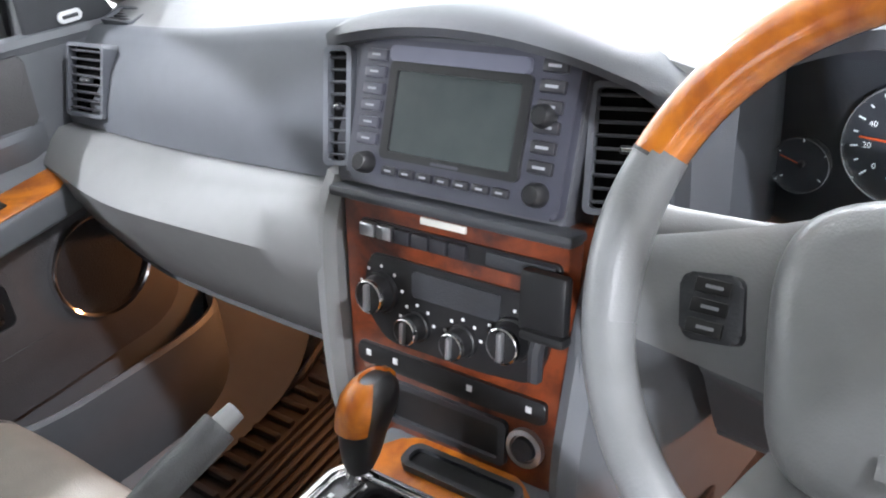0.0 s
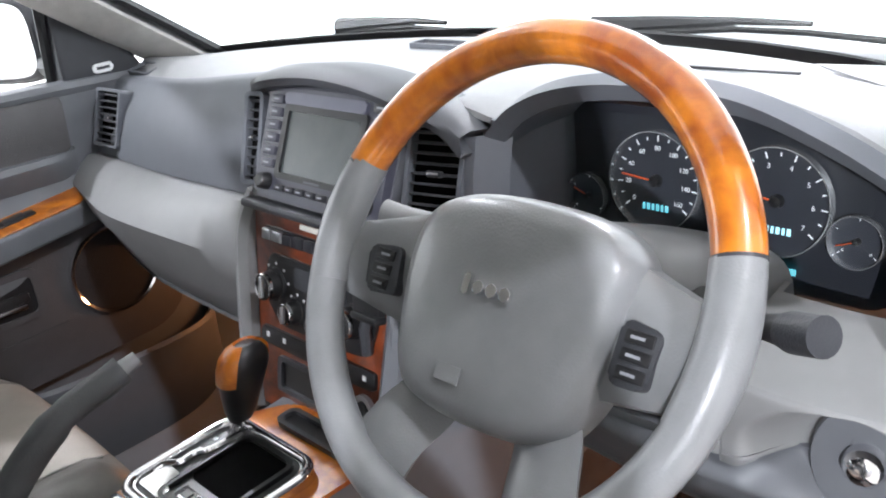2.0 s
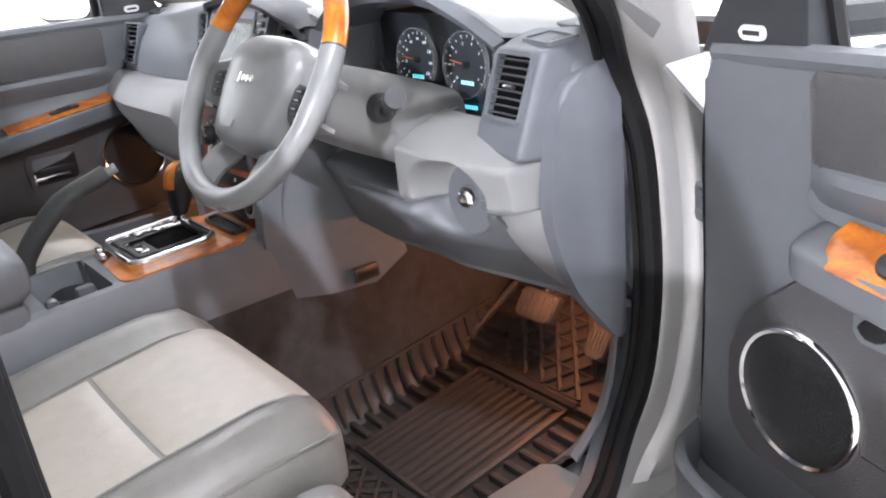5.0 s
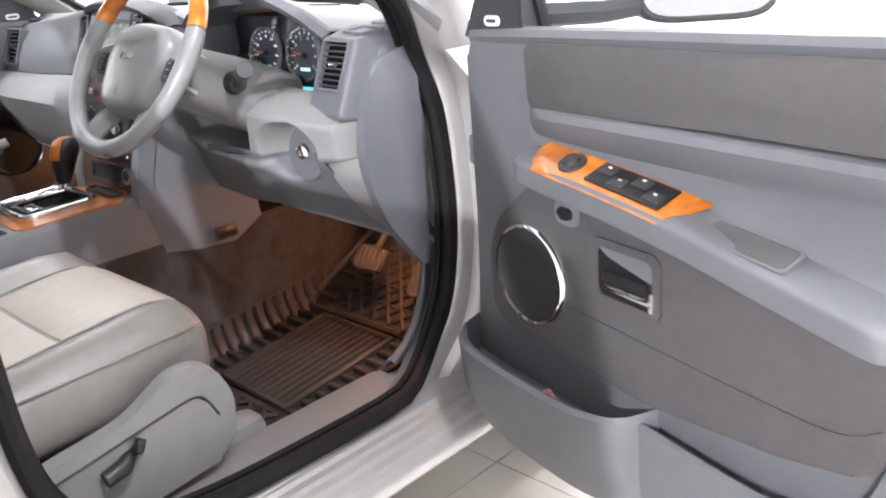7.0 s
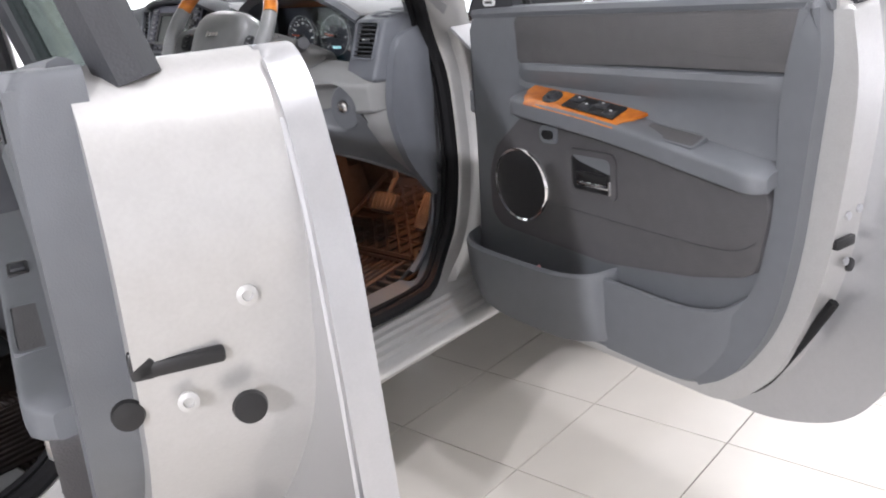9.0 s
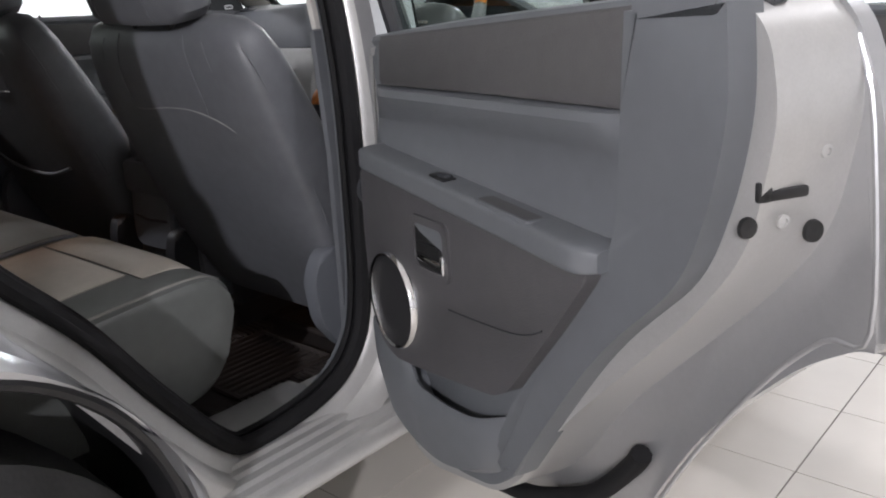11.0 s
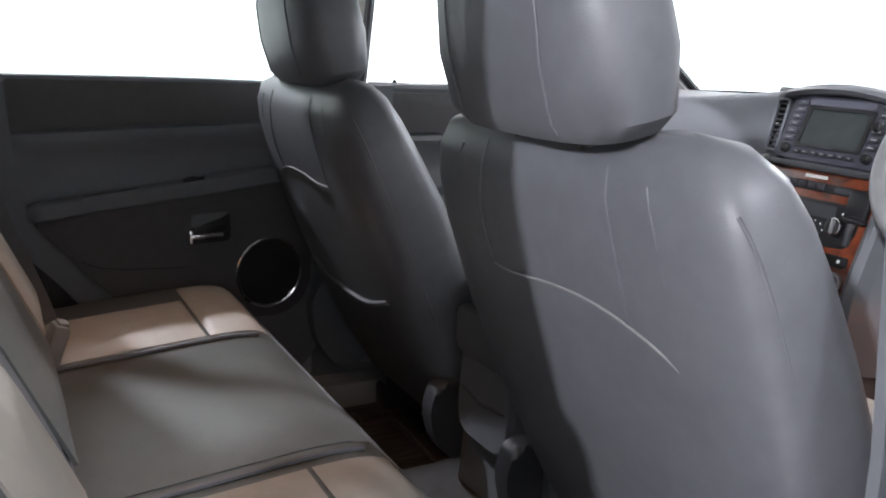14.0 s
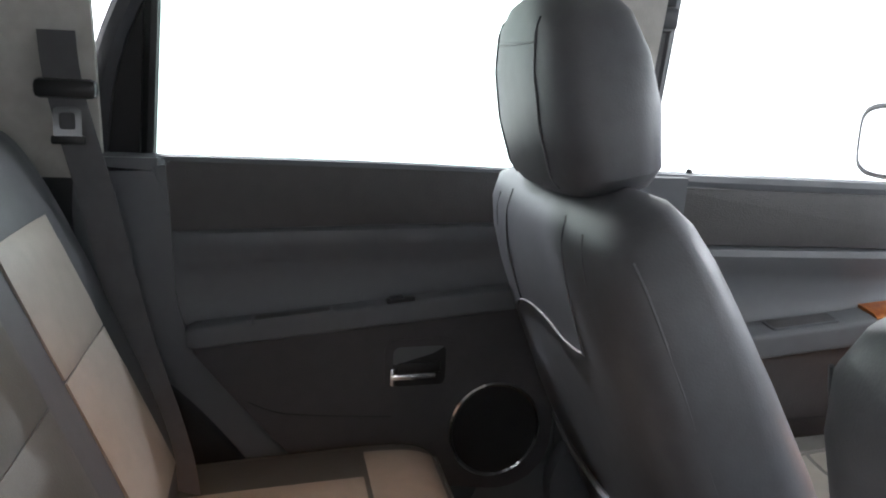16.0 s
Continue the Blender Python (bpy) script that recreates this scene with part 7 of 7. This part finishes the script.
    pts = [P(side * x, h, 0.0012) for x, h in ((-0.25, 0.384), (-0.106, 0.388), (0.0, 0.397), (0.083, 0.396), (0.16, 0.373), (0.204, 0.329), (0.225, 0.254), (0.232, 0.169), (0.237, 0.08), (0.238, 0.02))]
    part("back_seam", tube(spline(pts, 5), 0.0016, 6), THREAD, back, "pale stitched seam")
    for sg in (-1, 1):
        pts = [P(sg * x, h, 0.0006) for x, h in ((0.108, 0.540), (0.114, 0.515), (0.124, 0.47), (0.128, 0.43), (0.126, 0.388))]
        part("back_seam", tube(spline(pts, 4), 0.0011, 5), LEATHER_D, back)
        pts = [P(sg * x, h, 0.0006) for x, h in ((0.165, 0.530), (0.176, 0.505), (0.186, 0.46), (0.190, 0.42), (0.186, 0.372))]
        part("back_seam", tube(spline(pts, 4), 0.0011, 5), LEATHER_D, back)
    pts = [P(x, 0.135 + 0.035 * (x / 0.2) ** 2, 0.004) for x in (-0.20, -0.12, -0.04, 0.04, 0.12, 0.20)]
    if side < 0:
        part("pocket_edge", tube(spline(pts, 5), 0.005, 6), LEATHER_D, back, "map pocket edge")
    for sg in (-1, 1):
        pts = []
        for h in (0.02, 0.12, 0.22, 0.33, 0.42, 0.48, 0.515):
            a = knots(h, [(0.02, (0.24,)), (0.10, (0.282,)), (0.22, (0.292,)), (0.33, (0.290,)), (0.42, (0.284,)), (0.48, (0.275,)), (0.515, (0.262,))])[0]
            pts.append(Vector((cx + sg * (a * 0.985), by, bz)) + ax_v * h - ax_n * 0.035)
        part("back_seam", tube(spline(pts, 4), 0.0018, 6), LEATHER_D, back)
    # head restraint
    hc = Vector((cx, by + (0.0 if side > 0 else 0.040), bz)) + ax_v * 0.668 + ax_n * 0.002
    hv, hn = (Vector((0, -math.sin(radians(12)), math.cos(radians(12)))), Vector((0, math.cos(radians(12)), math.sin(radians(12)))))
    HR = ((-0.114, 0.10, 0.030), (-0.108, 0.138, 0.052), (-0.090, 0.156, 0.064), (-0.03, 0.162, 0.070), (0.03, 0.152, 0.067), (0.075, 0.130, 0.057), (0.100, 0.098, 0.042), (0.108, 0.075, 0.030), (0.113, 0.045, 0.016))
    hr = part("headrest", loft([superring(hc + hv * h, (1, 0, 0), hn, a, d, 3.0, 44) for h, a, d in HR]), LEATHER_D, s, "dark slate leather headrest")

    def hr_point(x, h, lift=0.0006):
        for p, q in zip(HR, HR[1:]):
            if p[0] <= h <= q[0]:
                t = (h - p[0]) / (q[0] - p[0])
                a, d = p[1] + (q[1] - p[1]) * t, p[2] + (q[2] - p[2]) * t
                return hc + Vector((x, 0, 0)) + hv * h - hn * (d * max(0.0, 1 - (abs(x) / a) ** 3.0) ** (1 / 3.0) + lift)
    for x in (-0.085, 0.085):
        part("headrest_seam", tube([hr_point(x * (1 - 0.25 * max(0, t - 0.6)), -0.100 + 0.185 * t) for t in [k / 12 for k in range(13)]], 0.0015, 6), LEATHER_D, hr)
    part("headrest_seam", tube([hr_point(-0.078 + 0.0156 * k, 0.060) for k in range(11)], 0.0015, 6), LEATHER_D, hr)
    for x in (-0.06, 0.06):
        part("headrest_post", tube([hc + Vector((x, 0, 0)) + hv * -0.15, hc + Vector((x, 0, 0)) + hv * -0.09], 0.006, 10), CHROME, s, "chrome headrest post")
        part("post_sleeve", tube([hc + Vector((x, 0, 0)) + hv * -0.135, hc + Vector((x, 0, 0)) + hv * -0.118], 0.012, 10), BLACK, s)
    # shield, recliner cover, adjuster, rails
    so = side * 0.285
    shield = round_outline([(0.02, 0.52), (0.035, 0.62), (0.0, 0.695), (-0.06, 0.705), (-0.15, 0.655), (-0.30, 0.635), (-0.45, 0.66), (-0.50, 0.62), (-0.48, 0.53), (-0.30, 0.49)], 0.03)
    sh = part("seat_shield", plate(shield, 0, 0.028, basis((cx + so - (0.0 if side > 0 else 0.028), 0, 0), (0, 1, 0), (1, 0, 0)), 0.012, 3) if side > 0 else plate([(-a, b) for a, b in shield], 0, 0.028, basis((cx + so, 0, 0), (0, -1, 0), (-1, 0, 0)), 0.012, 3), LIGHT, s, "grey plastic seat shield")
    px = cx + side * 0.314
    pts = [(px, 0.0, 0.60), (px, -0.03, 0.645), (px, -0.10, 0.64), (px, -0.25, 0.615), (px, -0.36, 0.60)]
    part("shield_groove", tube(spline(pts, 5), 0.0022, 5), DARK, sh)
    if side > 0:
        part("seat_switch", tube([(px, -0.155, 0.605), (px + 0.012, -0.175, 0.597), (px + 0.012, -0.205, 0.590)], [0.010, 0.015, 0.013], 10), BLACK, sh, "black power seat switch")
        part("seat_switch", tube([(px, -0.155, 0.605), (px + 0.012, -0.148, 0.615), (px + 0.010, -0.140, 0.628)], [0.008, 0.010, 0.008], 10), BLACK, sh)
    cov = round_outline([(-0.41, 0.54), (-0.43, 0.69), (-0.47, 0.750), (-0.53, 0.748), (-0.560, 0.69), (-0.545, 0.59), (-0.48, 0.51)], 0.03)
    small = round_outline([(-0.42, 0.56), (-0.44, 0.66), (-0.475, 0.695), (-0.515, 0.69), (-0.53, 0.64), (-0.515, 0.575), (-0.47, 0.53)], 0.025)
    for sg in (1, -1):
        part("recliner_cover", plate(cov if sg == side else small, -0.02, 0.016, basis((cx + sg * 0.270, 0, 0), (0, 1, 0), (1, 0, 0)), 0.010, 3), DASH if sg == side else DARK, s, "plastic recliner cover")
    for x in (-0.20, 0.20):
        part("seat_rail", box(cx + x, -0.16, 0.46, 0.05, 0.50, 0.06, 0.008), DARK, s)
        part("rail_cover", box(cx + x, 0.095, 0.468, 0.07, 0.09, 0.075, 0.02), LIGHT, s, "pale rail end cover")
        part("seat_riser", box(cx + x, -0.20, 0.55, 0.04, 0.40, 0.13, 0.01), DARK, s)
    s.location.y += ahead
    return s


front_seat(0.398, 1, "two-tone leather driver's seat with a dark slate back")
front_seat(-0.405, -1, "two-tone leather passenger seat with a dark slate back", 0.005)

# ---- rear bench ----
RB = thing("rear_bench", (0, -0.95, 0.42), "two-tone leather rear bench, pale panels with a dark centre", "rear seat")
BENCH = [(-0.690, 0.72), (-0.675, 0.9), (-0.64, 1.0), (-0.45, 1.0), (-0.32, 0.99), (-0.30, 0.965), (-0.28, 0.99), (-0.05, 1.0), (0.15, 0.99), (0.17, 0.965), (0.19, 0.99), (0.35, 1.0), (0.60, 1.0), (0.632, 0.985), (0.648, 0.945), (0.656, 0.84)]
rings = []
for x, f in BENCH:
    ring = []
    for p in superring((x, 0, 0), (0, 1, 0), (0, 0, 1), 1, 1, 5.6, 52):
        y, z = p.y, p.z
        yy = -0.970 + 0.234 * y * (0.92 + 0.08 * f)
        zz = 0.640 + 0.115 * z * f + 0.018 * y * max(0, z)
        yy -= 0.06 * max(0.0, -z) * max(0.0, y)
        ring.append(Vector((x, yy, zz)))
    rings.append(ring)
part("cushion", loft(rings), LEATHER_G, RB, "grey leather cushion")


def bench_top(x, y):
    t = (y + 0.970) / 0.234
    b = max(0.0, 1 - abs(t) ** 5.6) ** (1 / 5.6)
    f = 1.0
    for (xa, fa), (xb, fb) in zip(BENCH, BENCH[1:]):
        if xa <= x <= xb:
            f = fa + (fb - fa) * (x - xa) / (xb - xa)
    return 0.640 + 0.115 * b * f + 0.018 * t * b


def bench_pad(x0, x1, y0, y1, mat, label, puff=0.008, tuck=0.0):
    rows = []
    for k in range(13):
        y = y0 + (y1 - y0) * k / 12
        t = 2 * k / 12 - 1
        row = []
        for j in range(11):
            f = 2 * j / 10 - 1
            row.append((x0 + (x1 - x0) * j / 10, y, bench_top(x0 + (x1 - x0) * j / 10, y) + 0.002 + puff * (1 - abs(f) ** 6) * (1 - abs(t) ** 8)))
        rows.append(row)
    part("seat_panel", sheet(rows, 0.005), mat, RB, label)


for x0, x1 in ((-0.625, -0.325), (0.205, 0.560)):
    bench_pad(max(x0, -0.545), min(x1, 0.515), -1.15, -0.868, LEATHER, "pale stone leather panel")
    bench_pad(x0, x1, -0.861, -0.757, LEATHER, "pale stone leather front panel", 0.010)
bench_pad(-0.285, 0.155, -1.15, -0.760, LEATHER_G, "dark grey leather centre panel", 0.010)
for x in (-0.305, 0.180):
    part("piping", tube([(x, y, bench_top(x, y) + 0.004) for y in [-1.14 + 0.04 * k for k in range(10)]], 0.004, 6), LEATHER_D, RB)
part("side_piping", tube([(0.634, y, bench_top(0.634, y) + 0.001) for y in [-1.14 + 0.039 * k for k in range(11)]], 0.003, 6), LEATHER_M, RB)
part("front_piping", tube([(x, -0.747, bench_top(x, -0.747) + 0.001) for x in [-0.64 + 0.127 * k for k in range(11)]], 0.003, 6), LEATHER_D, RB)
# backrest
lean = radians(24)
bv, bn = Vector((0, -math.sin(lean), math.cos(lean))), Vector((0, math.cos(lean), math.sin(lean)))
o = Vector((0, -1.165, 0.72))
rings = []
for x, f in [(-0.665, 0.8), (-0.655, 0.95), (-0.62, 1.0), (-0.32, 1.0), (-0.30, 0.97), (-0.28, 1.0), (0.15, 1.0), (0.17, 0.97), (0.19, 1.0), (0.58, 1.0), (0.62, 0.95), (0.63, 0.8)]:
    rings.append([o + bv * (0.265 + 0.285 * p.z * (0.97 + 0.03 * f)) + bn * (0.065 * p.y * f) + Vector((x, 0, 0)) for p in superring((0, 0, 0), (0, 1, 0), (0, 0, 1), 1, 1, 4.0, 36)])
part("backrest", loft(rings), LEATHER_D, RB, "dark slate leather backrest")
for x0, x1, mat in ((-0.555, -0.345, LEATHER), (0.225, 0.50, LEATHER), (-0.27, 0.14, LEATHER_G)):
    for h0, h1 in ((0.05, 0.26), (0.265, 0.42)):
        rows = []
        for k in range(9):
            h = h0 + (h1 - h0) * k / 8
            t = 2 * k / 8 - 1
            rows.append([o + bv * h + bn * (0.063 + 0.010 * (1 - abs(2 * j / 8 - 1) ** 6) * (1 - abs(t) ** 8) - (0.012 * max(0, (h - 0.42) / 0.1) ** 2)) + Vector((x0 + (x1 - x0) * j / 8, 0, 0)) for j in range(9)])
        part("back_panel", sheet(rows, 0.005), mat, RB, "leather back panel")
for cx, w in ((-0.45, 0.125), (0.37, 0.125)):
    hc = o + bv * 0.63 + Vector((cx, 0, 0))
    hr = part("headrest", loft([superring(hc + bv * h, (1, 0, 0), bn, w * a, 0.05 * d, 3.4, 32) for h, a, d in ((-0.07, 0.7, 0.5), (-0.06, 0.92, 0.85), (-0.02, 1, 1), (0.04, 0.96, 1), (0.075, 0.8, 0.75), (0.085, 0.5, 0.4))]), LEATHER_D, RB, "dark slate leather headrest")
    for x in (-0.05, 0.05):
        part("headrest_post", tube([hc + Vector((x, 0, 0)) + bv * -0.11, hc + Vector((x, 0, 0)) + bv * -0.05], 0.006, 8), CHROME, RB)


def strap(points, w, n=6):
    """A flat belt through points; its width lies along the given direction at each."""
    pts = spline([p for p, _ in points], n)
    dirs = spline([d for _, d in points], n)
    return sheet([[p - Vector(d).normalized() * w / 2, p, p + Vector(d).normalized() * w / 2] for p, d in zip(pts, dirs)], 0.0015)


for s in (-1, 1):
    b = thing("seat_belt", (s * 0.66, -1.26, 1.30), "grey rear seat belt hanging from the rear pillar", "seat belt", group="seat belts")
    back = 0.042 if s > 0 else 0.0
    part("webbing", strap([((s * 0.655, -1.275, 1.36), (0, 1, 0)), ((s * 0.650, -1.265, 1.28), (0, 1, 0)), ((s * 0.648, -1.225 - back, 1.12), (0, 1, 0.2)), ((s * 0.640, -1.185 - 1.5 * back, 0.95), (0, 1, 0.2)), ((s * 0.605, -1.13 - 1.5 * back, 0.80), (0.3 * -s, 1, 0)), ((s * 0.56, -1.11 - 0.6 * back, 0.745), (0.6 * -s, 1, 0))], 0.048), BELT, b)
    gd = part("belt_guide", box(s * 0.652, -1.265, 1.285, 0.022, 0.080, 0.026, 0.008), BLACK, b, "black belt guide")
    tm = basis((s * 0.643, -1.262, 1.240), (0, 1, 0), (-s, 0, 0))
    part("tongue", hole_plate(ring_rect(-0.018, -0.022, 0.018, 0.022, 0.008), ring_rect(-0.010, -0.008, 0.010, 0.014, 0.004), -0.002, 0.004, tm), CHROME, b, "chrome belt tongue")
    part("tongue_grip", box(0, -0.022, 0.0, 0.044, 0.012, 0.010, 0.003, tm), BLACK, b)
    part("stop_button", lathe([(0, 0), (0.007, 0), (0.006, 0.004), (0, 0.005)], basis((s * 0.638, -1.165 - 1.5 * back, 0.885), (0, 1, 0), (-s, 0, 0)), 12), BLACK, b)
for x, zb, mat, body, label in ((-0.33, 0.745, LIGHT, LIGHT, "pale belt buckle standing up between the cushions"), (0.275, 0.702, RED, BLACK, "black belt buckle with a red button on the bench")):
    b = thing("belt_buckle", (x, -1.13, zb), label, "belt buckle", group="belt buckles")
    part("buckle", box(0, 0, 0.035, 0.045, 0.028, 0.075, 0.008, pose(x, -1.125, zb, -20, 0, 8)), body, b)
    part("button", box(0, 0.002, 0.074, 0.030, 0.018, 0.006, 0.003, pose(x, -1.125, zb, -20, 0, 8)), mat, b, "release button")
# front belts on the middle pillars
for s in (-1, 1):
    b = thing("seat_belt", (s * 0.70, -0.44, 1.35), "grey front seat belt on the middle pillar", "seat belt", group="seat belts")
    part("webbing", strap([((s * 0.668, -0.44, 1.40), (0, 1, 0)), ((s * 0.705, -0.45, 1.15), (0, 1, 0)), ((s * 0.715, -0.47, 0.9), (0, 1, 0)), ((s * 0.715, -0.50, 0.55), (0, 1, 0))], 0.046), BELT, b)
    part("belt_guide", box(s * 0.664, -0.44, 1.42, 0.03, 0.07, 0.035, 0.008), DARK, b, "dark belt guide")
    part("tongue", box(s * 0.672, -0.45, 1.235, 0.008, 0.05, 0.035, 0.004), SATIN, b, "metal belt tongue")

# ---- showroom tiles ----
def tile_mesh():
    own = bmesh.new()
    bmesh.ops.create_cube(own, size=1)
    bmesh.ops.scale(own, vec=(TS - 0.004, TS - 0.004, 0.009), verts=own.verts)
    return finish(own, "tile", TILE)


TM = tile_mesh()
I0, I1, J0, J1 = -1, 8, -9, 9
for i in range(I0, I1):
    for j in range(J0, J1):
        ob = new("tile", TM)
        ob.parent = FLOOR
        ob.location = (GX + TS * (i + 0.5), GY + TS * (j + 0.5), -0.0045)
verts, faces = [], []
for i in range(-24, 24):
    for j in range(-25, 22):
        if I0 <= i < I1 and J0 <= j < J1:
            continue
        x, y, h = GX + TS * i + 0.002, GY + TS * j + 0.002, TS - 0.004
        k = len(verts)
        verts += [(x, y, 0), (x + h, y, 0), (x + h, y + h, 0), (x, y + h, 0), (x, y, -0.009), (x + h, y, -0.009), (x + h, y + h, -0.009), (x, y + h, -0.009)]
        faces += [(k, k + 1, k + 2, k + 3), (k, k + 4, k + 5, k + 1), (k + 1, k + 5, k + 6, k + 2), (k + 2, k + 6, k + 7, k + 3), (k + 3, k + 7, k + 4, k)]
me = bpy.data.meshes.new("far_tiles")
me.from_pydata(verts, [], faces)
me.materials.append(TILE)
ob = new("far_tiles", me)
ob.parent = FLOOR
tagged(ob, kind="stuff")
